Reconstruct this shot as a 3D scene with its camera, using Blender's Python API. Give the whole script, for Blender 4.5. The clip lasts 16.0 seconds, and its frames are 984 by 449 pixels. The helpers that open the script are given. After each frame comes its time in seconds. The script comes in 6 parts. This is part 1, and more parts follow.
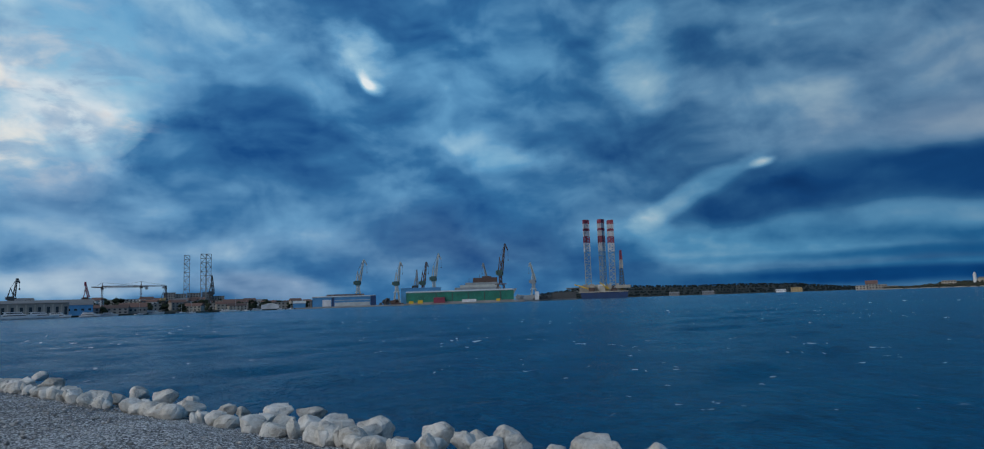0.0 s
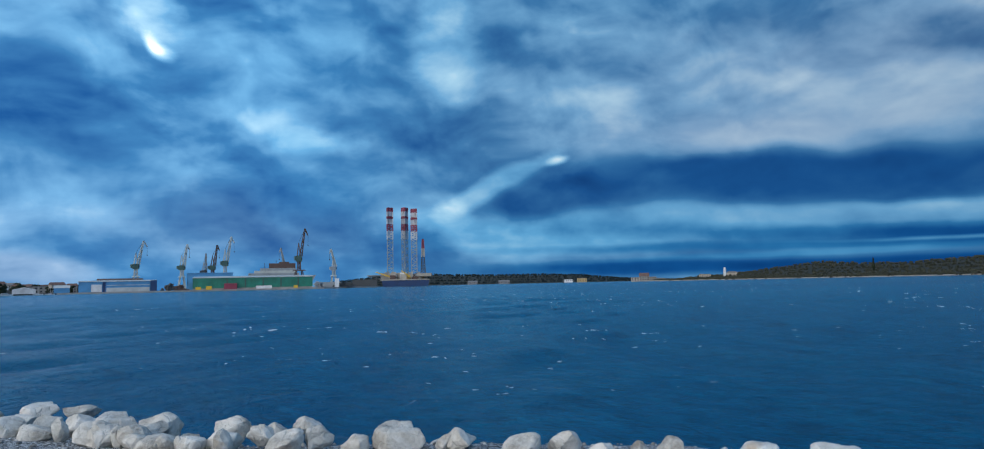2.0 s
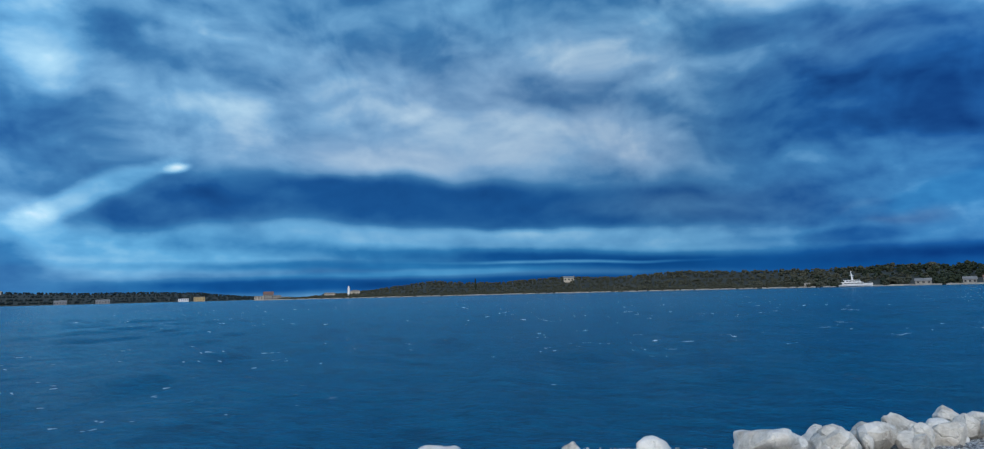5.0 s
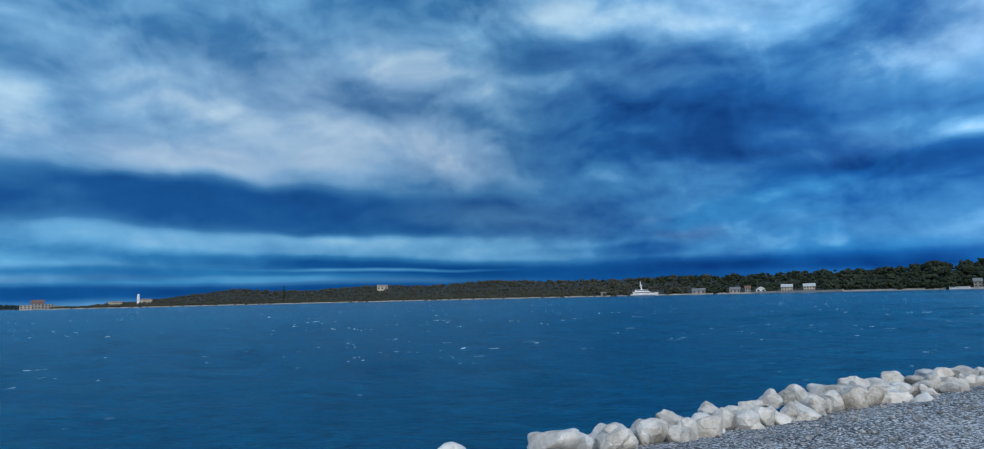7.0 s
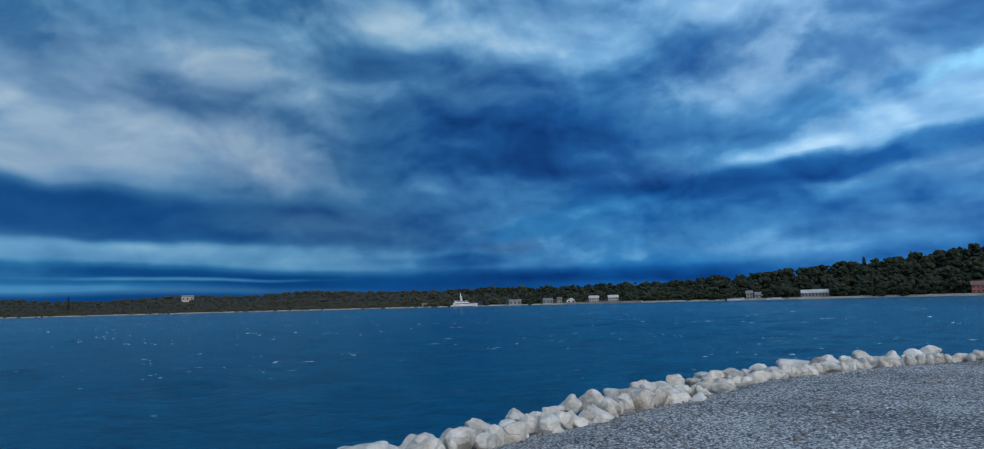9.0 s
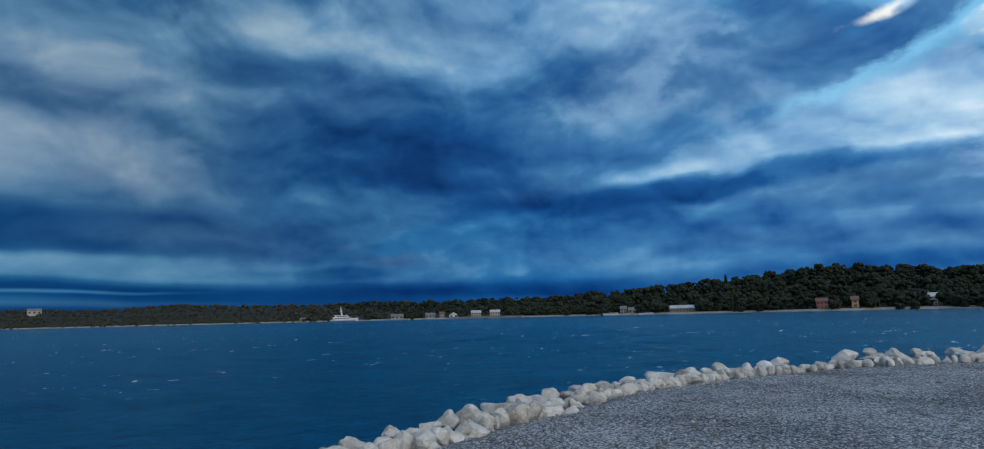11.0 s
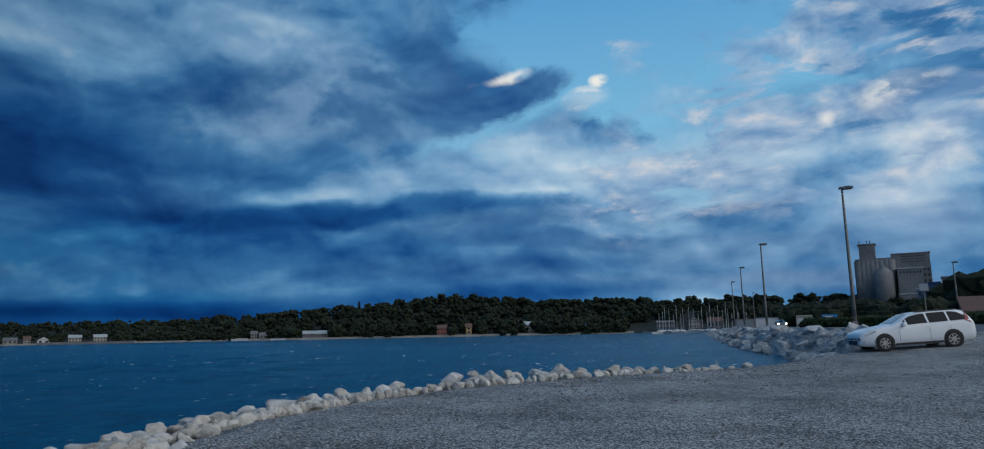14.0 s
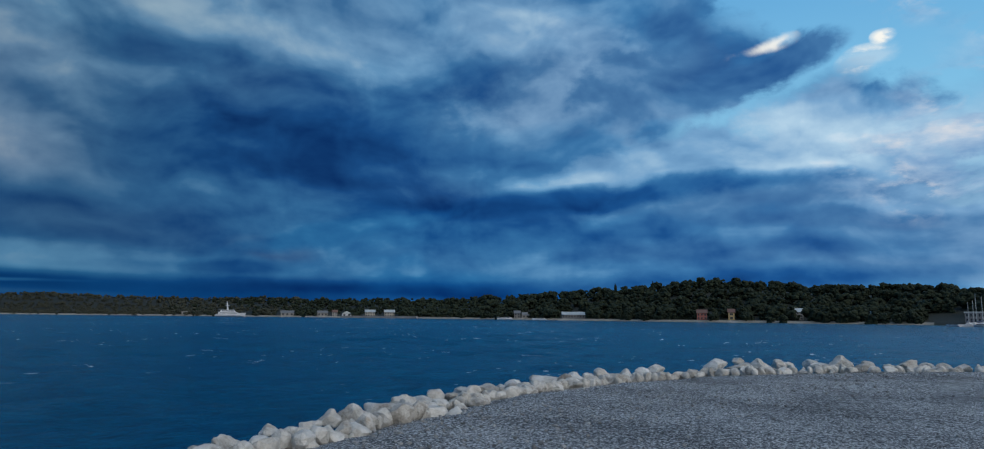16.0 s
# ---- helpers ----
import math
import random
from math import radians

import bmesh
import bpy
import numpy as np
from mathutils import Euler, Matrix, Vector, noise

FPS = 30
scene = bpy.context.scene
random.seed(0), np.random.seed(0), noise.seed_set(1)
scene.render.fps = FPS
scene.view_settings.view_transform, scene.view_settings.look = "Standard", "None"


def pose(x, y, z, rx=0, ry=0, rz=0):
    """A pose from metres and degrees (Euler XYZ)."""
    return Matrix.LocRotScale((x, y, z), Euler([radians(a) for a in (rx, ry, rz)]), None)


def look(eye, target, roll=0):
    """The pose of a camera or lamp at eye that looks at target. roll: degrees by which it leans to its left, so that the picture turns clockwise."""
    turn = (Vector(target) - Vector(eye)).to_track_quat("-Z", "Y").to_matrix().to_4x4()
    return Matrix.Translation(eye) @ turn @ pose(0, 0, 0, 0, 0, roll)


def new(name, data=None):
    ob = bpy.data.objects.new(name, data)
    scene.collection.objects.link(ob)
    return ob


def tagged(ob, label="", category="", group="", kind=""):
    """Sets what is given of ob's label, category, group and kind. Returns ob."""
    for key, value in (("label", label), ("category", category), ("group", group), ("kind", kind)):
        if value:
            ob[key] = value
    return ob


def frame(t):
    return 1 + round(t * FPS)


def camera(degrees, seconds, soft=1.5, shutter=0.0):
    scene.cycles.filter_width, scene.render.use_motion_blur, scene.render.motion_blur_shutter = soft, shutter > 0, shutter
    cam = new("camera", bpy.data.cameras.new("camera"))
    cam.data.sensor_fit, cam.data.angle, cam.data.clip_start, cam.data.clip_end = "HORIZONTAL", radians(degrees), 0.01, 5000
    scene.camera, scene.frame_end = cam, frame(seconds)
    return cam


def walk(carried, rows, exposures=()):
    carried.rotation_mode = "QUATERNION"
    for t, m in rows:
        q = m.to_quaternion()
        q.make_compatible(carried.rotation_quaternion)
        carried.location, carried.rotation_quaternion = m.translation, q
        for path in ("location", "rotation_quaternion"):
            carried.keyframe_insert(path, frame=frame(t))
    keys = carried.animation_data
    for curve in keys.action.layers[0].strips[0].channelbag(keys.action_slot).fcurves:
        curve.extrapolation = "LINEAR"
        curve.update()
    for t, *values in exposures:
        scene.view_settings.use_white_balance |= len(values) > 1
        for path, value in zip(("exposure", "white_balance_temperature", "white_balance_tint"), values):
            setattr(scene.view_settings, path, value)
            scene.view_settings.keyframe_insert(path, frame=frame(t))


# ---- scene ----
cam = camera(70.92, 16.0, soft=1.1)
EYE = 1.6
# seconds, x, y, z of the eye, yaw, pitch, roll
PATH = [
    (0.0, 0.089, 0.137, -0.031, -1.49, 6.32, -1.91),
    (0.5, 0.027, 0.096, -0.025, -8.00, 6.03, -2.26),
    (1.0, -0.080, 0.066, -0.001, -12.36, 4.80, -1.54),
    (1.5, -0.084, 0.055, 0.009, -16.36, 4.94, -1.39),
    (2.0, -0.002, 0.054, 0.001, -17.71, 4.87, -1.25),
    (2.5, -0.007, 0.054, -0.013, -22.01, 4.94, -1.04),
    (3.0, -0.077, 0.171, -0.037, -27.92, 4.97, -1.27),
    (3.5, -0.069, 0.215, -0.034, -31.75, 4.87, -1.55),
    (4.0, -0.047, 0.176, -0.028, -35.93, 4.90, -1.59),
    (4.5, 0.044, 0.162, -0.042, -42.50, 5.31, -1.52),
    (7.0, 0.155, 0.090, -0.048, -63.31, 6.02, -1.40),
    (7.5, 0.153, 0.067, -0.050, -68.69, 5.92, -1.60),
    (8.0, 0.143, 0.039, -0.045, -72.78, 6.00, -1.59),
    (8.5, 0.134, 0.012, -0.043, -75.69, 6.27, -1.54),
    (11.0, 0.093, -0.062, -0.030, -87.68, 7.50, -1.43),
    (11.5, 0.108, -0.082, -0.035, -92.13, 7.74, -1.53),
    (12.0, 0.072, -0.107, -0.027, -99.57, 8.08, -1.78),
    (12.5, -0.030, -0.126, -0.015, -107.26, 8.50, -1.83),
    (13.0, -0.094, -0.148, 0.004, -112.15, 8.81, -1.69),
    (13.5, -0.165, -0.143, 0.002, -115.15, 8.92, -1.51),
    (14.0, -0.145, -0.155, -0.002, -117.16, 8.88, -1.23),
    (14.5, -0.051, -0.171, -0.006, -116.82, 8.62, -0.87),
    (15.0, -0.071, -0.149, -0.015, -109.90, 8.21, 0.02),
    (15.5, -0.048, -0.150, -0.024, -103.16, 7.90, 0.31),
    (16.0, -0.036, -0.162, -0.034, -96.04, 7.59, 0.55),
]


def aim(x, y, z, yaw, pitch, roll):
    return (pose(x, y, EYE + z) @ pose(0, 0, 0, 0, 0, yaw) @ pose(0, 0, 0, 90 + pitch)
            @ pose(0, 0, 0, 0, 0, roll))


EXPOSURES = [(0.0, -0.58), (0.7, -0.38), (1.5, -0.05), (4.5, 0.2), (7.0, 0.23), (8.5, 0.03), (11.0, -0.42), (12.5, -0.6), (14.0, -0.72), (16.0, -0.55)]
walk(cam, [(t, aim(*row)) for t, *row in PATH], EXPOSURES)

# ---- sky, sun ----
world = bpy.data.worlds.new("evening_sky")
scene.world = world
world.use_nodes = True
wt = world.node_tree
wt.nodes.clear()


class Net:
    """Short calls for a node tree."""

    def __init__(self, tree):
        self.tree = tree

    def add(self, kind, links=(), **props):
        n = self.tree.nodes.new(kind)
        for k, v in props.items():
            setattr(n, k, v)
        for key, v in dict(links).items():
            self.put(n.inputs[key], v)
        return n

    def put(self, socket, v):
        if isinstance(v, bpy.types.NodeSocket):
            self.tree.links.new(v, socket)
        else:
            socket.default_value = v

    def math(self, op, a, b=0.0, c=0.0, clamp=False):
        n = self.add("ShaderNodeMath", {0: a, 1: b, 2: c}, operation=op, use_clamp=clamp)
        return n.outputs[0]

    def noise(self, vec, scale, detail=4.0, rough=0.55, warp=0.0, colour=False):
        n = self.add("ShaderNodeTexNoise", {"Vector": vec, "Scale": scale, "Detail": detail,
                                            "Roughness": rough, "Distortion": warp})
        return n.outputs[1 if colour else 0]

    def ramp(self, fac, stops, mode="LINEAR"):
        n = self.add("ShaderNodeValToRGB", {0: fac})
        n.color_ramp.interpolation = mode
        el = n.color_ramp.elements
        while len(el) < len(stops):
            el.new(0.5)
        for e, (p, c) in zip(el, stops):
            e.position, e.color = p, (*c, 1) if len(c) == 3 else c
        return n.outputs[0]

    def smooth(self, v, a, b, lo=0.0, hi=1.0):
        n = self.add("ShaderNodeMapRange", {0: v, 1: a, 2: b, 3: lo, 4: hi}, interpolation_type="SMOOTHSTEP")
        return n.outputs[0]

    def mix(self, fac, a, b, blend="MIX"):
        n = self.add("ShaderNodeMix", {0: fac, 6: a, 7: b}, data_type="RGBA", blend_type=blend)
        return n.outputs[2]

    def vec(self, op, a, b=(0, 0, 0), scale=1.0):
        if op == "SCALE":
            return self.add("ShaderNodeVectorMath", {0: a, 3: scale}, operation=op).outputs[0]
        return self.add("ShaderNodeVectorMath", {0: a, 1: b}, operation=op).outputs[0]


def srgb(r, g, b):
    return tuple((v / 255 / 12.92) if v < 10.3 else ((v / 255 + 0.055) / 1.055) ** 2.4 for v in (r, g, b))


W = Net(wt)
way = W.add("ShaderNodeTexCoord").outputs["Generated"]
part_xyz = W.add("ShaderNodeSeparateXYZ", {0: way})
dx, dy, dz = part_xyz.outputs
azimuth = W.math("MULTIPLY", W.math("ARCTAN2", dx, dy), 57.2958)
height = W.math("MULTIPLY", W.math("ARCSINE", dz), 57.2958)
flat = W.add("ShaderNodeCombineXYZ", {0: azimuth, 1: height, 2: 0.0}).outputs[0]
# wandering of the clouds' outlines, and their billows lit from above
drift = W.vec("SUBTRACT", W.noise(flat, 0.13, 1.5, 0.4, colour=True), (0.5, 0.5, 0.5))
level = W.smooth(height, 0.5, 9.0, 0.12, 1.0)
bent = W.vec("ADD", flat, W.vec("SCALE", W.vec("MULTIPLY", drift, (6.0, 3.0, 0.0)), scale=level))
low = W.math("ADD", W.math("MAXIMUM", dz, 0.0), 0.16)
sheet = W.add("ShaderNodeCombineXYZ", {0: W.math("DIVIDE", dx, low), 1: W.math("DIVIDE", dy, low), 2: 0.0}).outputs[0]
billow = W.noise(sheet, 1.5, 7.0, 0.48, 0.2)
torn = W.math("SUBTRACT", W.noise(W.vec("MULTIPLY", flat, (0.17, 0.27, 1.0)), 1.0, 8.0, 0.58, 0.2), 0.5)


def relief(scale, shift, detail, rough):
    """Swellings of the cloud with light on their upper side."""
    a = W.noise(W.vec("MULTIPLY", bent, scale), 1.0, detail, rough)
    b = W.noise(W.vec("MULTIPLY", W.vec("ADD", bent, shift), scale), 1.0, detail, rough)
    return W.math("SUBTRACT", a, b)


swell_of_cloud = relief((0.085, 0.145, 1.0), (0.8, 1.7, 0.0), 5.0, 0.45)
curl = relief((0.24, 0.36, 1.0), (0.3, 0.7, 0.0), 4.0, 0.45)
streak = W.math("SUBTRACT", W.noise(W.vec("MULTIPLY", bent, (0.06, 0.42, 1.0)), 1.0, 4.0, 0.5), 0.5)
patchy = W.math("SUBTRACT", billow, 0.5)
texture = W.math("MULTIPLY", swell_of_cloud, 0.95)
texture = W.math("MULTIPLY_ADD", curl, 0.34, texture)
texture = W.math("MULTIPLY_ADD", patchy, 0.26, texture)
texture = W.math("MULTIPLY_ADD", streak, 0.10, texture)
shade = W.math("ADD", 0.42, 0.0)
grey = W.math("ADD", 0.4, 0.0)
open_air = W.math("ADD", 0.0, 0.0)


def spot(az, el, wide, tall, turn, hi, near=0.0, far=0.85, where=None):
    """A soft oval round a direction, in degrees."""
    m = W.add("ShaderNodeMapping", {0: where or bent, 1: (az, el, 0), 2: (0, 0, radians(turn)), 3: (wide, tall, 1)}, vector_type="TEXTURE")
    g = W.add("ShaderNodeTexGradient", {0: m.outputs[0]}, gradient_type="SPHERICAL")
    return W.smooth(g.outputs[1], near, far, 0.0, hi)


def oval(az, el, wide, tall, turn, soft, ragged, amount):
    """An oval of cloud with a torn edge."""
    m = W.add("ShaderNodeMapping", {0: bent, 1: (az, el, 0), 2: (0, 0, radians(turn)), 3: (wide * 1.25, tall * 1.25, 1)}, vector_type="TEXTURE")
    g = W.add("ShaderNodeTexGradient", {0: m.outputs[0]}, gradient_type="SPHERICAL").outputs[1]
    held = W.smooth(g, 0.0, 0.15)
    edge = W.math("MULTIPLY_ADD", torn, ragged, g)
    return W.math("MULTIPLY", W.smooth(edge, 0.06, 0.06 + soft, 0.0, amount), held)


def bank(az, el, wide, tall, turn, tone_of, grey_of, soft, ragged, amount):
    """A bank of cloud, lighter or darker, bluer or greyer, laid over the ones behind."""
    global shade, grey, open_air
    m = oval(az, el, wide, tall, turn, soft, ragged, amount)
    shade = W.add("ShaderNodeMix", {0: m, 2: shade, 3: tone_of}).outputs[0]
    grey = W.add("ShaderNodeMix", {0: m, 2: grey, 3: grey_of}).outputs[0]
    open_air = W.math("MULTIPLY", open_air, W.math("SUBTRACT", 1.0, m))


def gap(az, el, wide, tall, turn, soft, ragged, amount):
    """A hole in the cloud with the clear air behind it."""
    global open_air
    open_air = W.math("MAXIMUM", open_air, oval(az, el, wide, tall, turn, soft, ragged, amount))


# over the town and the yard
bank(-32.4, 15.3, 15.7, 14.0, 8, 0.92, 0.45, 1.00, 0.80, 0.90)
bank(-21.2, 20.6, 9.0, 5.0, -14, 0.72, 0.35, 0.90, 0.90, 1.00)
bank(2.8, 19.5, 17.7, 7.9, -2, 0.41, 0.25, 1.00, 0.70, 1.00)
bank(-10.0, 13.6, 16.7, 6.0, -17, 0.34, 0.35, 0.80, 0.90, 1.00)
bank(-21.1, 12.5, 7.7, 3.0, -2, 0.25, 0.35, 0.60, 1.00, 1.00)
bank(-12.0, 17.0, 5.9, 2.2, -23, 0.50, 0.30, 0.70, 1.20, 1.00)
bank(-7.0, 9.0, 7.7, 3.1, -11, 0.47, 0.35, 0.90, 1.70, 1.00)
bank(1.0, 12.5, 5.8, 2.0, -10, 0.54, 0.40, 0.80, 1.20, 1.00)
bank(-17.9, 8.0, 9.4, 2.5, -8, 0.46, 0.40, 0.90, 1.00, 1.00)
bank(-30.6, 7.6, 8.4, 4.0, -9, 0.66, 0.60, 0.90, 1.00, 1.00)
bank(-24.5, 4.6, 16.1, 2.3, 0, 0.59, 0.65, 0.90, 0.80, 1.00)
bank(-29.3, 2.3, 10.0, 1.6, -1, 0.62, 0.90, 0.80, 0.80, 1.00)
bank(-16.9, 1.8, 5.6, 1.5, -6, 0.58, 1.00, 0.60, 0.60, 1.00)
bank(-0.9, 5.0, 12.0, 3.6, 2, 0.34, 0.80, 0.80, 0.80, 1.00)
bank(-8.9, 20.3, 3.5, 2.4, -37, 0.72, 0.30, 0.90, 1.60, 1.00)
bank(-7.6, 18.3, 1.3, 0.8, -48, 1.00, 0.20, 0.80, 1.00, 1.00)
bank(14.0, 20.2, 3.1, 4.3, -6, 0.64, 0.25, 1.00, 0.80, 1.00)
bank(25.2, 14.0, 14.7, 6.5, 8, 0.36, 0.55, 0.90, 0.80, 1.00)
# the light streak and the shelf
bank(-1.2, 15.7, 8.7, 7.2, 8, 0.62, 0.25, 1.00, 0.90, 0.80)
bank(2.8, 11.7, 3.6, 1.6, -12, 0.62, 0.15, 0.90, 1.70, 1.00)
bank(3.7, 7.7, 7.8, 3.7, -7, 0.37, 0.30, 0.80, 0.90, 1.00)
bank(14.3, 18.2, 3.4, 5.2, 4, 0.77, 0.30, 1.00, 0.90, 1.00)
bank(24.4, 15.6, 8.4, 6.0, 0, 0.50, 0.40, 1.00, 0.80, 1.00)
bank(40.8, 14.7, 24.8, 7.5, -1, 0.66, 0.65, 1.00, 0.60, 1.00)
bank(40.6, 11.4, 18.5, 3.0, -1, 0.72, 0.95, 0.90, 0.60, 1.00)
bank(53.3, 17.7, 10.5, 2.1, 6, 0.64, 0.55, 0.90, 1.00, 1.00)
bank(65.7, 14.7, 5.6, 4.6, -11, 0.50, 0.55, 1.00, 0.80, 1.00)
bank(23.2, 4.2, 16.8, 2.5, -1, 0.62, 0.05, 0.80, 0.70, 1.00)
bank(42.9, 4.0, 35.2, 1.7, -2, 0.59, 0.10, 0.70, 0.50, 1.00)
bank(18.2, 8.0, 6.5, 1.1, 25, 0.72, 0.20, 0.70, 0.90, 1.00)
bank(15.8, 7.1, 3.4, 1.1, 21, 0.74, 0.25, 0.80, 0.90, 1.00)
bank(22.8, 9.7, 1.8, 0.6, 14, 0.92, 0.30, 0.80, 1.10, 1.00)
bank(45.5, 7.3, 27.7, 2.3, -2, 0.18, 0.20, 0.70, 0.40, 1.00)
bank(27.4, 7.4, 12.0, 1.8, 7, 0.23, 0.35, 0.60, 0.40, 1.00)
bank(45.3, 2.3, 34.4, 0.5, -1, 0.37, 0.00, 0.80, 0.40, 1.00)
bank(42.8, 1.8, 20.0, 0.4, 1, 0.49, 0.00, 0.80, 0.40, 1.00)
bank(47.6, 0.9, 36.5, 0.7, 0, 0.12, 0.00, 0.80, 0.30, 1.00)
bank(27.3, 1.1, 13.4, 0.7, -1, 0.18, 0.00, 0.80, 0.30, 1.00)
# over the wooded shore
bank(51.3, 16.2, 22.5, 6.4, 2, 0.58, 0.88, 1.00, 0.60, 1.00)
bank(60.1, 11.7, 10.5, 3.9, -7, 0.64, 1.00, 0.90, 0.70, 1.00)
bank(73.1, 22.1, 11.6, 2.8, -8, 0.66, 0.58, 0.90, 0.90, 1.00)
bank(82.3, 14.0, 16.0, 4.3, -22, 0.39, 0.78, 0.80, 0.80, 1.00)
bank(91.0, 10.6, 11.0, 3.2, -18, 0.34, 0.68, 0.80, 0.80, 1.00)
bank(44.0, 7.5, 22.5, 2.4, -3, 0.19, 0.25, 0.70, 0.40, 1.00)
bank(66.8, 6.6, 13.6, 1.9, -4, 0.28, 0.60, 0.70, 0.50, 1.00)
bank(87.8, 6.7, 10.5, 1.6, 6, 0.46, 0.28, 0.60, 1.00, 1.00)
bank(84.2, 7.1, 6.9, 0.6, 9, 0.56, 0.33, 0.60, 1.60, 1.00)
bank(78.4, 5.2, 3.9, 1.0, -3, 0.34, 0.98, 0.50, 0.70, 1.00)
bank(51.7, 4.4, 28.1, 1.1, -2, 0.59, 0.28, 0.70, 0.60, 1.00)
bank(74.4, 3.4, 10.0, 0.8, -0, 0.46, 0.28, 0.60, 0.90, 1.00)
bank(69.2, 1.8, 43.2, 1.0, -3, 0.15, 0.00, 0.80, 0.30, 1.00)
bank(53.7, 2.4, 13.1, 0.2, -1, 0.49, 0.18, 0.80, 0.30, 1.00)
bank(91.7, 2.7, 9.7, 1.4, -3, 0.25, 0.05, 0.80, 0.50, 1.00)
bank(89.9, 3.7, 1.5, 0.7, -3, 0.46, 0.28, 0.90, 1.70, 1.00)
bank(85.8, 4.3, 2.3, 0.7, 1, 0.44, 0.28, 0.90, 1.70, 1.00)
gap(-29.0, 19.6, 5.1, 3.8, -36, 0.50, 1.00, 0.70)
gap(-27.2, 13.7, 2.6, 1.4, 36, 0.60, 1.20, 0.50)
# the storm's dark mass and the cumulus beside it
bank(128.4, 10.1, 19.4, 9.7, -6, 0.63, 0.73, 1.00, 0.80, 1.00)
bank(83.1, 14.6, 23.3, 9.4, 4, 0.17, 0.35, 0.90, 0.60, 1.00)
bank(76.5, 18.4, 9.0, 3.9, 8, 0.27, 0.60, 1.00, 0.90, 1.00)
bank(97.8, 23.6, 8.5, 4.3, -7, 0.51, 0.68, 0.80, 1.00, 1.00)
bank(102.0, 18.8, 11.8, 4.5, 9, 0.36, 0.78, 0.70, 1.00, 1.00)
bank(84.6, 23.7, 22.8, 6.2, -5, 0.66, 0.68, 1.00, 1.10, 0.85)
bank(104.1, 18.6, 11.3, 4.8, 8, 0.62, 0.83, 0.90, 1.20, 0.80)
bank(110.0, 20.6, 4.2, 2.7, 1, 0.66, 0.68, 0.70, 1.60, 0.80)
gap(130.8, 21.2, 15.4, 5.9, -10, 0.25, 0.90, 1.00)
gap(117.9, 16.1, 7.7, 2.3, 23, 0.40, 0.90, 0.90)
gap(134.2, 10.4, 5.9, 1.9, 8, 0.50, 1.20, 0.80)
bank(139.4, 13.7, 11.6, 5.3, 3, 0.66, 0.88, 0.90, 1.40, 0.75)
bank(112.5, 11.8, 14.2, 3.1, 11, 0.54, 0.63, 0.50, 1.80, 1.00)
bank(99.8, 14.5, 3.2, 1.6, 10, 0.40, 0.53, 0.90, 1.70, 1.00)
bank(122.8, 16.4, 3.5, 2.2, 14, 0.62, 0.78, 0.50, 1.20, 1.00)
bank(121.9, 13.7, 6.5, 4.0, 5, 0.66, 0.68, 0.50, 1.20, 1.00)
bank(118.6, 9.4, 16.8, 1.7, 2, 0.46, 0.73, 0.60, 1.50, 1.00)
bank(110.1, 18.6, 8.0, 4.0, 16, 0.37, 0.73, 0.50, 1.90, 1.00)
bank(117.0, 18.7, 6.2, 1.6, 18, 0.36, 0.63, 0.45, 1.90, 1.00)
bank(111.4, 23.5, 3.3, 3.4, -3, 0.44, 0.58, 0.60, 1.20, 1.00)
bank(102.9, 9.5, 22.6, 1.2, 3, 0.20, 0.30, 0.60, 0.90, 1.00)
bank(125.8, 7.1, 13.2, 0.9, -2, 0.39, 0.68, 0.60, 0.90, 1.00)
bank(106.0, 7.8, 4.7, 0.7, 8, 0.50, 0.43, 0.80, 1.70, 1.00)
bank(84.6, 6.9, 9.9, 1.0, 12, 0.28, 0.10, 0.60, 1.00, 1.00)
bank(113.2, 5.3, 21.7, 1.3, -0, 0.33, 0.53, 0.80, 0.80, 1.00)
bank(130.1, 3.7, 15.9, 1.4, -4, 0.40, 0.78, 0.80, 0.70, 1.00)
bank(75.7, 3.6, 4.2, 0.7, 0, 0.32, 0.28, 0.60, 1.00, 1.00)
bank(84.7, 3.9, 2.7, 1.0, 10, 0.37, 0.33, 0.90, 1.70, 1.00)
bank(89.3, 3.7, 1.7, 0.7, -1, 0.40, 0.33, 0.90, 1.70, 1.00)
bank(90.3, 2.0, 28.4, 1.0, -1, 0.06, 0.00, 0.80, 0.40, 1.00)
bank(113.1, 2.9, 20.5, 1.0, 2, 0.20, 0.30, 0.80, 0.60, 1.00)
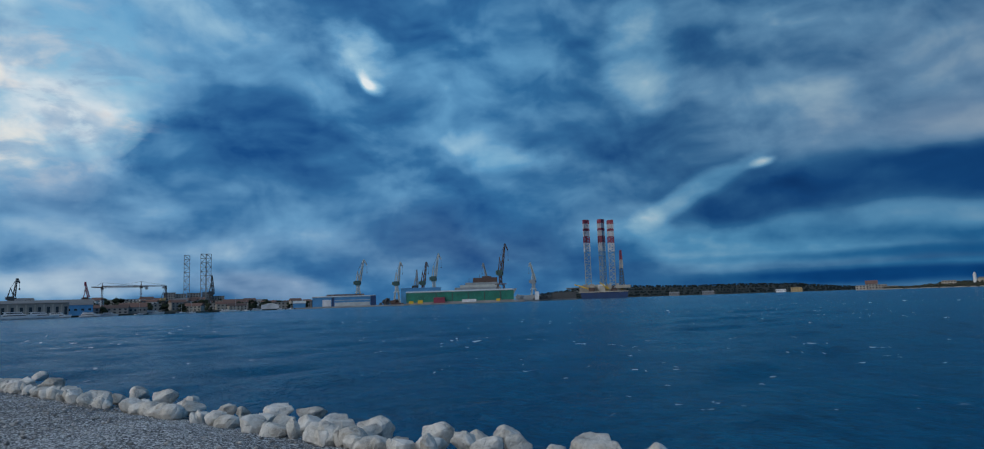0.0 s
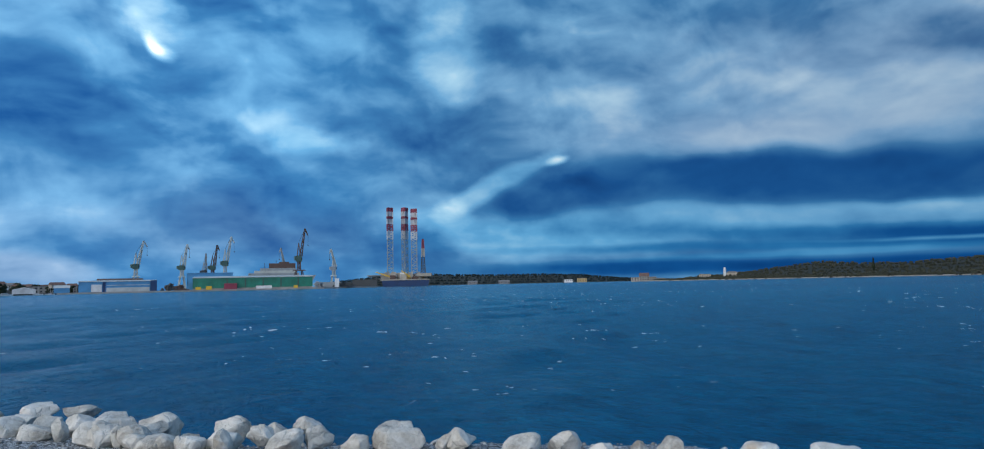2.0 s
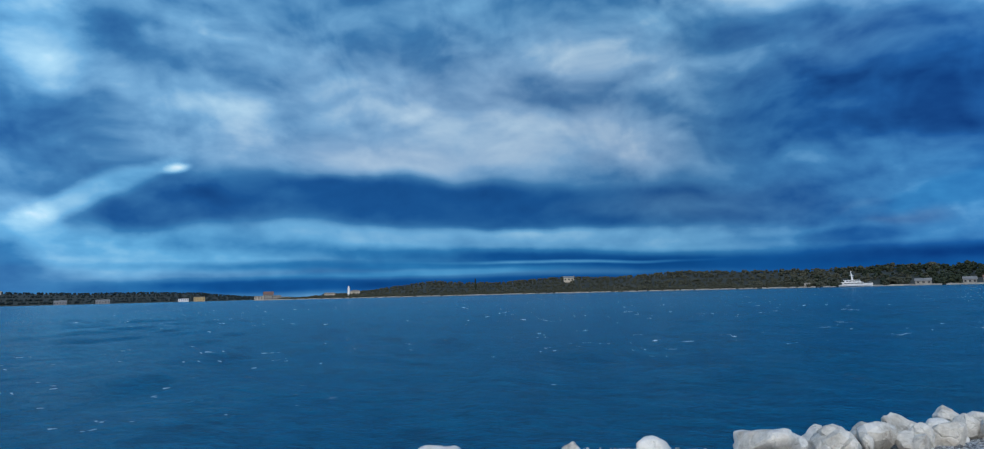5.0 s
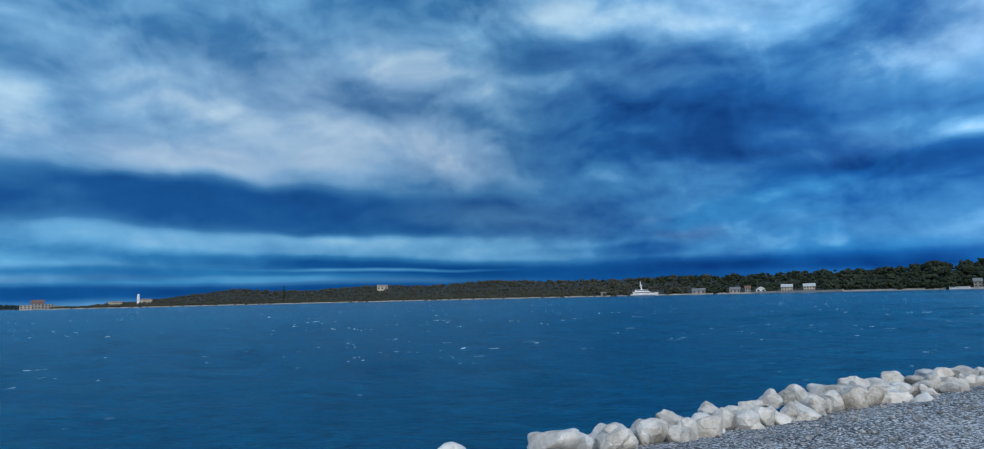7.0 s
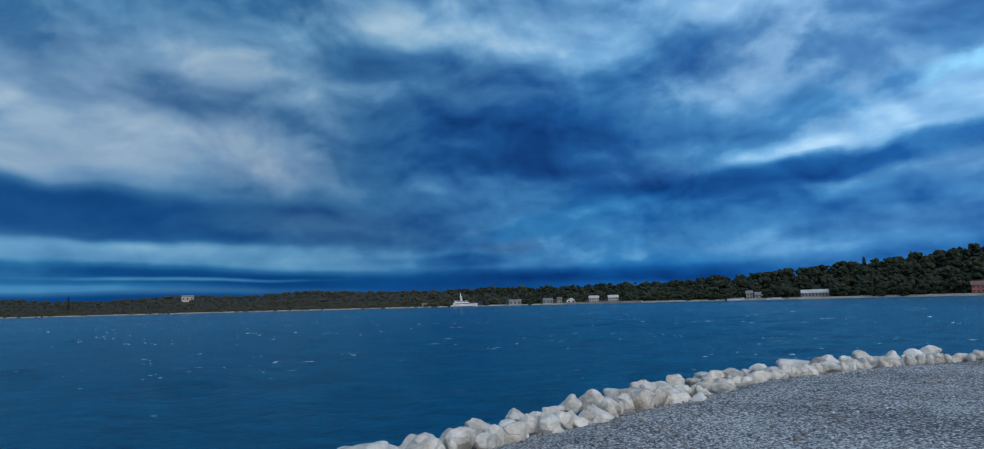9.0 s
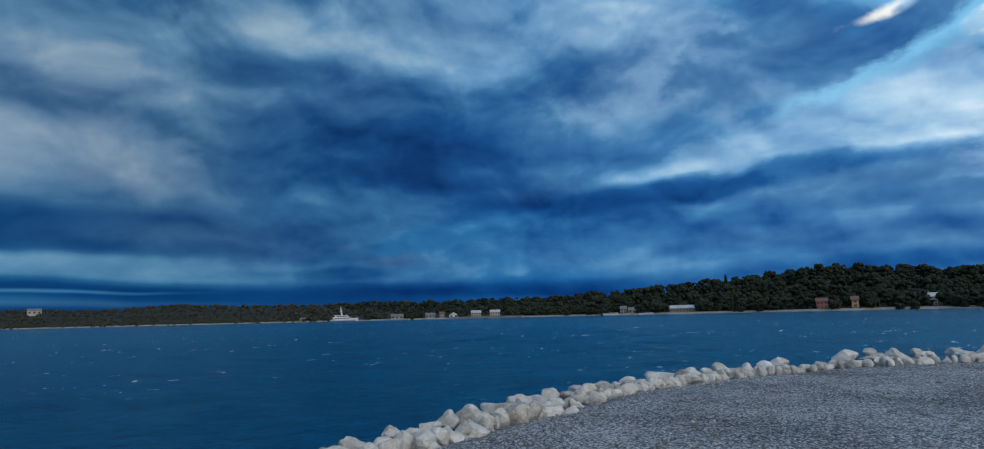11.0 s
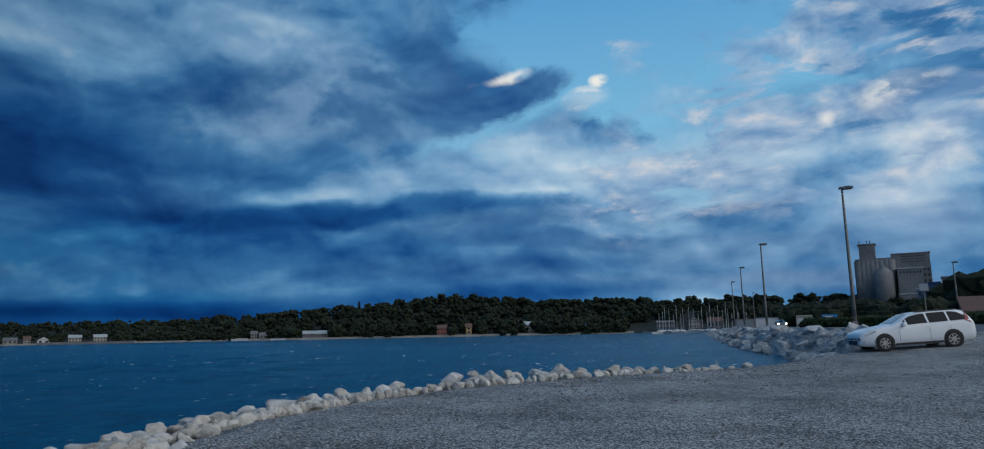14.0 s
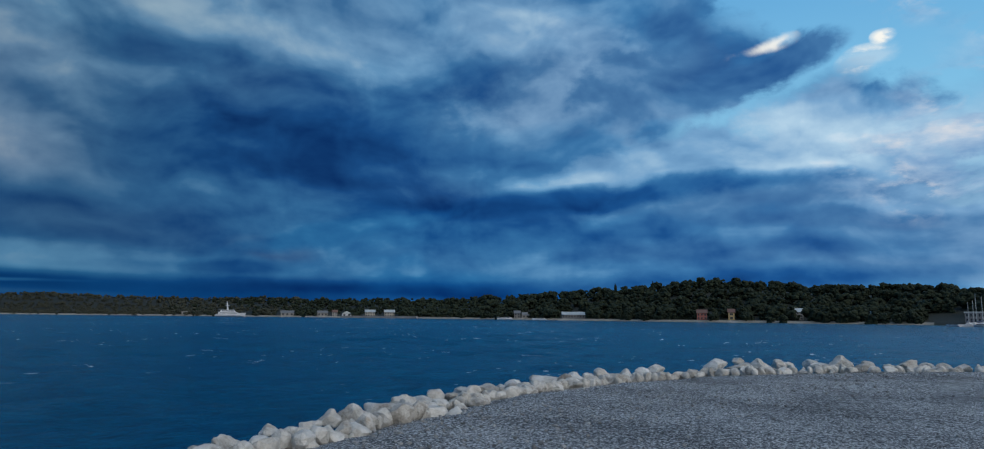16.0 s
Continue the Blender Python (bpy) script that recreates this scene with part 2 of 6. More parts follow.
# over the marina
bank(148.4, 8.2, 8.5, 4.9, -6, 0.75, 1.00, 1.00, 0.90, 1.00)
bank(150.7, 13.1, 5.9, 2.6, 2, 0.75, 1.00, 0.80, 1.00, 1.00)
bank(136.7, 5.8, 17.6, 1.8, -1, 0.46, 0.78, 0.80, 0.90, 1.00)
bank(143.1, 3.3, 11.7, 1.0, -3, 0.46, 1.00, 0.80, 0.70, 1.00)
bank(135.0, 9.1, 3.8, 0.7, 4, 0.46, 0.68, 0.50, 1.00, 1.00)
bank(91.5, 6.6, 22.2, 3.5, 2, 0.20, 0.15, 1.00, 1.00, 0.72)
bank(88.9, 7.8, 6.2, 0.6, 12, 0.36, 0.15, 0.80, 1.60, 0.70)
bank(88.7, 4.3, 2.4, 0.8, 1, 0.34, 0.15, 0.80, 1.60, 0.80)

# the long shelf of cloud and the air under it are smooth
smoothness = W.math("MAXIMUM", spot(44, 8, 34, 8, 0, 0.6, where=flat), spot(60, 1, 60, 4.5, 0, 0.72, where=flat))
texture = W.math("MULTIPLY", texture, W.math("SUBTRACT", 1.0, smoothness))
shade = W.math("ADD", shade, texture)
cool = W.ramp(shade, [(0.0, srgb(6, 48, 106)), (0.2, srgb(15, 78, 140)), (0.4, srgb(40, 113, 168)),
                      (0.6, srgb(86, 158, 205)), (0.8, srgb(148, 200, 228)), (1.0, srgb(228, 240, 247))])
dull = W.ramp(shade, [(0.0, srgb(16, 48, 98)), (0.2, srgb(40, 81, 133)), (0.4, srgb(77, 117, 160)),
                      (0.6, srgb(126, 158, 192)), (0.8, srgb(176, 197, 216)), (1.0, srgb(250, 244, 238))])
tone = W.mix(grey, cool, dull)

# clear evening air between the clouds
sky = W.add("ShaderNodeTexSky", sky_type="NISHITA", sun_disc=False, sun_elevation=radians(9), sun_rotation=radians(235),
            air_density=1.2, dust_density=0.6, ozone_density=2.0)
air = W.vec("SCALE", sky.outputs[0], scale=0.10)
clear = W.mix(0.25, W.ramp(W.math("DIVIDE", height, 30.0), [(0.2, srgb(176, 218, 240)), (0.55, srgb(128, 198, 238)), (0.9, srgb(92, 170, 226))]), air)


tone = W.mix(open_air, tone, clear)
flake = W.noise(W.vec("MULTIPLY", flat, (0.15, 0.36, 1.0)), 1.0, 8.0, 0.6, 0.4)
veil = W.ramp(W.math("ADD", W.noise(W.vec("MULTIPLY", bent, (0.2, 0.42, 1.0)), 1.0, 7.0, 0.6), W.math("MULTIPLY", curl, 0.8)),
              [(0.34, srgb(108, 146, 188)), (0.54, srgb(158, 182, 208)), (0.76, srgb(228, 220, 216))])


def flakes(az, el, wide, tall, turn, amount, lo=0.47):
    """Small torn clouds over the clear air."""
    global tone
    tone = W.mix(W.math("MULTIPLY", spot(az, el, wide, tall, turn, amount, far=0.5), W.smooth(flake, lo, lo + 0.12)), tone, veil)


def sunlit(az, el, wide, tall, turn, amount):
    global tone
    shape = W.math("MULTIPLY", oval(az, el, wide * 1.25, tall * 1.25, turn, 0.8, 2.2, amount), W.smooth(W.math("ADD", flake, W.math("MULTIPLY", curl, 0.8)), 0.40, 0.56, 0.25, 1.0))
    tone = W.mix(shape, tone, (*srgb(246, 242, 232), 1))


flakes(146.0, 17.0, 20.0, 10.0, 10, 0.7, 0.43)
flakes(133.0, 13.0, 14.0, 6.0, 15, 0.6, 0.46)
flakes(135.0, 23.0, 13.0, 4.0, 0, 0.5, 0.53)
flakes(-32.0, 15.0, 10.0, 8.0, 30, 0.45, 0.44)
sunlit(125.6, 18.6, 1.9, 0.9, -4, 0.95)
sunlit(126.2, 20.2, 0.8, 0.5, 0, 0.9)
sunlit(117.4, 20.6, 2.0, 0.5, 6, 0.8)
sunlit(148.5, 16.4, 3.0, 0.9, 10, 0.5)
sunlit(143.0, 15.6, 1.2, 0.8, 0, 0.7)
sunlit(-34.6, 11.6, 2.6, 1.6, 0, 0.7)
sunlit(-35.4, 16.6, 1.0, 1.0, 0, 0.9)
# the vault is brighter towards both ends of the bay
gain = W.ramp(W.math("DIVIDE", W.math("ADD", azimuth, 40.0), 200.0),
              [(0.0, (0.86,) * 3), (0.2, (0.83,) * 3), (0.29, (0.64,) * 3), (0.44, (0.58,) * 3), (0.52, (0.55,) * 3), (0.64, (0.82,) * 3), (0.735, (0.94,) * 3), (0.8, (1.0,) * 3)])
tone = W.vec("SCALE", W.mix(1.0, tone, gain, "MULTIPLY"), scale=1.62)
# behind the view the cloud breaks and the low sun lights it
turned = W.add("ShaderNodeVectorMath", {0: way, 1: (-0.84, -0.5, 0.2)}, operation="DOT_PRODUCT").outputs["Value"]
glow = W.ramp(billow, [(0.3, srgb(190, 205, 225)), (0.55, srgb(236, 234, 232)), (0.8, srgb(252, 246, 238))])
tone = W.mix(W.smooth(turned, 0.15, 0.75), tone, W.vec("SCALE", glow, scale=1.6))
out = W.add("ShaderNodeBackground", {0: tone, 1: 1.0})
W.add("ShaderNodeOutputWorld", {0: out.outputs[0]})

sun_data = bpy.data.lights.new("sun", "SUN")
sun_data.energy, sun_data.angle, sun_data.color = 0.7, radians(25), (0.90, 0.95, 1.0)
sun = new("sun", sun_data)
sun.matrix_world = look((-35, -25, 24), (0, 0, 0))

# ---- materials ----
def surface(name, stops, scale=4.0, rough=0.7, metal=0.0, bump=0.3, grain=40.0, depth=0.02, each=0.0, coat=0.0):
    """A painted, stony or wooden surface: tones over two scales of noise, fine relief, and a shift from piece to piece."""
    m = bpy.data.materials.new(name)
    m.use_nodes = True
    t = m.node_tree
    t.nodes.clear()
    N = Net(t)
    at = N.add("ShaderNodeTexCoord").outputs["Object"]
    where = N.add("ShaderNodeNewGeometry").outputs["Position"]
    a = N.noise(where, scale, 5.0, 0.6)
    b = N.noise(where, grain, 3.0, 0.6)
    mixd = N.math("MULTIPLY_ADD", N.math("SUBTRACT", b, 0.5), 0.35, a)
    if each:
        rnd = N.add("ShaderNodeObjectInfo").outputs["Random"]
        mixd = N.math("MULTIPLY_ADD", N.math("SUBTRACT", rnd, 0.5), each, mixd)
    n = len(stops)
    col = N.ramp(mixd, [(0.3 + 0.4 * i / max(1, n - 1), s) for i, s in enumerate(stops)])
    hgt = N.add("ShaderNodeBump", {"Strength": bump, "Distance": depth, "Height": b})
    p = N.add("ShaderNodeBsdfPrincipled", {"Base Color": col, "Roughness": N.smooth(a, 0.2, 0.8, max(0.02, rough - 0.1), min(1, rough + 0.1)),
                                           "Metallic": metal, "Normal": hgt.outputs[0], "Coat Weight": coat})
    N.add("ShaderNodeOutputMaterial", {0: p.outputs[0]})
    return m


def plain(name, colour, rough=0.5, metal=0.0, scale=2.0, vary=0.18):
    lo, hi = tuple(c * (1 - vary) for c in colour), tuple(min(1, c * (1 + vary)) for c in colour)
    return surface(name, [lo, colour, hi], scale, rough, metal, 0.1, scale * 12, 0.01)


def water_material():
    m = bpy.data.materials.new("sea_water")
    m.use_nodes = True
    t = m.node_tree
    t.nodes.clear()
    N = Net(t)
    where = N.add("ShaderNodeNewGeometry").outputs["Position"]
    wide = N.noise(N.vec("MULTIPLY", where, (0.006, 0.012, 0.0)), 1.0, 4.0, 0.6)
    turned = N.add("ShaderNodeMapping", {0: where, 2: (0, 0, radians(32)), 3: (1.0, 0.7, 1.0)}).outputs[0]
    swell = N.noise(turned, 0.22, 5.0, 0.62, 0.6)
    chop = N.noise(turned, 1.7, 7.0, 0.68, 0.5)
    ripple = N.noise(turned, 7.0, 4.0, 0.6, 0.4)
    far = N.noise(turned, 0.05, 4.0, 0.6)
    h = N.math("MULTIPLY_ADD", chop, 0.35, N.math("MULTIPLY", swell, 0.9))
    h = N.math("MULTIPLY_ADD", ripple, 0.13, h)
    h = N.math("MULTIPLY_ADD", far, 1.2, h)
    bmp = N.add("ShaderNodeBump", {"Strength": 1.0, "Distance": 0.75, "Height": h})
    # colour follows wave height: light and dark of the waves painted in
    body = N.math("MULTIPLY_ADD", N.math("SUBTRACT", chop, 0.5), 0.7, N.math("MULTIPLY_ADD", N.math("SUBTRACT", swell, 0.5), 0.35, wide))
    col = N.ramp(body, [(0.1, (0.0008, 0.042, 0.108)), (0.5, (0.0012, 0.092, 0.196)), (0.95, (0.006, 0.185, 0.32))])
    # shade of troughs and ripples, light on wave backs, as colour; broken crests
    trough_shade = N.smooth(N.noise(turned, 0.6, 3.0, 0.6, 0.3), 0.40, 0.30, 0.0, 0.4)
    col = N.mix(trough_shade, col, (0.001, 0.030, 0.075, 1))
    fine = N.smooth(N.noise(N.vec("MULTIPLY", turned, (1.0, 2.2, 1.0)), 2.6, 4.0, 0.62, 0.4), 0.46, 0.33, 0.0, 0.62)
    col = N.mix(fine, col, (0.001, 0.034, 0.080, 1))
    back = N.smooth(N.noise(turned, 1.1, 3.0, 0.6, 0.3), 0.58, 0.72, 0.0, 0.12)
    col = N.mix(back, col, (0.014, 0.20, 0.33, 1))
    crest = N.math("MULTIPLY", N.smooth(N.noise(turned, 1.3, 2.5, 0.75, 0.6), 0.675, 0.70), N.smooth(N.noise(where, 0.045, 2.0), 0.44, 0.56))
    col = N.mix(crest, col, (0.60, 0.66, 0.70, 1))
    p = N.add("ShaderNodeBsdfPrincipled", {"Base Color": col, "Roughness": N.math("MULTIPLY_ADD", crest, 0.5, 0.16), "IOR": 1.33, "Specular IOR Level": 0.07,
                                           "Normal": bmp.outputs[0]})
    N.add("ShaderNodeOutputMaterial", {0: p.outputs[0]})
    return m


def gravel_material():
    m = bpy.data.materials.new("gravel")
    m.use_nodes = True
    t = m.node_tree
    t.nodes.clear()
    N = Net(t)
    where = N.add("ShaderNodeNewGeometry").outputs["Position"]
    cell = N.add("ShaderNodeTexVoronoi", {"Vector": where, "Scale": 38.0, "Randomness": 1.0})
    small = N.add("ShaderNodeTexVoronoi", {"Vector": where, "Scale": 60.0, "Randomness": 1.0})
    tint = N.add("ShaderNodeSeparateColor", {0: cell.outputs["Color"]}).outputs[0]
    wide = N.noise(where, 0.35, 5.0, 0.6)
    patch = N.noise(where, 2.2, 4.0, 0.65)
    v = N.math("MULTIPLY_ADD", N.math("SUBTRACT", tint, 0.5), 1.0, wide)
    v = N.math("MULTIPLY_ADD", N.math("SUBTRACT", patch, 0.5), 0.25, v)
    col = N.ramp(v, [(0.0, (0.030, 0.031, 0.034)), (0.36, (0.130, 0.140, 0.148)), (0.58, (0.262, 0.278, 0.29)), (0.86, (0.70, 0.72, 0.73))])
    # shade in the gaps between stones, multiplied into the colour
    gap_shade = N.smooth(cell.outputs["Distance"], 0.35, 0.75, 1.0, 0.6)
    col = N.mix(1.0, col, N.add("ShaderNodeCombineColor", {0: gap_shade, 1: gap_shade, 2: gap_shade}).outputs[0], "MULTIPLY")
    h = N.math("MULTIPLY_ADD", small.outputs["Distance"], -0.3, N.math("MULTIPLY", cell.outputs["Distance"], -1.0))
    bmp = N.add("ShaderNodeBump", {"Strength": 0.9, "Distance": 0.03, "Height": h})
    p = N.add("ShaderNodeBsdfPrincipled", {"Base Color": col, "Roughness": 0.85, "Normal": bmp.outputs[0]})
    N.add("ShaderNodeOutputMaterial", {0: p.outputs[0]})
    return m


def rock_material(name, stops):
    """Quarried limestone, pale with rusty and grey stains, darker where the sea wets its foot."""
    m = bpy.data.materials.new(name)
    m.use_nodes = True
    t = m.node_tree
    t.nodes.clear()
    N = Net(t)
    where = N.add("ShaderNodeNewGeometry").outputs["Position"]
    rnd = N.add("ShaderNodeObjectInfo").outputs["Random"]
    a = N.noise(where, 3.0, 6.0, 0.62, 0.4)
    b = N.noise(where, 26.0, 5.0, 0.65)
    v = N.math("MULTIPLY_ADD", N.math("SUBTRACT", b, 0.5), 0.35, a)
    v = N.math("MULTIPLY_ADD", N.math("SUBTRACT", rnd, 0.5), 0.24, v)
    col = N.ramp(v, [(0.26, stops[0]), (0.42, stops[1]), (0.56, stops[2]), (0.75, stops[3])])
    rust = N.smooth(N.noise(where, 1.7, 4.0, 0.6), 0.60, 0.74, 0.0, 0.55)
    col = N.mix(rust, col, (0.32, 0.215, 0.12, 1))
    wet = N.smooth(N.math("MULTIPLY_ADD", a, 0.25, N.add("ShaderNodeSeparateXYZ", {0: where}).outputs[2]), -0.34, -0.10, 0.75, 0.0)
    col = N.mix(wet, col, (0.045, 0.042, 0.034, 1))
    cr = N.add("ShaderNodeTexVoronoi", {"Vector": N.vec("ADD", where, N.vec("SCALE", N.noise(where, 5.0, 3.0, colour=True), scale=0.25)), "Scale": 4.5},
               feature="DISTANCE_TO_EDGE").outputs[0]
    h = N.math("MULTIPLY_ADD", N.smooth(cr, 0.0, 0.05), 0.35, N.math("ADD", N.math("MULTIPLY", a, 0.9), N.math("MULTIPLY", b, 0.4)))
    bmp = N.add("ShaderNodeBump", {"Strength": 0.55, "Distance": 0.06, "Height": h})
    p = N.add("ShaderNodeBsdfPrincipled", {"Base Color": col, "Roughness": N.smooth(wet, 0.0, 0.75, 0.85, 0.3), "Normal": bmp.outputs[0]})
    N.add("ShaderNodeOutputMaterial", {0: p.outputs[0]})
    return m


def leaf_material(name, stops):
    m = bpy.data.materials.new(name)
    m.use_nodes = True
    t = m.node_tree
    t.nodes.clear()
    N = Net(t)
    g = N.add("ShaderNodeNewGeometry")
    a = N.noise(g.outputs["Position"], 0.9, 5.0, 0.7)
    v = N.math("MULTIPLY_ADD", N.math("SUBTRACT", g.outputs["Random Per Island"], 0.5), 0.3, a)
    col = N.ramp(v, [(0.25, stops[0]), (0.5, stops[1]), (0.78, stops[2])])
    bmp = N.add("ShaderNodeBump", {"Strength": 0.7, "Distance": 0.25, "Height": N.noise(g.outputs["Position"], 3.5, 4.0, 0.7)})
    p = N.add("ShaderNodeBsdfPrincipled", {"Base Color": col, "Roughness": 0.8, "Normal": bmp.outputs[0], "Specular IOR Level": 0.15})
    N.add("ShaderNodeOutputMaterial", {0: p.outputs[0]})
    return m


SEA = water_material()
GRAVEL = gravel_material()
LIMESTONE = rock_material("limestone", [(0.22, 0.20, 0.172), (0.42, 0.40, 0.362), (0.58, 0.56, 0.52), (0.72, 0.705, 0.67)])
BLUESTONE = rock_material("grey_armour_stone", [(0.16, 0.163, 0.167), (0.34, 0.345, 0.35), (0.48, 0.483, 0.487), (0.64, 0.64, 0.64)])
PEBBLE = leaf_material("pebbles", [(0.13, 0.13, 0.13), (0.30, 0.295, 0.285), (0.6, 0.59, 0.57)])
EARTH = surface("scrub_soil", [(0.008, 0.011, 0.007), (0.014, 0.018, 0.011), (0.026, 0.028, 0.018)], 0.05, 0.95, 0, 0.4, 0.8, 0.3)
SHINGLE = surface("pale_shore_stones", [(0.16, 0.14, 0.11), (0.28, 0.25, 0.2), (0.4, 0.37, 0.32)], 0.15, 0.9, 0, 0.5, 2.0, 0.2)
ASPHALT = surface("asphalt", [(0.09, 0.09, 0.095), (0.14, 0.14, 0.145), (0.19, 0.19, 0.19)], 0.3, 0.75, 0, 0.2, 30, 0.01)
CONCRETE = surface("weathered_concrete", [(0.17, 0.165, 0.155), (0.27, 0.26, 0.245), (0.36, 0.35, 0.33)], 0.08, 0.85, 0, 0.2, 1.5, 0.05)
PINE = leaf_material("pine_foliage", [(0.010, 0.015, 0.010), (0.020, 0.029, 0.017), (0.040, 0.050, 0.028)])
SCRUB = leaf_material("scrub_foliage", [(0.034, 0.038, 0.028), (0.050, 0.054, 0.038), (0.074, 0.074, 0.052)])
# bluish tint of the distance haze put into the leaf colour
HAZEWOOD = leaf_material("hazy_distant_foliage", [(0.012, 0.022, 0.026), (0.018, 0.030, 0.034), (0.026, 0.040, 0.042)])
SHRUB = leaf_material("hedge_foliage", [(0.012, 0.02, 0.008), (0.025, 0.04, 0.015), (0.05, 0.07, 0.025)])
BARK = surface("bark", [(0.04, 0.03, 0.022), (0.08, 0.06, 0.045), (0.13, 0.10, 0.08)], 2.0, 0.9, 0, 0.6, 14, 0.05)
BRANCH = surface("bare_branches", [(0.05, 0.045, 0.04), (0.09, 0.08, 0.07)], 2.0, 0.9)

# ---- building helpers ----
class Geo:
    """Vertices and faces gathered for one mesh."""

    def __init__(self):
        self.v, self.f = [], []

    def put(self, verts, faces):
        n = len(self.v)
        self.v += [tuple(p) for p in verts]
        self.f += [tuple(n + i for i in face) for face in faces]
        return self

    def box(self, x0, x1, y0, y1, z0, z1, taper=0.0):
        t = taper
        return self.put([(x0, y0, z0), (x1, y0, z0), (x1, y1, z0), (x0, y1, z0),
                         (x0 + t, y0 + t, z1), (x1 - t, y0 + t, z1), (x1 - t, y1 - t, z1), (x0 + t, y1 - t, z1)],
                        [(3, 2, 1, 0), (4, 5, 6, 7), (0, 1, 5, 4), (1, 2, 6, 5), (2, 3, 7, 6), (3, 0, 4, 7)])

    def beam(self, p, q, w, w2=None, sides=4):
        p, q = Vector(p), Vector(q)
        d = (q - p).normalized()
        u = d.cross((0, 0, 1) if abs(d.z) < 0.95 else (1, 0, 0)).normalized()
        s = d.cross(u)
        w2 = w if w2 is None else w2
        ring = [(math.cos(a), math.sin(a)) for a in (2 * math.pi * (i + 0.5) / sides for i in range(sides))]
        k = 0.7071 if sides == 4 else 0.5
        verts = [p + (u * c + s * e) * w * k for c, e in ring] + [q + (u * c + s * e) * w2 * k for c, e in ring]
        faces = [(i, (i + 1) % sides, sides + (i + 1) % sides, sides + i) for i in range(sides)]
        return self.put(verts, faces + [tuple(range(sides - 1, -1, -1)), tuple(range(sides, 2 * sides))])

    def lathe(self, profile, sides=16, centre=(0, 0, 0), axis="z"):
        verts = []
        for r, h in profile:
            for i in range(sides):
                a = 2 * math.pi * i / sides
                x, y, z = r * math.cos(a), r * math.sin(a), h
                x, y, z = (x, y, z) if axis == "z" else (x, -z, y) if axis == "y" else (z, x, y)
                verts.append((centre[0] + x, centre[1] + y, centre[2] + z))
        n = len(profile)
        faces = [(k * sides + i, k * sides + (i + 1) % sides, (k + 1) * sides + (i + 1) % sides, (k + 1) * sides + i)
                 for k in range(n - 1) for i in range(sides)]
        faces += [tuple(range(sides - 1, -1, -1)), tuple(range((n - 1) * sides, n * sides))]
        return self.put(verts, faces)

    def prism(self, outline, y0, y1):
        """An outline of (x, z) drawn out along y."""
        n = len(outline)
        verts = [(x, y0, z) for x, z in outline] + [(x, y1, z) for x, z in outline]
        return self.put(verts, [tuple(range(n)), tuple(range(2 * n - 1, n - 1, -1))] +
                        [((i + 1) % n, i, n + i, n + (i + 1) % n) for i in range(n)])

    def mesh(self, name, material, smooth=False):
        me = bpy.data.meshes.new(name)
        me.from_pydata(self.v, [], self.f)
        me.materials.append(material)
        bm = bmesh.new()
        bm.from_mesh(me)
        bmesh.ops.recalc_face_normals(bm, faces=bm.faces)
        bm.to_mesh(me)
        bm.free()
        if smooth:
            me.polygons.foreach_set("use_smooth", [True] * len(me.polygons))
        return me


def part(name, geo, material, parent, label="", smooth=False, at=None):
    ob = new(name, geo.mesh(name, material, smooth))
    ob.parent = parent
    if at is not None:
        ob.matrix_local = at
    return tagged(ob, label=label)


def thing(name, place, turn, label, category, group="", kind=""):
    ob = new(name)
    ob.empty_display_size = 0.5
    ob.matrix_world = pose(*place, 0, 0, turn)
    return tagged(ob, label, category, group, kind)


def polar(az, d, z=0.0):
    return d * math.sin(radians(az)), d * math.cos(radians(az)), z


def up(el, d):
    """Height over the ground's zero of a thing seen at that elevation."""
    return EYE + d * math.tan(radians(el))


rnd = random.Random(7)
SEA_Z = -0.45

# coast of the near land: the gravel spit, the little inlet, the armoured bank
COAST = [polar(a, d)[:2] for a, d in (
    (-62, 75), (-48, 40), (-33.8, 21.4), (-30.2, 17.2), (-26.3, 14.5), (-22.2, 12.5), (-17.8, 10.9), (-13.1, 9.7), (-7.8, 8.6), (6.7, 7.9),
    (30, 7.6), (56.6, 7.8), (70.7, 7.9), (78.5, 8.9), (85.4, 10.4), (91.7, 12.4), (98, 15.4), (105, 18), (112.6, 21.2),
    (122.8, 25.2), (132.6, 28.2), (138, 30), (142, 33), (144.2, 37), (143.2, 42.5), (141.2, 48), (137.6, 69), (135.6, 110), (134.9, 154), (134.4, 320))]
LAND = np.array(COAST + [polar(150, 900)[:2], polar(180, 900)[:2], polar(225, 900)[:2], polar(270, 600)[:2], polar(-70, 300)[:2]])


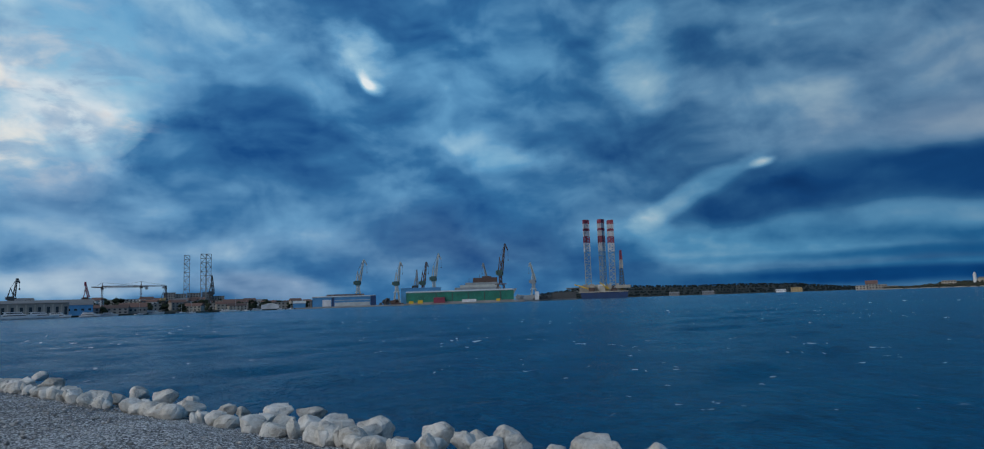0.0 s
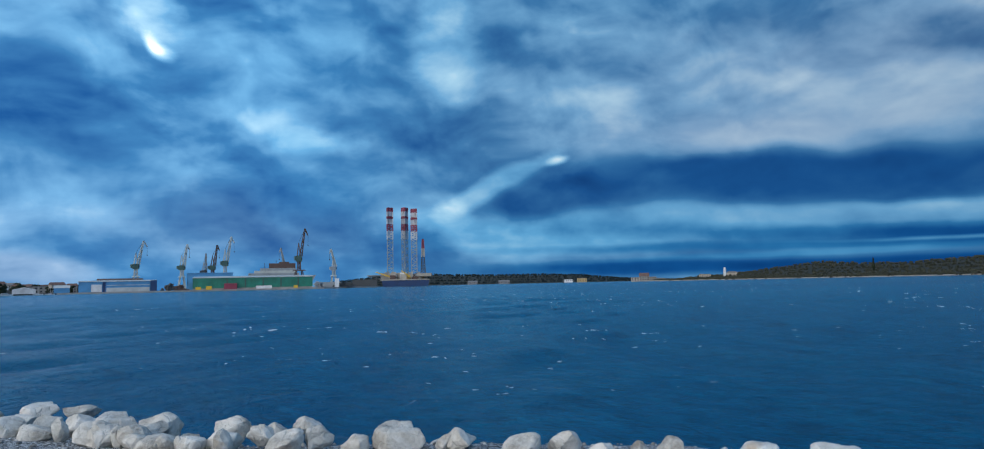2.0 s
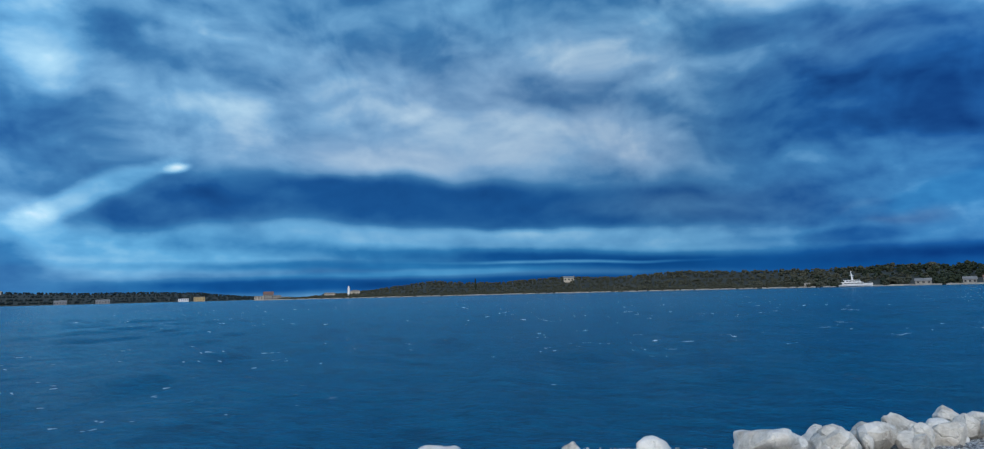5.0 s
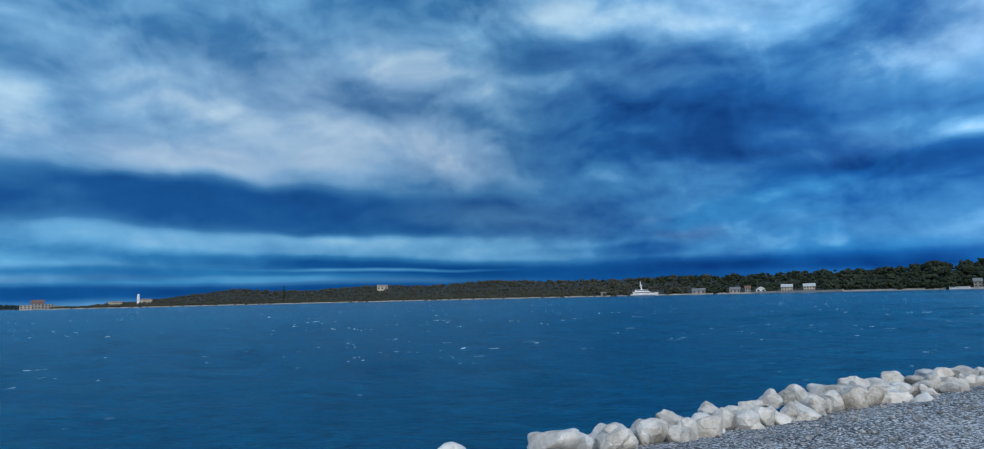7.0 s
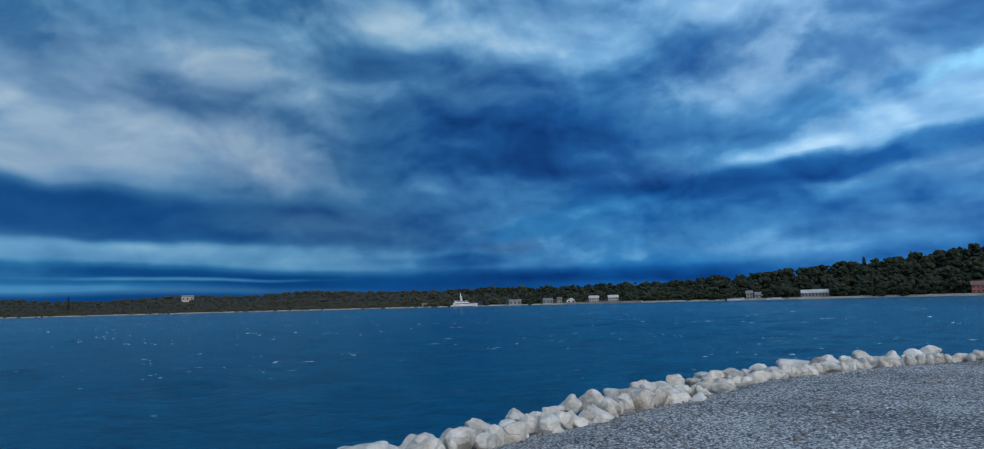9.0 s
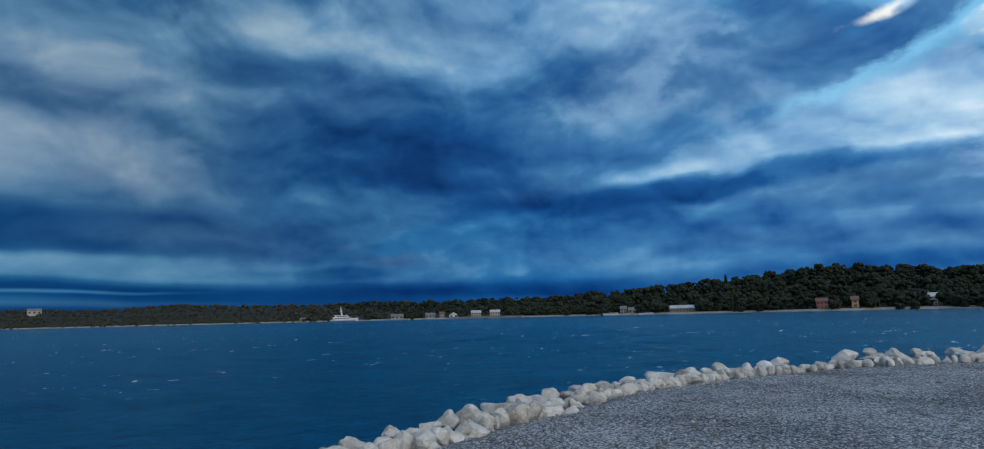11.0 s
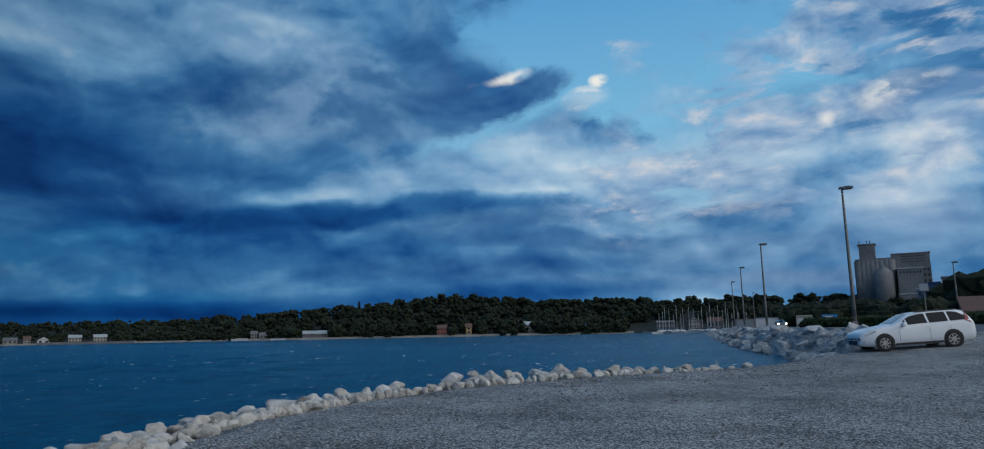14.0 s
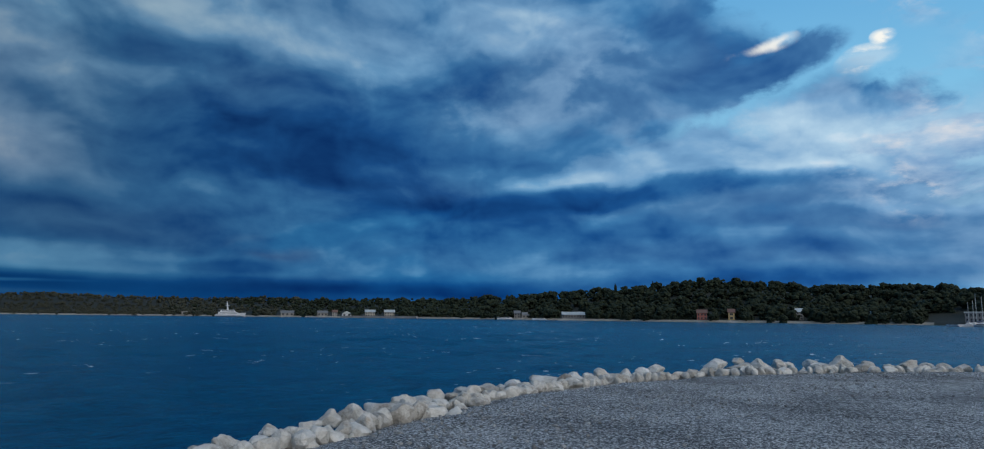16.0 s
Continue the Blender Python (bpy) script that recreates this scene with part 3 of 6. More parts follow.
def inside(x, y):
    """Signed distance in metres from the coast, positive on land."""
    p = np.stack([np.ravel(x), np.ravel(y)], 1)
    a, b = LAND, np.roll(LAND, -1, 0)
    best, odd = np.full(len(p), 1e9), np.zeros(len(p), bool)
    for (ax, ay), (bx, by) in zip(a, b):
        ex, ey = bx - ax, by - ay
        k = np.clip(((p[:, 0] - ax) * ex + (p[:, 1] - ay) * ey) / (ex * ex + ey * ey), 0, 1)
        best = np.minimum(best, np.hypot(p[:, 0] - ax - k * ex, p[:, 1] - ay - k * ey))
        cross = (ay > p[:, 1]) != (by > p[:, 1])
        odd ^= cross & (p[:, 0] < ax + (p[:, 1] - ay) / (ey if abs(ey) > 1e-9 else 1e-9) * ex)
    return np.where(odd, best, -best).reshape(np.shape(x))


def base_height(y):
    s = (-y - 20.5) / 1.5
    rise = 0.07 * 1.5 * np.where(s > 20, s, np.log1p(np.exp(np.minimum(s, 20))))
    return 1.3 * np.tanh(rise / 1.3 * 1.05)


def land_height(x, y):
    s = inside(x, y)
    top = base_height(y)
    shore = np.clip((s + 0.5) / 1.6, 0, 1)
    return np.where(s > 1.1, top, np.where(s > -0.5, top * shore - 0.22 * (1 - shore), -0.22 + 0.45 * (s + 0.5))).clip(-3.5, 3)

# ---- ground, sea ----
def sheet_mesh(name, xs, ys, zfun, material, smooth=True):
    gx, gy = np.meshgrid(xs, ys)
    gz = zfun(gx, gy)
    n, m = len(ys), len(xs)
    idx = np.arange(n * m).reshape(n, m)
    quads = np.stack([idx[:-1, :-1], idx[:-1, 1:], idx[1:, 1:], idx[1:, :-1]], -1).reshape(-1, 4)
    me = bpy.data.meshes.new(name)
    me.from_pydata(np.stack([gx, gy, gz], -1).reshape(-1, 3).tolist(), [], quads.tolist())
    me.materials.append(material)
    me.polygons.foreach_set("use_smooth", [smooth] * len(me.polygons))
    return new(name, me)


def spaced(lo, hi, near_lo, near_hi, step, growth):
    out = list(np.arange(near_lo, near_hi + 1e-6, step))
    s = step
    while out[-1] < hi:
        s *= growth
        out.append(min(hi, out[-1] + s))
    s = step
    while out[0] > lo:
        s *= growth
        out.insert(0, max(lo, out[0] - s))
    return np.array(out)


lumps = np.random.default_rng(3)


def gravel_height(x, y):
    z = land_height(x, y)
    wave = 0.02 * np.sin(0.9 * x + 1.3 * np.sin(0.5 * y)) * np.sin(0.8 * y + 0.7 * np.sin(0.6 * x))
    return np.where(np.hypot(x, y) < 300, z + wave, np.maximum(z, -3.0)) + lumps.normal(0, 0.006, np.shape(x))


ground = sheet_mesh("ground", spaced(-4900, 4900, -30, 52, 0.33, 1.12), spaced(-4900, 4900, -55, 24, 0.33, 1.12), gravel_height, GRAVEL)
tagged(ground, "grey gravel shore sloping under the sea", "ground", kind="structure")

swell_rng = np.random.default_rng(5)
WAVES = [(swell_rng.uniform(1.8, 8.0), swell_rng.normal(2.3, 0.5), swell_rng.uniform(0, 6.28)) for _ in range(22)]


def sea_height(x, y):
    z = np.zeros(np.shape(x))
    r = np.hypot(x, y)
    for length, course, phase in WAVES:
        k = 2 * math.pi / length
        z += 0.0075 * length ** 0.55 * np.sin(k * (x * math.cos(course) + y * math.sin(course)) + phase + 0.8 * np.sin(0.11 * x + 0.07 * y + phase))
    return SEA_Z + z * np.clip(1.3 - r / 160, 0, 1) * np.clip((r - 7) / 12, 0.2, 1)


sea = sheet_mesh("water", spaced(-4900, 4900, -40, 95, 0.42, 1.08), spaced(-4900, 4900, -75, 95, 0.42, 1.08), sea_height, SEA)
tagged(sea, "choppy dark blue harbour water with small whitecaps", "water", kind="structure")

# ---- stones ----
def stone_mesh(seed, material, cuts=11, detail=2, worn=2):
    """A broken block: a ball cut by planes, with a rough skin."""
    r = random.Random(seed)
    r0 = r.uniform(-0.05, 0.14)
    bm = bmesh.new()
    bmesh.ops.create_icosphere(bm, subdivisions=detail + 1, radius=1.0)
    planes = []
    for _ in range(cuts):
        n = Vector((r.gauss(0, 1), r.gauss(0, 1), r.gauss(0, 0.8))).normalized()
        planes.append((n, r.uniform(0.46, 0.74)))
    off = Vector((r.random() * 40, r.random() * 40, r.random() * 40))
    for v in bm.verts:
        p = v.co.copy()
        for n, d in planes:
            over = p.dot(n) - d
            if over > 0:
                p -= n * over
        v.co = p
    for _ in range(worn):
        bmesh.ops.smooth_vert(bm, verts=bm.verts, factor=0.5, use_axis_x=True, use_axis_y=True, use_axis_z=True)
    for v in bm.verts:
        p = v.co
        v.co = p * (1 + 0.16 * noise.noise(p * 2.1 + off) + 0.07 * noise.noise(p * 5 + off) + 0.03 * noise.noise(p * 11 + off))
    lo = [min(v.co[i] for v in bm.verts) for i in range(3)]
    hi = [max(v.co[i] for v in bm.verts) for i in range(3)]
    for v in bm.verts:
        v.co = Vector(((v.co.x - (lo[0] + hi[0]) / 2) / (hi[0] - lo[0]), (v.co.y - (lo[1] + hi[1]) / 2) / (hi[1] - lo[1]), (v.co.z - lo[2]) / (hi[2] - lo[2])))
    lean = (r.uniform(-0.12, 0.12), r.uniform(-0.12, 0.12))
    for v in bm.verts:
        k = 1 - r0 * v.co.z ** 1.3
        v.co.x, v.co.y = v.co.x * k + lean[0] * v.co.z, v.co.y * k + lean[1] * v.co.z
    me = bpy.data.meshes.new("rock")
    bm.to_mesh(me)
    bm.free()
    me.materials.append(material)
    me.polygons.foreach_set("use_smooth", [worn > 0] * len(me.polygons))
    return me


PALE = [stone_mesh(100 + i, LIMESTONE, 8 + i % 6, 3, 1 + i % 3) for i in range(18)]
ARMOUR = [stone_mesh(300 + i, BLUESTONE, 9 + i % 4, 2, 0) for i in range(10)]


def stone(meshes, x, y, z, wide, deep, tall, turn, tip=0.0, label="", group="", name="rock"):
    ob = new(name, rnd.choice(meshes))
    ob.matrix_world = pose(x, y, z, rnd.uniform(-1, 1) * tip, rnd.uniform(-1, 1) * tip, turn) @ Matrix.Diagonal((wide, deep, tall, 1))
    return tagged(ob, label, "rock", group)


def along(line, s):
    """The place and course at s metres along a line of (x, y)."""
    for (ax, ay), (bx, by) in zip(line, line[1:]):
        d = math.hypot(bx - ax, by - ay)
        if s <= d:
            return ax + (bx - ax) * s / d, ay + (by - ay) * s / d, math.atan2(by - ay, bx - ax)
        s -= d
    return None


def shore_rocks(rows):
    """Blocks of the shore: azimuth and distance from the lookout, width, height of the top."""
    for az, d, wide, top in rows:
        x, y, _ = polar(az, d)
        foot = -0.16 - rnd.random() * 0.12
        if az < 8:
            wide, top = wide * 0.92, top * 0.8
        elif az > 88:
            wide *= 1.15
        stone(PALE, x, y, foot, wide, wide * rnd.uniform(0.7, 1.05), min(max(0.14, top - foot), wide * 0.58 + 0.07), -az + rnd.choice((0, 180)) + rnd.uniform(-14, 14), 4,
              "pale limestone block on the gravel shore", "shore rocks")


shore_rocks([(-32.5, 21.2, 0.71, 0.08), (-32.1, 20.7, 0.62, 0.14), (-31.2, 22.6, 0.44, 0.13), (-30.4, 20.0, 0.70, 0.13), (-29.2, 17.2, 0.49, 0.15),
             (-27.4, 15.4, 0.46, 0.21), (-26.2, 15.8, 0.32, 0.13), (-25.0, 16.3, 0.44, 0.13), (-24.6, 14.3, 0.33, 0.13), (-23.1, 14.8, 0.53, 0.15),
             (-21.5, 13.4, 0.60, 0.06), (-21.5, 14.5, 0.35, -0.01), (-19.2, 11.9, 0.40, -0.01), (-19.0, 12.6, 0.38, 0.05), (-17.9, 11.4, 0.17, 0.03),
             (-17.8, 12.4, 0.27, -0.01), (-16.9, 11.1, 0.19, 0.06), (-16.0, 11.3, 0.29, 0.01), (-15.0, 12.0, 0.58, 0.05), (-14.8, 10.7, 0.41, 0.12)])
shore_rocks([(-12.6, 11.7, 0.56, -0.00), (-12.6, 10.4, 0.49, 0.10), (-10.5, 10.0, 0.56, 0.13), (-8.3, 9.3, 0.43, 0.09), (-7.5, 9.5, 0.57, 0.19),
             (-5.6, 8.5, 0.38, 0.13), (-3.2, 8.3, 0.46, 0.07), (-2.6, 9.0, 0.49, 0.12), (-0.8, 8.5, 0.36, 0.11), (0.4, 9.1, 0.30, -0.01),
             (0.8, 7.9, 0.45, 0.15), (2.7, 8.9, 0.38, 0.06), (3.5, 8.0, 0.38, 0.15), (6.4, 7.7, 0.36, 0.14), (10.0, 7.7, 0.60, 0.14),
             (13.4, 7.6, 0.24, 0.07), (14.6, 7.6, 0.40, 0.08), (19.2, 7.1, 0.45, 0.13), (22.9, 7.3, 0.37, 0.10), (26.2, 7.0, 0.34, 0.16)])
shore_rocks([(28.8, 7.0, 0.36, 0.22), (31.2, 7.2, 0.34, 0.09), (37.6, 7.3, 0.54, 0.04), (42.6, 7.4, 0.40, 0.04), (43.7, 7.1, 0.47, 0.08),
             (49.3, 7.0, 0.26, 0.03), (53.3, 7.4, 0.34, 0.08), (54.6, 7.0, 0.19, 0.13), (56.2, 7.1, 0.19, 0.09), (57.7, 7.5, 0.20, 0.08),
             (59.7, 7.3, 0.44, 0.23), (62.2, 7.5, 0.26, 0.17), (67.7, 7.5, 0.65, 0.21), (70.8, 7.7, 0.17, 0.10), (71.4, 8.5, 0.47, 0.09),
             (74.4, 8.7, 0.47, 0.27), (77.1, 9.0, 0.53, 0.19), (77.7, 8.8, 0.37, 0.07), (79.4, 9.2, 0.43, 0.08), (79.7, 10.6, 0.32, 0.02)])
shore_rocks([(81.2, 9.9, 0.41, 0.10), (82.6, 10.7, 0.33, 0.08), (82.8, 9.3, 0.32, 0.05), (83.8, 10.0, 0.42, 0.07), (84.2, 11.4, 0.45, 0.11),
             (85.6, 10.1, 0.29, 0.04), (86.0, 11.6, 0.67, 0.16), (88.2, 11.1, 0.43, 0.08), (88.5, 11.8, 0.71, 0.18), (89.8, 9.8, 0.30, 0.01),
             (89.8, 12.8, 0.53, 0.17), (91.5, 13.4, 0.45, 0.07), (91.9, 12.1, 0.64, 0.08), (92.3, 14.0, 0.43, 0.13), (93.3, 14.2, 0.25, 0.05),
             (94.0, 11.9, 0.33, 0.07), (94.4, 13.5, 0.37, 0.06), (94.4, 12.8, 0.22, 0.04), (94.7, 15.3, 0.55, 0.05), (95.9, 13.3, 0.37, 0.06)])
shore_rocks([(96.6, 14.8, 0.56, 0.17), (97.7, 16.3, 0.43, 0.03), (98.0, 14.7, 0.36, 0.06), (98.6, 16.6, 0.44, 0.27), (99.8, 15.7, 0.40, 0.22),
             (101.0, 16.4, 0.26, 0.11), (101.2, 17.9, 0.77, 0.11), (101.9, 16.5, 0.38, 0.03), (103.2, 18.6, 0.68, 0.16), (103.2, 17.1, 0.45, 0.07),
             (104.5, 19.1, 0.33, 0.22), (105.3, 18.1, 0.26, 0.06), (105.5, 19.3, 0.56, 0.26), (106.4, 18.8, 0.54, 0.08), (107.3, 19.9, 0.49, 0.27),
             (107.9, 19.6, 0.30, 0.02), (108.7, 20.4, 0.51, 0.20), (109.7, 22.0, 0.56, 0.17), (109.8, 20.5, 0.45, 0.09), (114.3, 24.2, 0.70, 0.28)])
shore_rocks([(115.7, 28.8, 0.42, 0.20), (115.7, 25.2, 0.66, 0.07), (116.5, 25.7, 0.63, 0.08), (117.3, 25.6, 0.62, 0.25), (118.7, 26.4, 0.51, 0.20),
             (119.3, 26.6, 0.39, 0.11), (120.9, 27.9, 0.54, 0.14), (121.5, 27.2, 0.68, 0.09), (122.8, 27.0, 0.86, 0.44), (124.1, 27.2, 0.44, 0.11),
             (124.6, 28.3, 0.41, 0.14), (125.9, 27.7, 0.40, 0.09), (126.9, 27.7, 0.66, 0.26), (128.2, 28.0, 0.53, 0.16), (129.2, 28.3, 0.53, 0.19),
             (130.2, 28.6, 0.48, 0.14), (132.4, 29.4, 0.80, 0.20), (134.9, 30.1, 0.48, 0.12), (137.2, 31.8, 0.44, 0.11)])

# smaller blocks filling the line towards the inlet
for i in range(48):
    az = 88 + 47 * rnd.random()
    i0 = [math.degrees(math.atan2(cx, cy)) for cx, cy in COAST[:22]]
    d = float(np.interp(az, i0, [math.hypot(cx, cy) for cx, cy in COAST[:22]])) + rnd.uniform(-0.5, 0.7)
    x, y, _ = polar(az, d)
    wide = rnd.uniform(0.25, 0.52)
    stone(PALE, x, y, -0.2, wide, wide * rnd.uniform(0.7, 1.0), rnd.uniform(0.24, 0.38), rnd.uniform(0, 360), 8, "small pale block in the line of shore rocks", "shore rocks")

# low wet stones between and behind the blocks, half in the water
coast_len = sum(math.dist(a, b) for a, b in zip(COAST[:22], COAST[1:22]))
heap = Geo()
forms = [([tuple(v.co) for v in me.vertices], [tuple(f.vertices) for f in me.polygons]) for me in (stone_mesh(500 + i, LIMESTONE, 8, 1) for i in range(6))]
s = 30.0
while s < coast_len - 1:
    x, y, course = along(COAST[:22], s)
    off = rnd.uniform(-0.7, 1.1)
    wide = rnd.uniform(0.14, 0.45)
    m = pose(x - math.sin(course) * -off * 0.9, y + math.cos(course) * off * 0.9, (-0.18 if off < 0.2 else -0.52), rnd.uniform(-10, 10), rnd.uniform(-10, 10), rnd.uniform(0, 360)) @ Matrix.Diagonal(
        (wide, wide * rnd.uniform(0.7, 1.1), rnd.uniform(0.2, 0.32) if off < 0.2 else rnd.uniform(0.2, 0.36), 1))
    s += rnd.uniform(0.06, 0.16)
    if -3 < math.degrees(math.atan2(x, y)) < 68 and off < 0.5:
        continue
    v, f = rnd.choice(forms)
    heap.put([m @ Vector(c) for c in v], f)
me = heap.mesh("waterline_stones", LIMESTONE)
tagged(new("waterline_stones", me), "small wet stones along the waterline", "stones", kind="stuff")

# loose pebbles on the gravel by the shore
peb_rng = np.random.default_rng(17)
pb, pf, n = [], [], 0
bm = bmesh.new()
bmesh.ops.create_icosphere(bm, subdivisions=1, radius=1.0)
pv, pq = np.array([v.co[:] for v in bm.verts]), np.array([[v.index for v in f.verts] for f in bm.faces])
bm.free()
px = peb_rng.uniform(-20, 24, 90000)
py = peb_rng.uniform(-24, 18, 90000)
ps = inside(px, py)
keep = (ps > -0.6) & (peb_rng.uniform(0, 1, 90000) < np.clip(1.3 - ps / 5, 0.10, 1)) & (np.hypot(px, py) > 4.5)
px, py = px[keep][:14000], py[keep][:14000]
pz = land_height(px, py)
size = 0.014 + 0.03 * peb_rng.uniform(0, 1, len(px)) ** 2.5
shape = peb_rng.uniform(0.7, 1.3, (len(px), 12, 3)) * np.array([1, 0.8, 0.55])
verts = pv[None] * shape * size[:, None, None] + np.stack([px, py, pz + size * 0.3], 1)[:, None]
faces = (pq[None] + (np.arange(len(px)) * 12)[:, None, None]).reshape(-1, 3)
me = bpy.data.meshes.new("pebbles")
me.from_pydata(verts.reshape(-1, 3).tolist(), [], faces.tolist())
me.materials.append(PEBBLE)
tagged(new("pebbles", me), "loose grey and white pebbles on the gravel", "pebbles", kind="stuff")

# the armoured bank below the road
BANK = COAST[22:29]
bank_len = sum(math.dist(a, b) for a, b in zip(BANK, BANK[1:]))
s = 3.5
while s < min(bank_len, 125):
    for row in range(3):
        got = along(BANK, s + rnd.uniform(-0.4, 0.4))
        if got is None:
            continue
        x, y, course = got
        off = row * 1.1 - 0.5 + rnd.uniform(-0.25, 0.25)
        x, y = x + math.sin(course) * off, y - math.cos(course) * off
        wide = rnd.uniform(1.1, 1.9)
        foot = -0.75 + row * 0.58
        stone(ARMOUR, x, y, foot, wide, wide * rnd.uniform(0.7, 1.0), wide * rnd.uniform(0.5, 0.75), rnd.uniform(0, 360), 25,
              "large grey armour stone on the bank", "bank rocks")
    s += rnd.uniform(1.1, 1.5) * (1 + s / 60)


# ---- far shores ----
def paint(name, r, g, b, rough=0.6, scale=0.15, vary=0.2, metal=0.0):
    return plain(name, (r, g, b), rough, metal, scale, vary)


WHITE = paint("white_paint", 0.62, 0.63, 0.64)
CREAM = paint("cream_render", 0.36, 0.33, 0.28, 0.85)
STONEWALL = paint("pale_stone_wall", 0.25, 0.24, 0.225, 0.9)
GREYWALL = paint("grey_render", 0.20, 0.20, 0.205, 0.9)
OCHRE = paint("ochre_render", 0.40, 0.29, 0.14, 0.85)
TERRACOTTA = paint("terracotta_tiles", 0.15, 0.085, 0.068, 0.85, 0.6)
SLATE = paint("grey_roofing", 0.16, 0.165, 0.17, 0.8)
BLUEHALL = paint("blue_sheet_metal", 0.06, 0.24, 0.46, 0.5)
LEGWHITE = paint("weathered_white_paint", 0.44, 0.45, 0.48)
NAVY = paint("dark_blue_paint", 0.008, 0.038, 0.12, 0.5)
GREENHALL = paint("green_sheet_metal", 0.012, 0.17, 0.12, 0.55, 0.1, 0.3)
LIGHTROOF = paint("pale_metal_roof", 0.42, 0.45, 0.45, 0.5)
RUST = paint("rusty_steel", 0.095, 0.062, 0.054, 0.85)
DARKSTEEL = paint("dark_steel", 0.05, 0.055, 0.06, 0.6)
GREYSTEEL = paint("grey_steel", 0.25, 0.28, 0.30, 0.6)
CRANEGREY = paint("pale_crane_paint", 0.40, 0.43, 0.42, 0.55)
CRANEGREEN = paint("dark_green_machinery", 0.05, 0.10, 0.085, 0.6)
RED = paint("red_paint", 0.22, 0.03, 0.06, 0.5)
YELLOW = paint("yellow_paint", 0.62, 0.40, 0.03, 0.5)
WINDOW = plain("window_glass", (0.03, 0.04, 0.05), 0.15, 0.0, 1.0)
TREETRUNK = BARK


def quad_grid(name, rings, material, label, category="ground"):
    """A strip of land from rows of points, seaward row first."""
    m = len(rings[0])
    verts = [p for ring in rings for p in ring]
    faces = [(k * m + i, k * m + i + 1, (k + 1) * m + i + 1, (k + 1) * m + i) for k in range(len(rings) - 1) for i in range(m - 1)]
    g = Geo().put(verts, faces)
    return tagged(new(name, g.mesh(name, material, True)), label, category, kind="structure")


def table(rows):
    a, b = zip(*rows)
    return lambda az: float(np.interp(az, a, b))


# distance of the waterline and elevation of the skyline of trees, by azimuth
wood_shore = table([(30, 1150), (36, 1000), (53, 850), (70, 700), (76, 655), (88, 560), (100, 470), (113, 400), (128, 380), (134, 350), (140, 330), (160, 330), (180, 300)])
wood_top = table([(30, -0.05), (32, 0.0), (34, 0.24), (36, 0.36), (38, 0.55), (40, 0.8), (43, 1.14), (46, 0.95), (48.4, 0.9), (53.5, 1.22), (58, 1.08), (63, 1.4),
                  (67.5, 1.26), (72, 1.2), (77.6, 1.3), (81, 1.24), (87, 1.28), (92, 1.3), (95.7, 1.55), (99, 1.75), (102.6, 2.05), (107.6, 2.34), (110, 2.6),
                  (112.7, 2.98), (115, 2.88), (118, 2.77), (123, 2.42), (128, 2.42), (130.5, 2.2), (133, 2.27), (137.6, 2.2), (142, 2.05), (145, 2.12), (152, 2.0), (160, 2.6), (180, 2.4)])
TREE_H = 9.0


# scrub on the outer shore, tall pines further in
growth = table([(30, 0.4), (68, 0.45), (80, 0.75), (96, 1.0), (180, 1.0)])


def wood_ground(az, k):
    """Height of the land k metres behind the waterline."""
    d = wood_shore(az)
    reach = 70 + 0.16 * d
    top = max(0.6, up(wood_top(az), d + reach) - TREE_H * 0.62 * growth(az))
    s = min(1.0, max(0.0, (k - 6) / (reach - 6)))
    return 0.5 + (top - 0.5) * (s * s * (3 - 2 * s)) if k > 6 else -1.2 + 1.7 * k / 6


azs = [30 + i * 0.5 for i in range(301)]
quad_grid("far_shore", [[polar(a, wood_shore(a) + k, wood_ground(a, k)) for a in azs] for k in (-6, 0, 3, 6, 20, 45, 80, 120, 170, 240, 330)],
          EARTH, "low wooded ground rising behind the water")
quad_grid("beach", [[polar(a, wood_shore(a) + k, wood_ground(a, k) + 0.25) for a in azs if a < 129] for k in (-2, 1.5, 3.5, 6.5)],
          SHINGLE, "pale stony rim of the far shore")

ICO = bmesh.new()
bmesh.ops.create_icosphere(ICO, subdivisions=1, radius=1.0)
ico_v = np.array([v.co[:] for v in ICO.verts])
ico_f = np.array([[v.index for v in f.verts] for f in ICO.faces])
ICO.free()
tree_rng = np.random.default_rng(11)


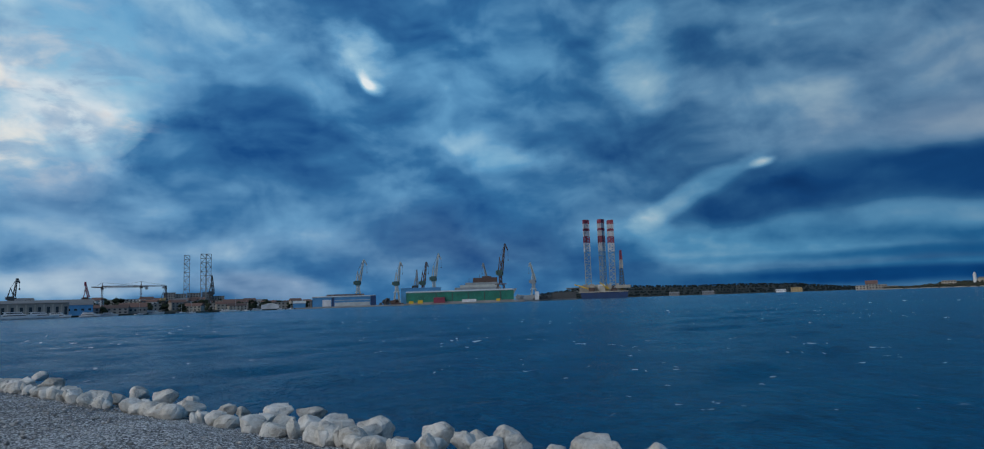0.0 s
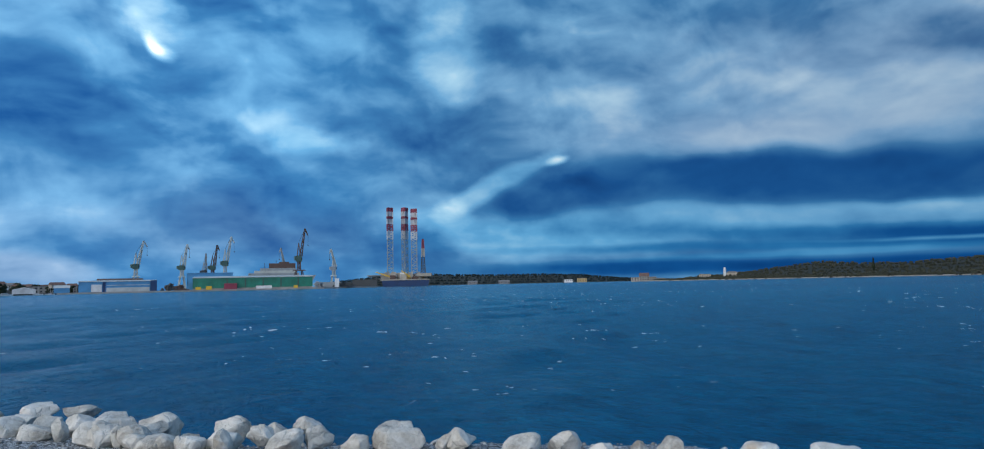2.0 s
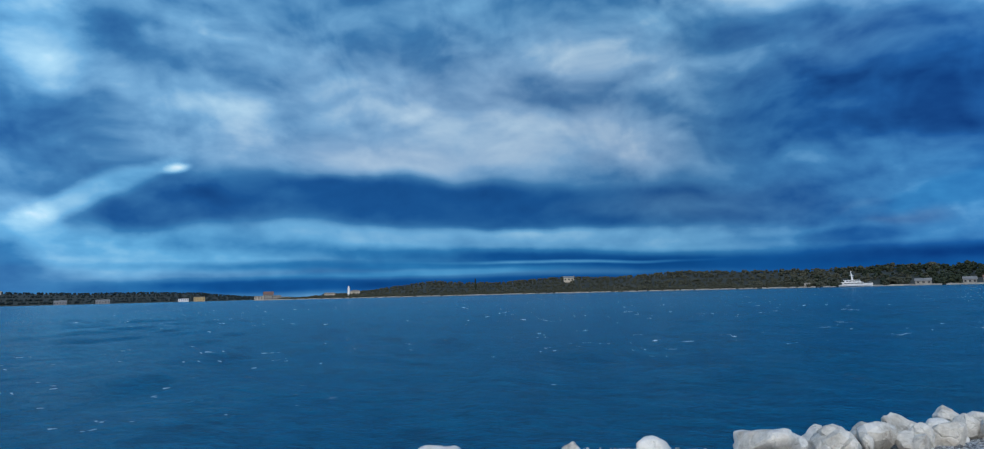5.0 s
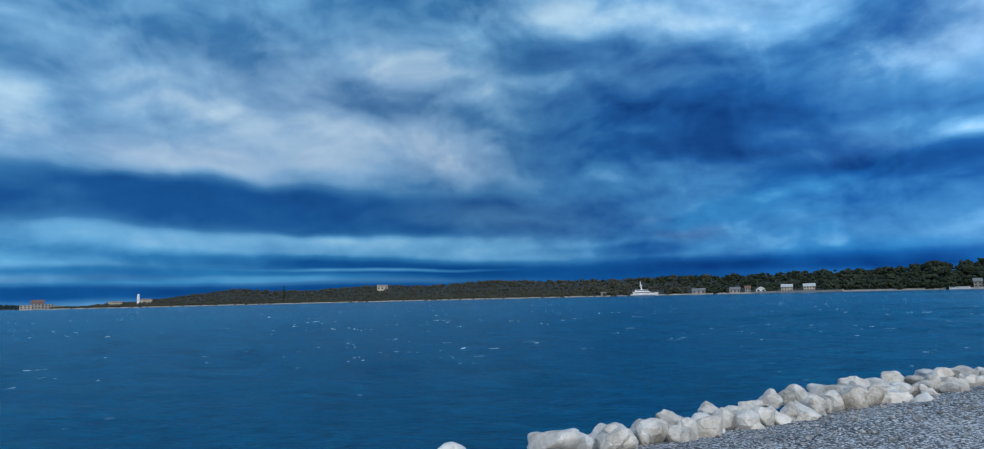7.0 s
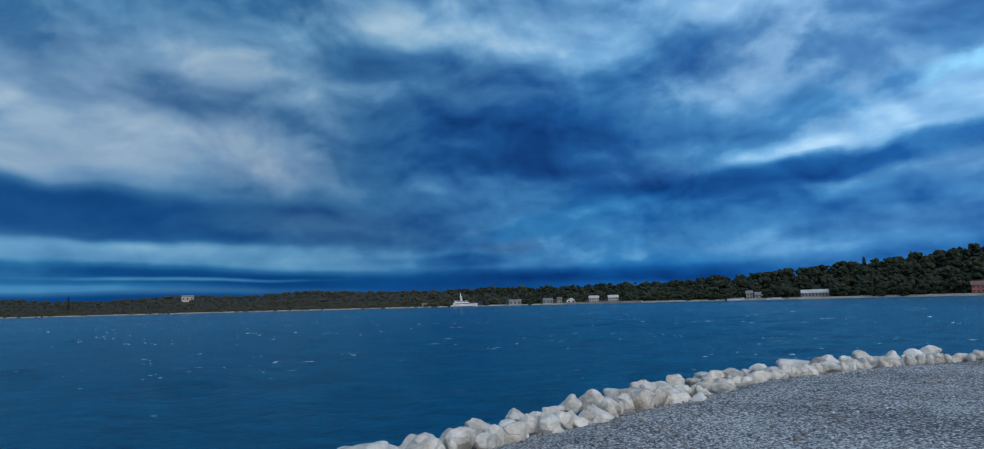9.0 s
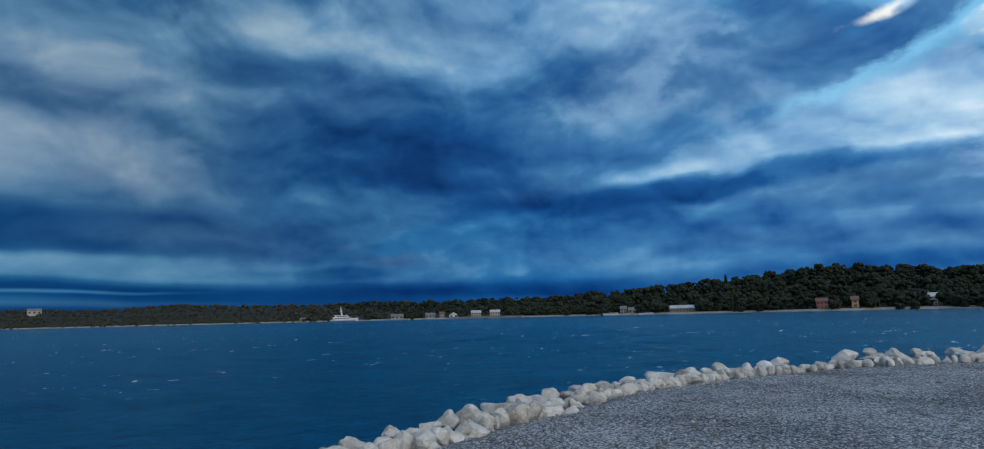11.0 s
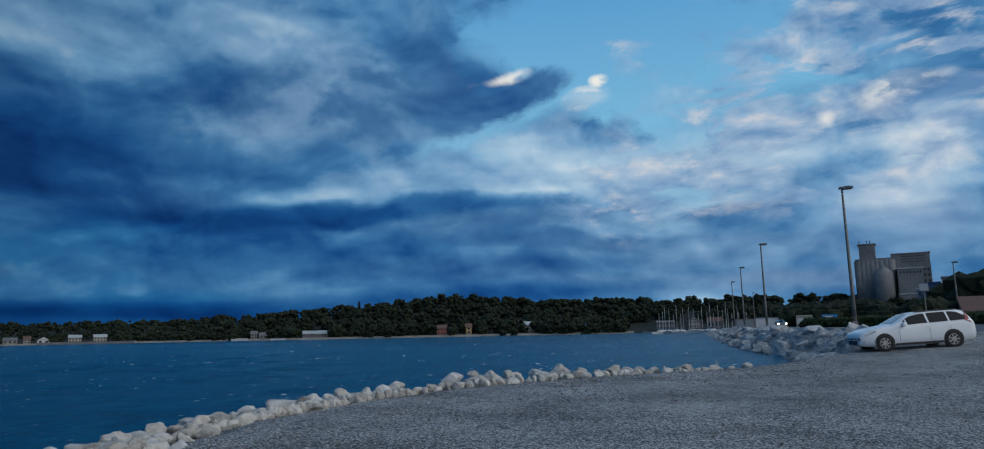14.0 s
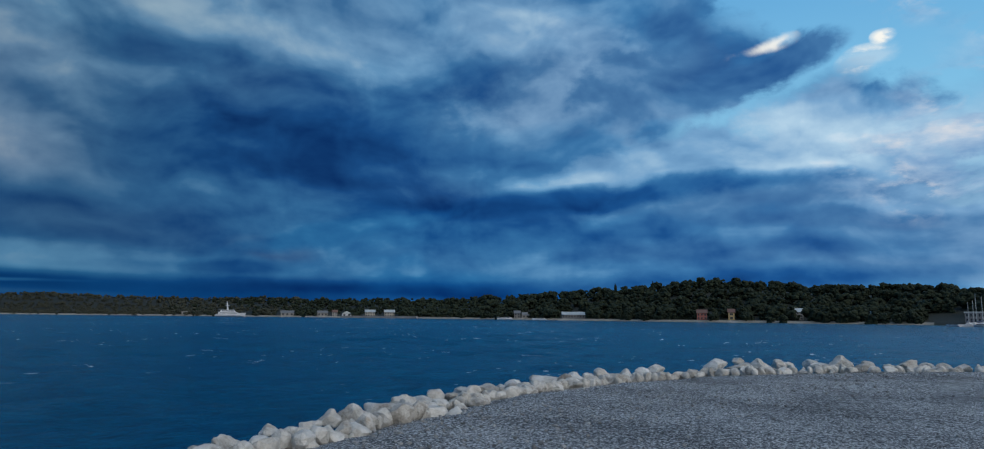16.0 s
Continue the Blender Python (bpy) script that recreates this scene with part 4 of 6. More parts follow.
def crown_clumps(cx, cy, cz, rad, tall, count):
    """Clumps of foliage through a crown: wide above, ragged outline."""
    n = count
    ang, u = tree_rng.uniform(0, 2 * np.pi, n), tree_rng.uniform(0, 1, n) ** 0.5
    h = tree_rng.uniform(-1, 1, n)
    r = rad * u * np.sqrt(np.clip(1 - (h * 0.85) ** 2, 0.1, 1))
    centre = np.stack([cx + r * np.cos(ang), cy + r * np.sin(ang), cz + h * tall / 2], 1)
    size = rad * tree_rng.uniform(0.24, 0.46, n) * (1.35 if count < 14 else 1.0)
    v = ico_v[None] * (size[:, None, None] * tree_rng.uniform(0.65, 1.25, (n, 12, 1))) * np.array([1, 1, 0.8]) + centre[:, None]
    return v.reshape(-1, 3), (ico_f[None] + (np.arange(n) * 12)[:, None, None]).reshape(-1, 3)


def woods(name, spots, label, material=PINE):
    """Many trees as one mesh of trunks and clumps. spots: x, y, z of the foot, height, clumps."""
    vs, fs, mats, n = [], [], [], 0
    for x, y, z, tall, count in spots:
        rad = tall * tree_rng.uniform(0.5, 0.75)
        body = tall * tree_rng.uniform(0.9, 1.05)
        v, f = crown_clumps(x, y, z + tall - body / 2, rad, body, count)
        t = tall * 0.02
        tv = np.array([(x + sx * t * k, y + sy * t * k, z + h) for h, k in ((-0.5, 1.5), (tall * 0.75, 0.5)) for sx, sy in ((-1, -1), (1, -1), (1, 1), (-1, 1))])
        tf = np.array([(0, 1, 5), (0, 5, 4), (1, 2, 6), (1, 6, 5), (2, 3, 7), (2, 7, 6), (3, 0, 4), (3, 4, 7)])
        vs += [v, tv]
        fs += [f + n, tf + n + len(v)]
        mats += [np.zeros(len(f), int), np.ones(len(tf), int)]
        n += len(v) + len(tv)
    me = bpy.data.meshes.new(name)
    me.from_pydata(np.concatenate(vs).tolist(), [], np.concatenate(fs).tolist())
    me.materials.append(material)
    me.materials.append(BARK)
    me.polygons.foreach_set("material_index", np.concatenate(mats).astype(np.int32))
    return tagged(new(name, me), label, "trees", kind="stuff")


CLEARINGS = [(74.5, 77.2), (79.0, 80.6), (81.8, 84.6), (85.4, 88.4), (97.8, 99.4), (101.3, 104.2), (112.4, 113.6), (119.5, 120.6), (114.8, 115.6), (129.5, 132.5)]
spots, scrub = [], []
a = 31.0
while a < 165:
    d0 = wood_shore(a)
    near = d0 < 520
    g0 = growth(a)
    for k in ((9, 20, 34, 52, 75, 105, 135, 160) if near else (9, 18, 30, 46, 66, 90, 120, 150, 180, 215)):
        aa, kk = a + rnd.uniform(-0.5, 0.5) * 9 / d0 * 57, k + rnd.uniform(-7, 7)
        if kk < 45 and any(lo < aa < hi for lo, hi in CLEARINGS):
            continue
        if aa > 128 and kk < 50:
            continue
        grow = rnd.uniform(0.5, 0.86) * (0.75 if kk < 15 else 1.0) * g0
        x, y, _ = polar(aa, d0 + kk)
        (scrub if aa + rnd.uniform(-6, 6) < 76 else spots).append((x, y, wood_ground(aa, kk) - 0.3, TREE_H * grow, 34 if near else 12))
    a += (4.2 if near else 5.5 * max(0.42, g0)) / d0 * 57.3
woods("woods", spots, "dark green pine wood along the far shore")
woods("scrub_woods", scrub, "grey-green scrub and low trees along the outer shore", SCRUB)
# a few slim cypresses over the wood
spots = []


def cypress(az, el, k):
    d = wood_shore(az) + k
    z = wood_ground(az, k)
    g = thing("cypress", polar(az, d, z), -az, "slim dark cypress standing over the pines", "tree", "cypresses")
    tall = up(el, d) - z
    part("trunk", Geo().beam((0, 0, -0.3), (0, 0, tall * 0.3), 0.5, 0.3), BARK, g)
    v, f = crown_clumps(0, 0, 0, 1.0, 1.0, 40)
    v = v * [1.6, 1.6, tall * 0.78] + [0, 0, tall * 0.55]
    v[:, :2] *= (1.15 - 0.8 * np.clip((v[:, 2:3] - tall * 0.2) / tall, 0, 1))
    part("crown", Geo().put(v.tolist(), f.tolist()), PINE, g)


cypress(106.2, 2.62, 80)
cypress(109.2, 2.75, 90)
cypress(46.5, 1.2, 90)

# the hills beyond the harbour mouth
hill_top = table([(4, 0.3), (9, 0.85), (12, 0.9), (17.3, 0.72), (22, 0.7), (25, 0.6), (26.5, 0.42), (29, 0.2), (31, 0.02), (34, -0.05)])
azh = [4 + i * 0.25 for i in range(121)]
quad_grid("far_hill", [[polar(a, 1900 + k, -1 + max(0.5, (up(hill_top(a), 2300) - 3) * math.sin(min(1, k / 400) * 1.57))) for a in azh] for k in (0, 20, 80, 180, 300, 400, 600)],
          EARTH, "distant wooded hill across the harbour")
spots = []
a = 4.5
while a < 31:
    for k in (30, 90, 170, 260, 340, 400):
        aa = a + rnd.uniform(-0.3, 0.3)
        x, y, _ = polar(aa, 1900 + k)
        spots.append((x, y, -1 + max(0.5, (up(hill_top(aa), 2300) - 3) * math.sin(min(1, k / 400) * 1.57)), rnd.uniform(3.5, 5.5), 7))
    a += 0.12
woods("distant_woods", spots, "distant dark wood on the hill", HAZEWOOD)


def building(name, az, d, z, wide, deep, tall, wall, roof, label, shape="gable", floors=0, cols=0, pitch=0.28, turn=0.0, group="buildings on the shore", category="building"):
    """A house with its walls, roof and window panes."""
    x, y, _ = polar(az, d)
    b = thing(name, (x, y, z), -az + turn, label, category, group)
    w = wide / 2
    part("wall", Geo().box(-w, w, 0, deep, -1.0, tall), wall, b)
    if shape == "flat":
        part("roof", Geo().box(-w - 0.3, w + 0.3, -0.3, deep + 0.3, tall + 0.003, tall + 0.5), roof, b)
    elif shape == "gable":
        h = deep * pitch
        g = Geo().put([(-w - 0.4, -0.5, tall + 0.003), (w + 0.4, -0.5, tall + 0.003), (w + 0.4, deep + 0.5, tall + 0.003), (-w - 0.4, deep + 0.5, tall + 0.003),
                       (-w - 0.4, deep / 2, tall + h), (w + 0.4, deep / 2, tall + h)], [(0, 1, 5, 4), (2, 3, 4, 5), (1, 2, 5), (3, 0, 4), (3, 2, 1, 0)])
        part("roof", g, roof, b)
    else:
        h = wide * pitch
        g = Geo().put([(-w - 0.4, -0.5, tall + 0.003), (w + 0.4, -0.5, tall + 0.003), (w + 0.4, deep + 0.5, tall + 0.003), (-w - 0.4, deep + 0.5, tall + 0.003),
                       (0, -0.5, tall + h), (0, deep + 0.5, tall + h)], [(0, 1, 4), (2, 3, 5), (1, 2, 5, 4), (3, 0, 4, 5), (3, 2, 1, 0)])
        part("roof", g, roof, b)
    if floors:
        pane = Geo().box(-0.5, 0.5, -0.03, 0.1, -0.7, 0.7).mesh("window", WINDOW)
        for r in range(floors):
            for c in range(cols):
                o = new("window", pane)
                o.parent = b
                o.matrix_local = pose(-w + wide * (c + 0.5) / cols, 0, tall * (r + 0.55) / floors) @ Matrix.Diagonal((min(2.2, wide / cols * 0.45), 1, min(1.3, tall / floors * 0.38), 1))
    return b

# ---- shipyard ----
YARD = 950.0


def per(px, d):
    return px / 1100.8 * d


quay = [polar(a, d) for a, d in ((-14.5, 940), (-6, 930), (4, 935), (8.3, 1000), (8.3, 1300), (-14.5, 1300))]
g = Geo().put([(x, y, -2.0) for x, y, _ in quay] + [(x, y, 1.4) for x, y, _ in quay],
              [(5, 4, 3, 2, 1, 0), (6, 7, 8, 9, 10, 11)] + [(i, (i + 1) % 6, 6 + (i + 1) % 6, 6 + i) for i in range(6)])
tagged(new("quay", g.mesh("quay", CONCRETE)), "concrete shipyard quay along the harbour", "quay", kind="structure")


def hall(name, az0, az1, d, deep, tall, wall, roof, label, ribs=0, rise=1.5):
    w = d * radians(az1 - az0)
    x, y, _ = polar((az0 + az1) / 2, d)
    h = thing(name, (x, y, 1.4), -(az0 + az1) / 2, label, "hall", "shipyard halls")
    part("wall", Geo().box(-w / 2, w / 2, 0, deep, 0, tall), wall, h)
    g = Geo().put([(-w / 2 - 0.6, -0.8, tall + 0.01), (w / 2 + 0.6, -0.8, tall + 0.01), (w / 2 + 0.6, deep + 0.8, tall + 0.01), (-w / 2 - 0.6, deep + 0.8, tall + 0.01),
                   (-w / 2 - 0.6, -0.8, tall + 0.7), (w / 2 + 0.6, -0.8, tall + 0.7), (w / 2 + 0.6, deep + 0.8, tall + 0.7), (-w / 2 - 0.6, deep + 0.8, tall + 0.7),
                   (-w / 2 - 0.6, deep / 2, tall + 0.7 + rise), (w / 2 + 0.6, deep / 2, tall + 0.7 + rise)],
                  [(0, 1, 5, 4), (2, 3, 7, 6), (1, 2, 6, 9, 5), (3, 0, 4, 8, 7), (4, 5, 9, 8), (6, 7, 8, 9), (3, 2, 1, 0)])
    part("roof", g, roof, h)
    if ribs:
        rib = Geo().box(-0.18, 0.18, -0.35, 0.02, 0, tall - 0.1).mesh("rib", wall)
        for i in range(ribs + 1):
            o = new("rib", rib)
            o.parent = h
            o.matrix_local = pose(-w / 2 + 0.2 + (w - 0.4) * i / ribs, 0, 0)
    return h, w


bh, bw = hall("blue_hall", -13.2, -8.2, 955, 40, 12.2, BLUEHALL, LIGHTROOF, "long blue sheet-metal hall on the quay", 14, 1.2)
part("end_bay", Geo().box(bw / 2 - 7, bw / 2 + 0.3, -0.9, 30, 0, 13.2), NAVY, bh, "dark blue end bay")
part("end_bay", Geo().box(-bw / 2 + 25, -bw / 2 + 28, -0.9, 10, 0, 12.0), NAVY, bh, "dark blue pillar")
part("base_panel", Geo().box(-bw / 2 + 29, bw / 2 - 8, -0.6, 0, 0, 5.0), LIGHTROOF, bh, "white lower wall panels")
part("gate", Geo().box(-bw / 2 + 13, -bw / 2 + 24, -0.7, 0, 0.2, 9.0), WHITE, bh, "white sliding gate")
part("band", Geo().box(-bw / 2 + 29, bw / 2 - 8, -0.4, 0, 7.5, 8.2), LIGHTROOF, bh, "pale band")
building("workshop", -10.6, 1010, 1.4, 52, 20, 13.4, CREAM, RUST, "cream workshop with a rusty roof behind the blue hall", "gable", 1, 9, 0.18)
hall("tall_blue_hall", -6.15, -2.9, 1012, 50, 22.0, BLUEHALL, BLUEHALL, "tall blue hall behind the green one", 10, 0.8)
gh, gw = hall("green_hall", -5.75, 3.1, 952, 60, 14.6, GREENHALL, LIGHTROOF, "long green sheet-metal hall with a pale roof", 30, 2.0)
part("plinth", Geo().box(-gw / 2, gw / 2, -0.5, 0, 0, 1.6), CONCRETE, gh)
for i in range(5):
    part("pillar", Geo().box(-gw / 2 + 40 + i * 22, -gw / 2 + 41.6 + i * 22, -0.8, 0, 1.7, 13.5), CRANEGREEN, gh, "dark door pillar")


def block(name, az, d, z, wide, deep, tall, material, label, category, cap=None):
    """A shed, container or bin with corner posts and a lid."""
    b = thing(name, polar(az, d, z), -az, label, category, "shipyard clutter")
    part("body", Geo().box(-wide / 2, wide / 2, 0, deep, 0, tall), material, b)
    part("lid", Geo().box(-wide / 2 - 0.15, wide / 2 + 0.15, -0.15, deep + 0.15, tall + 0.003, tall + 0.25, 0.1), cap or material, b)
    for sx in (-1, 1):
        part("corner_post", Geo().box(sx * wide / 2 - 0.2, sx * wide / 2 + 0.2, -0.2, 0.2, 0.002, tall - 0.01), cap or material, b)


block("red_shed", -3.05, 944, 1.4, 15, 8, 7.2, RED, "red steel shed in front of the green hall", "shed")
block("yellow_container", -5.35, 944, 1.4, 6, 4, 3.4, YELLOW, "yellow container on the quay", "container")
block("yellow_container", -4.6, 944, 1.4, 6.5, 4, 4.2, YELLOW, "yellow container on the quay", "container")
block("yellow_container", 1.8, 944, 1.4, 5, 4, 3.2, YELLOW, "yellow container on the quay", "container")
block("white_container", -0.6, 944, 1.4, 19, 5, 3.6, WHITE, "long white site cabin on the quay", "container")
block("white_container", 5.0, 948, 1.4, 5, 4, 11.0, WHITE, "tall white tank house on the quay", "container")
block("grey_shed", 7.2, 1000, 1.4, 34, 10, 9.0, DARKSTEEL, "dark steel shed on the quay", "shed")
block("grey_shed", 4.4, 960, 1.4, 30, 10, 6.5, GREYSTEEL, "grey steel shed on the quay", "shed")

# heaps of scrap
scrap_rng = random.Random(5)


def scrap_heap(az, d, wide, tall, material, label):
    g = Geo()
    for _ in range(70):
        x = scrap_rng.gauss(0, wide / 5)
        z = max(0, (1 - abs(x) / (wide / 2))) * tall * scrap_rng.random()
        p = Vector((x, scrap_rng.uniform(0, 6), z))
        q = p + Vector((scrap_rng.uniform(-4, 4), scrap_rng.uniform(-2, 2), scrap_rng.uniform(-1, 2)))
        g.beam(p, q, scrap_rng.uniform(0.6, 2.2))
    ob = new("scrap_heap", g.mesh("scrap_heap", material))
    ob.matrix_world = pose(*polar(az, d, 1.6), 0, 0, -az)
    tagged(ob, label, "scrap", kind="stuff")


scrap_heap(-7.3, 945, 26, 8, DARKSTEEL, "dark heap of scrap steel on the quay")
scrap_heap(-6.6, 940, 12, 6, RUST, "rusty heap of scrap on the quay")
scrap_heap(3.6, 945, 18, 8, GREYSTEEL, "grey heap of steel sections on the quay")
scrap_heap(5.6, 955, 30, 6, DARKSTEEL, "dark heap of steel on the quay")


def lattice(g, p, q, w0, w1, bays, chord, brace, sides=4, start=0):
    """A lattice mast from p to q, w0 wide at its foot and w1 at its head."""
    p, q = Vector(p), Vector(q)
    d = (q - p).normalized()
    u = d.cross((0, 1, 0) if abs(d.y) < 0.9 else (1, 0, 0)).normalized()
    s = d.cross(u)
    ring = [(math.cos(2 * math.pi * (i + 0.5) / sides + start), math.sin(2 * math.pi * (i + 0.5) / sides + start)) for i in range(sides)]
    levels = [[p.lerp(q, k / bays) + (u * c + s * e) * ((w0 + (w1 - w0) * k / bays) / 2 * 1.2) for c, e in ring] for k in range(bays + 1)]
    for i in range(sides):
        g.beam(levels[0][i], levels[-1][i], chord)
    for k in range(bays):
        for i in range(sides):
            j = (i + 1) % sides
            g.beam(levels[k + 1][i], levels[k + 1][j], brace)
            g.beam(levels[k][i], levels[k + 1][j], brace) if (k + i) % 2 else g.beam(levels[k][j], levels[k + 1][i], brace)
    return g


def portal_crane(az, d, z, top, lean, jib, cabin, label, base=9.0, spread=0.62):
    """A dockside crane: portal, tower, machine house, raised jib with its strut, counterweight and hook."""
    c = thing("portal_crane", polar(az, d, z), -az + 12, label, "crane", "shipyard cranes")
    h = top - z
    p = h * 0.30
    e = min(1.0, h / 58)
    half = base / 2
    for sx in (-1, 1):
        for sy in (-1, 1):
            part("leg", Geo().beam((sx * half, sy * half, 0), (sx * half * 0.45, sy * half * 0.45, p), 1.5, 1.1), jib, c)
    part("portal_beam", Geo().box(-half, half, -half, half, p - 1.2, p + 0.2, 1.6), jib, c)
    part("tower", lattice(Geo(), (0, 0, p), (0, 0, h * 0.46), 4.4, 3.8, 4, 0.9 * e, 0.6 * e), jib, c)
    house = part("machine_house", Geo().box(-4.2 * e, 3.8 * e, -2.6, 2.6, h * 0.44, h * 0.54, 0.3), cabin, c, "green machine house")
    part("window", Geo().box(2.4, 3.9, -2.7, -2.3, h * 0.47, h * 0.51), WINDOW, house)
    part("counterweight", Geo().box(-6.5 * e, -3.6 * e, -2.0, 2.0, h * 0.46, h * 0.53), cabin, c)
    part("strut", Geo().beam((-2.5, 0, h * 0.53), (-0.6 + lean * 0.2, 0, h * 0.76), 1.4 * e, 0.8 * e).beam((2.0, 0, h * 0.53), (-0.6 + lean * 0.2, 0, h * 0.76), 1.2 * e, 0.8 * e), jib, c)
    tip = (lean * h * 0.13, 0, h)
    boom = part("jib", lattice(Geo(), (2.4, 0, h * 0.53), tip, 4.0 * e, 1.4 * e, 9, 0.75 * e, 0.45 * e), jib, c)
    fly = (tip[0] + lean * h * 0.07, 0, h * 0.88)
    part("fly_jib", lattice(Geo(), tip, fly, 1.5, 0.8, 3, 0.5, 0.3), jib, boom)
    part("stay", Geo().beam((-0.6 + lean * 0.2, 0, h * 0.76), tip, 0.35), DARKSTEEL, c)
    part("hook", Geo().beam(fly, (fly[0], 0, h * 0.72), 0.22).lathe([(0.1, 0), (0.7, 0.4), (0.7, 1.4), (0.2, 1.8)], 8, (fly[0], 0, h * 0.70)), DARKSTEEL, c)
    return c


portal_crane(-9.6, 1030, 1.4, up(3.7, 1030), 1.0, CRANEGREY, CRANEGREEN, "pale grey shipyard crane with a raised jib")
portal_crane(-6.5, 1020, 1.4, up(3.45, 1020), 0.75, CRANEGREY, CRANEGREEN, "pale grey shipyard crane with a steep jib")
portal_crane(-4.35, 1090, 1.4, up(3.4, 1090), 0.7, RUST, CRANEGREEN, "brownish shipyard crane with a steep jib")
portal_crane(-4.95, 1120, 1.4, up(2.75, 1120), 0.3, GREYSTEEL, DARKSTEEL, "grey shipyard crane farther back")
portal_crane(-3.45, 1050, 1.4, up(4.05, 1050), 0.8, CRANEGREY, CRANEGREEN, "tall pale crane with a raised jib")
portal_crane(0.85, 1150, 1.4, up(3.15, 1150), -0.5, GREYSTEEL, DARKSTEEL, "grey crane behind the half-built ship")
portal_crane(2.05, 1000, 1.4, up(4.7, 1000), 0.75, RUST, CRANEGREEN, "tall dark brown crane with a raised jib", 16)
portal_crane(4.75, 1010, 1.4, up(3.05, 1010), -0.55, CRANEGREY, GREYSTEEL, "slim pale crane on the quay")

# the ship under construction
ship = thing("ship", polar(0.2, 1060, 1.4), -0.2, "half-built ship with a rusty superstructure behind the halls", "ship")
part("hull", Geo().prism([(-52, 4), (50, 4), (58, 18), (-60, 16)], -9, 9), GREYSTEEL, ship)
for i, (x0, x1, z0, z1, m) in enumerate(((-36, 34, 18, 22, GREYSTEEL), (-28, 31, 22, 25.5, CRANEGREY), (-20, 30, 25.5, 29, GREYSTEEL), (-8, 29, 29, 36, RUST), (6, 20, 36, 38, RUST))):
    part("deck_house", Geo().box(x0, x1, -8 + i * 0.5, 8, z0 + 0.004 * i, z1), m, ship)
for x in (-14, 2, 12, 22):
    part("mast", Geo().beam((x, 0, 29), (x, 0, 41 if x == 2 else 37), 0.6), DARKSTEEL, ship)
for r in range(2):
    for i in range(9):
        part("porthole", Geo().box(-7 + i * 4, -5.2 + i * 4, -6.1 + 0.0, -5.9, 31 + r * 2.6, 32.2 + r * 2.6), WINDOW, ship)

# the jack-up rig
RIG = 1050.0
rig = thing("jackup_rig", polar(10.45, RIG, SEA_Z), -10.45, "jack-up drilling rig with three red and white lattice legs", "oil rig")
m1 = RIG * radians(1.0)
part("hull", Geo().prism([(-1.75 * m1, 0.5), (1.85 * m1, 0.5), (1.95 * m1, 9.5), (-1.85 * m1, 9.5)], -20, 45), NAVY, rig, "dark blue hull")
part("deck", Geo().box(-1.95 * m1, 1.95 * m1, -21, 46, 9.51, 11), CREAM, rig, "sand-coloured deck")
deck_rng = random.Random(3)
for i in range(26):
    x, w, h = deck_rng.uniform(-1.8, 1.75) * m1, deck_rng.uniform(4, 13), deck_rng.uniform(3, 11)
    part("deck_module", Geo().box(x - w / 2, x + w / 2, -18 + i * 1.6, -12 + i * 1.9, 11.01, 11 + h, 0.2), deck_rng.choice((CREAM, OCHRE, STONEWALL, CREAM, RUST, WHITE)), rig)
for k, (da, top) in enumerate(((-1.25, 6.33), (0.02, 6.47), (0.85, 6.22))):
    x, y, hgt = da * m1, (-2, 22, -2)[k], up(top, RIG) - SEA_Z
    leg = part("leg", lattice(Geo(), (x, y, -2), (x, y, hgt * 0.60), 9.0, 9.0, 15, 1.1, 0.6, 3, k * 0.5), GREYSTEEL, rig, "grey lattice leg with red and white bands")
    edge = [0.60, 0.70, 0.745, 0.82, 0.86, 0.93, 1.0]
    edge = [0.60, 0.705, 0.79, 0.86, 0.89, 0.95, 1.0]
    for j in range(6):
        part("band", lattice(Geo(), (x, y, hgt * edge[j]), (x, y, hgt * edge[j + 1]), 9.0, 9.0, 3, 1.9, 1.25, 3, k * 0.5), RED if j % 2 else LEGWHITE, leg)
    for sx in (-1, 1):
        part("jack_house", Geo().box(x + sx * 5.5 - 2, x + sx * 5.5 + 2, y - 4, y + 4, 11.02, 22, 0.3), CREAM, rig)
hd = up(3.75, RIG) - SEA_Z
dk = part("derrick", lattice(Geo(), (1.5 * m1, 0, 18), (1.5 * m1, 0, hd * 0.62), 8, 5.0, 6, 1.0, 0.7), DARKSTEEL, rig, "dark derrick with a red and white top")
part("crown_block", lattice(Geo(), (1.5 * m1, 0, hd * 0.62), (1.5 * m1, 0, hd * 0.80), 5, 4, 3, 1.4, 1.0), CREAM, dk)
part("crown_block", lattice(Geo(), (1.5 * m1, 0, hd * 0.80), (1.5 * m1, 0, hd), 4, 2.4, 4, 1.4, 1.0), RED, dk)
part("cantilever", Geo().box(1.0 * m1, 2.15 * m1, -8, 8, 15, 19.5), CREAM, rig)
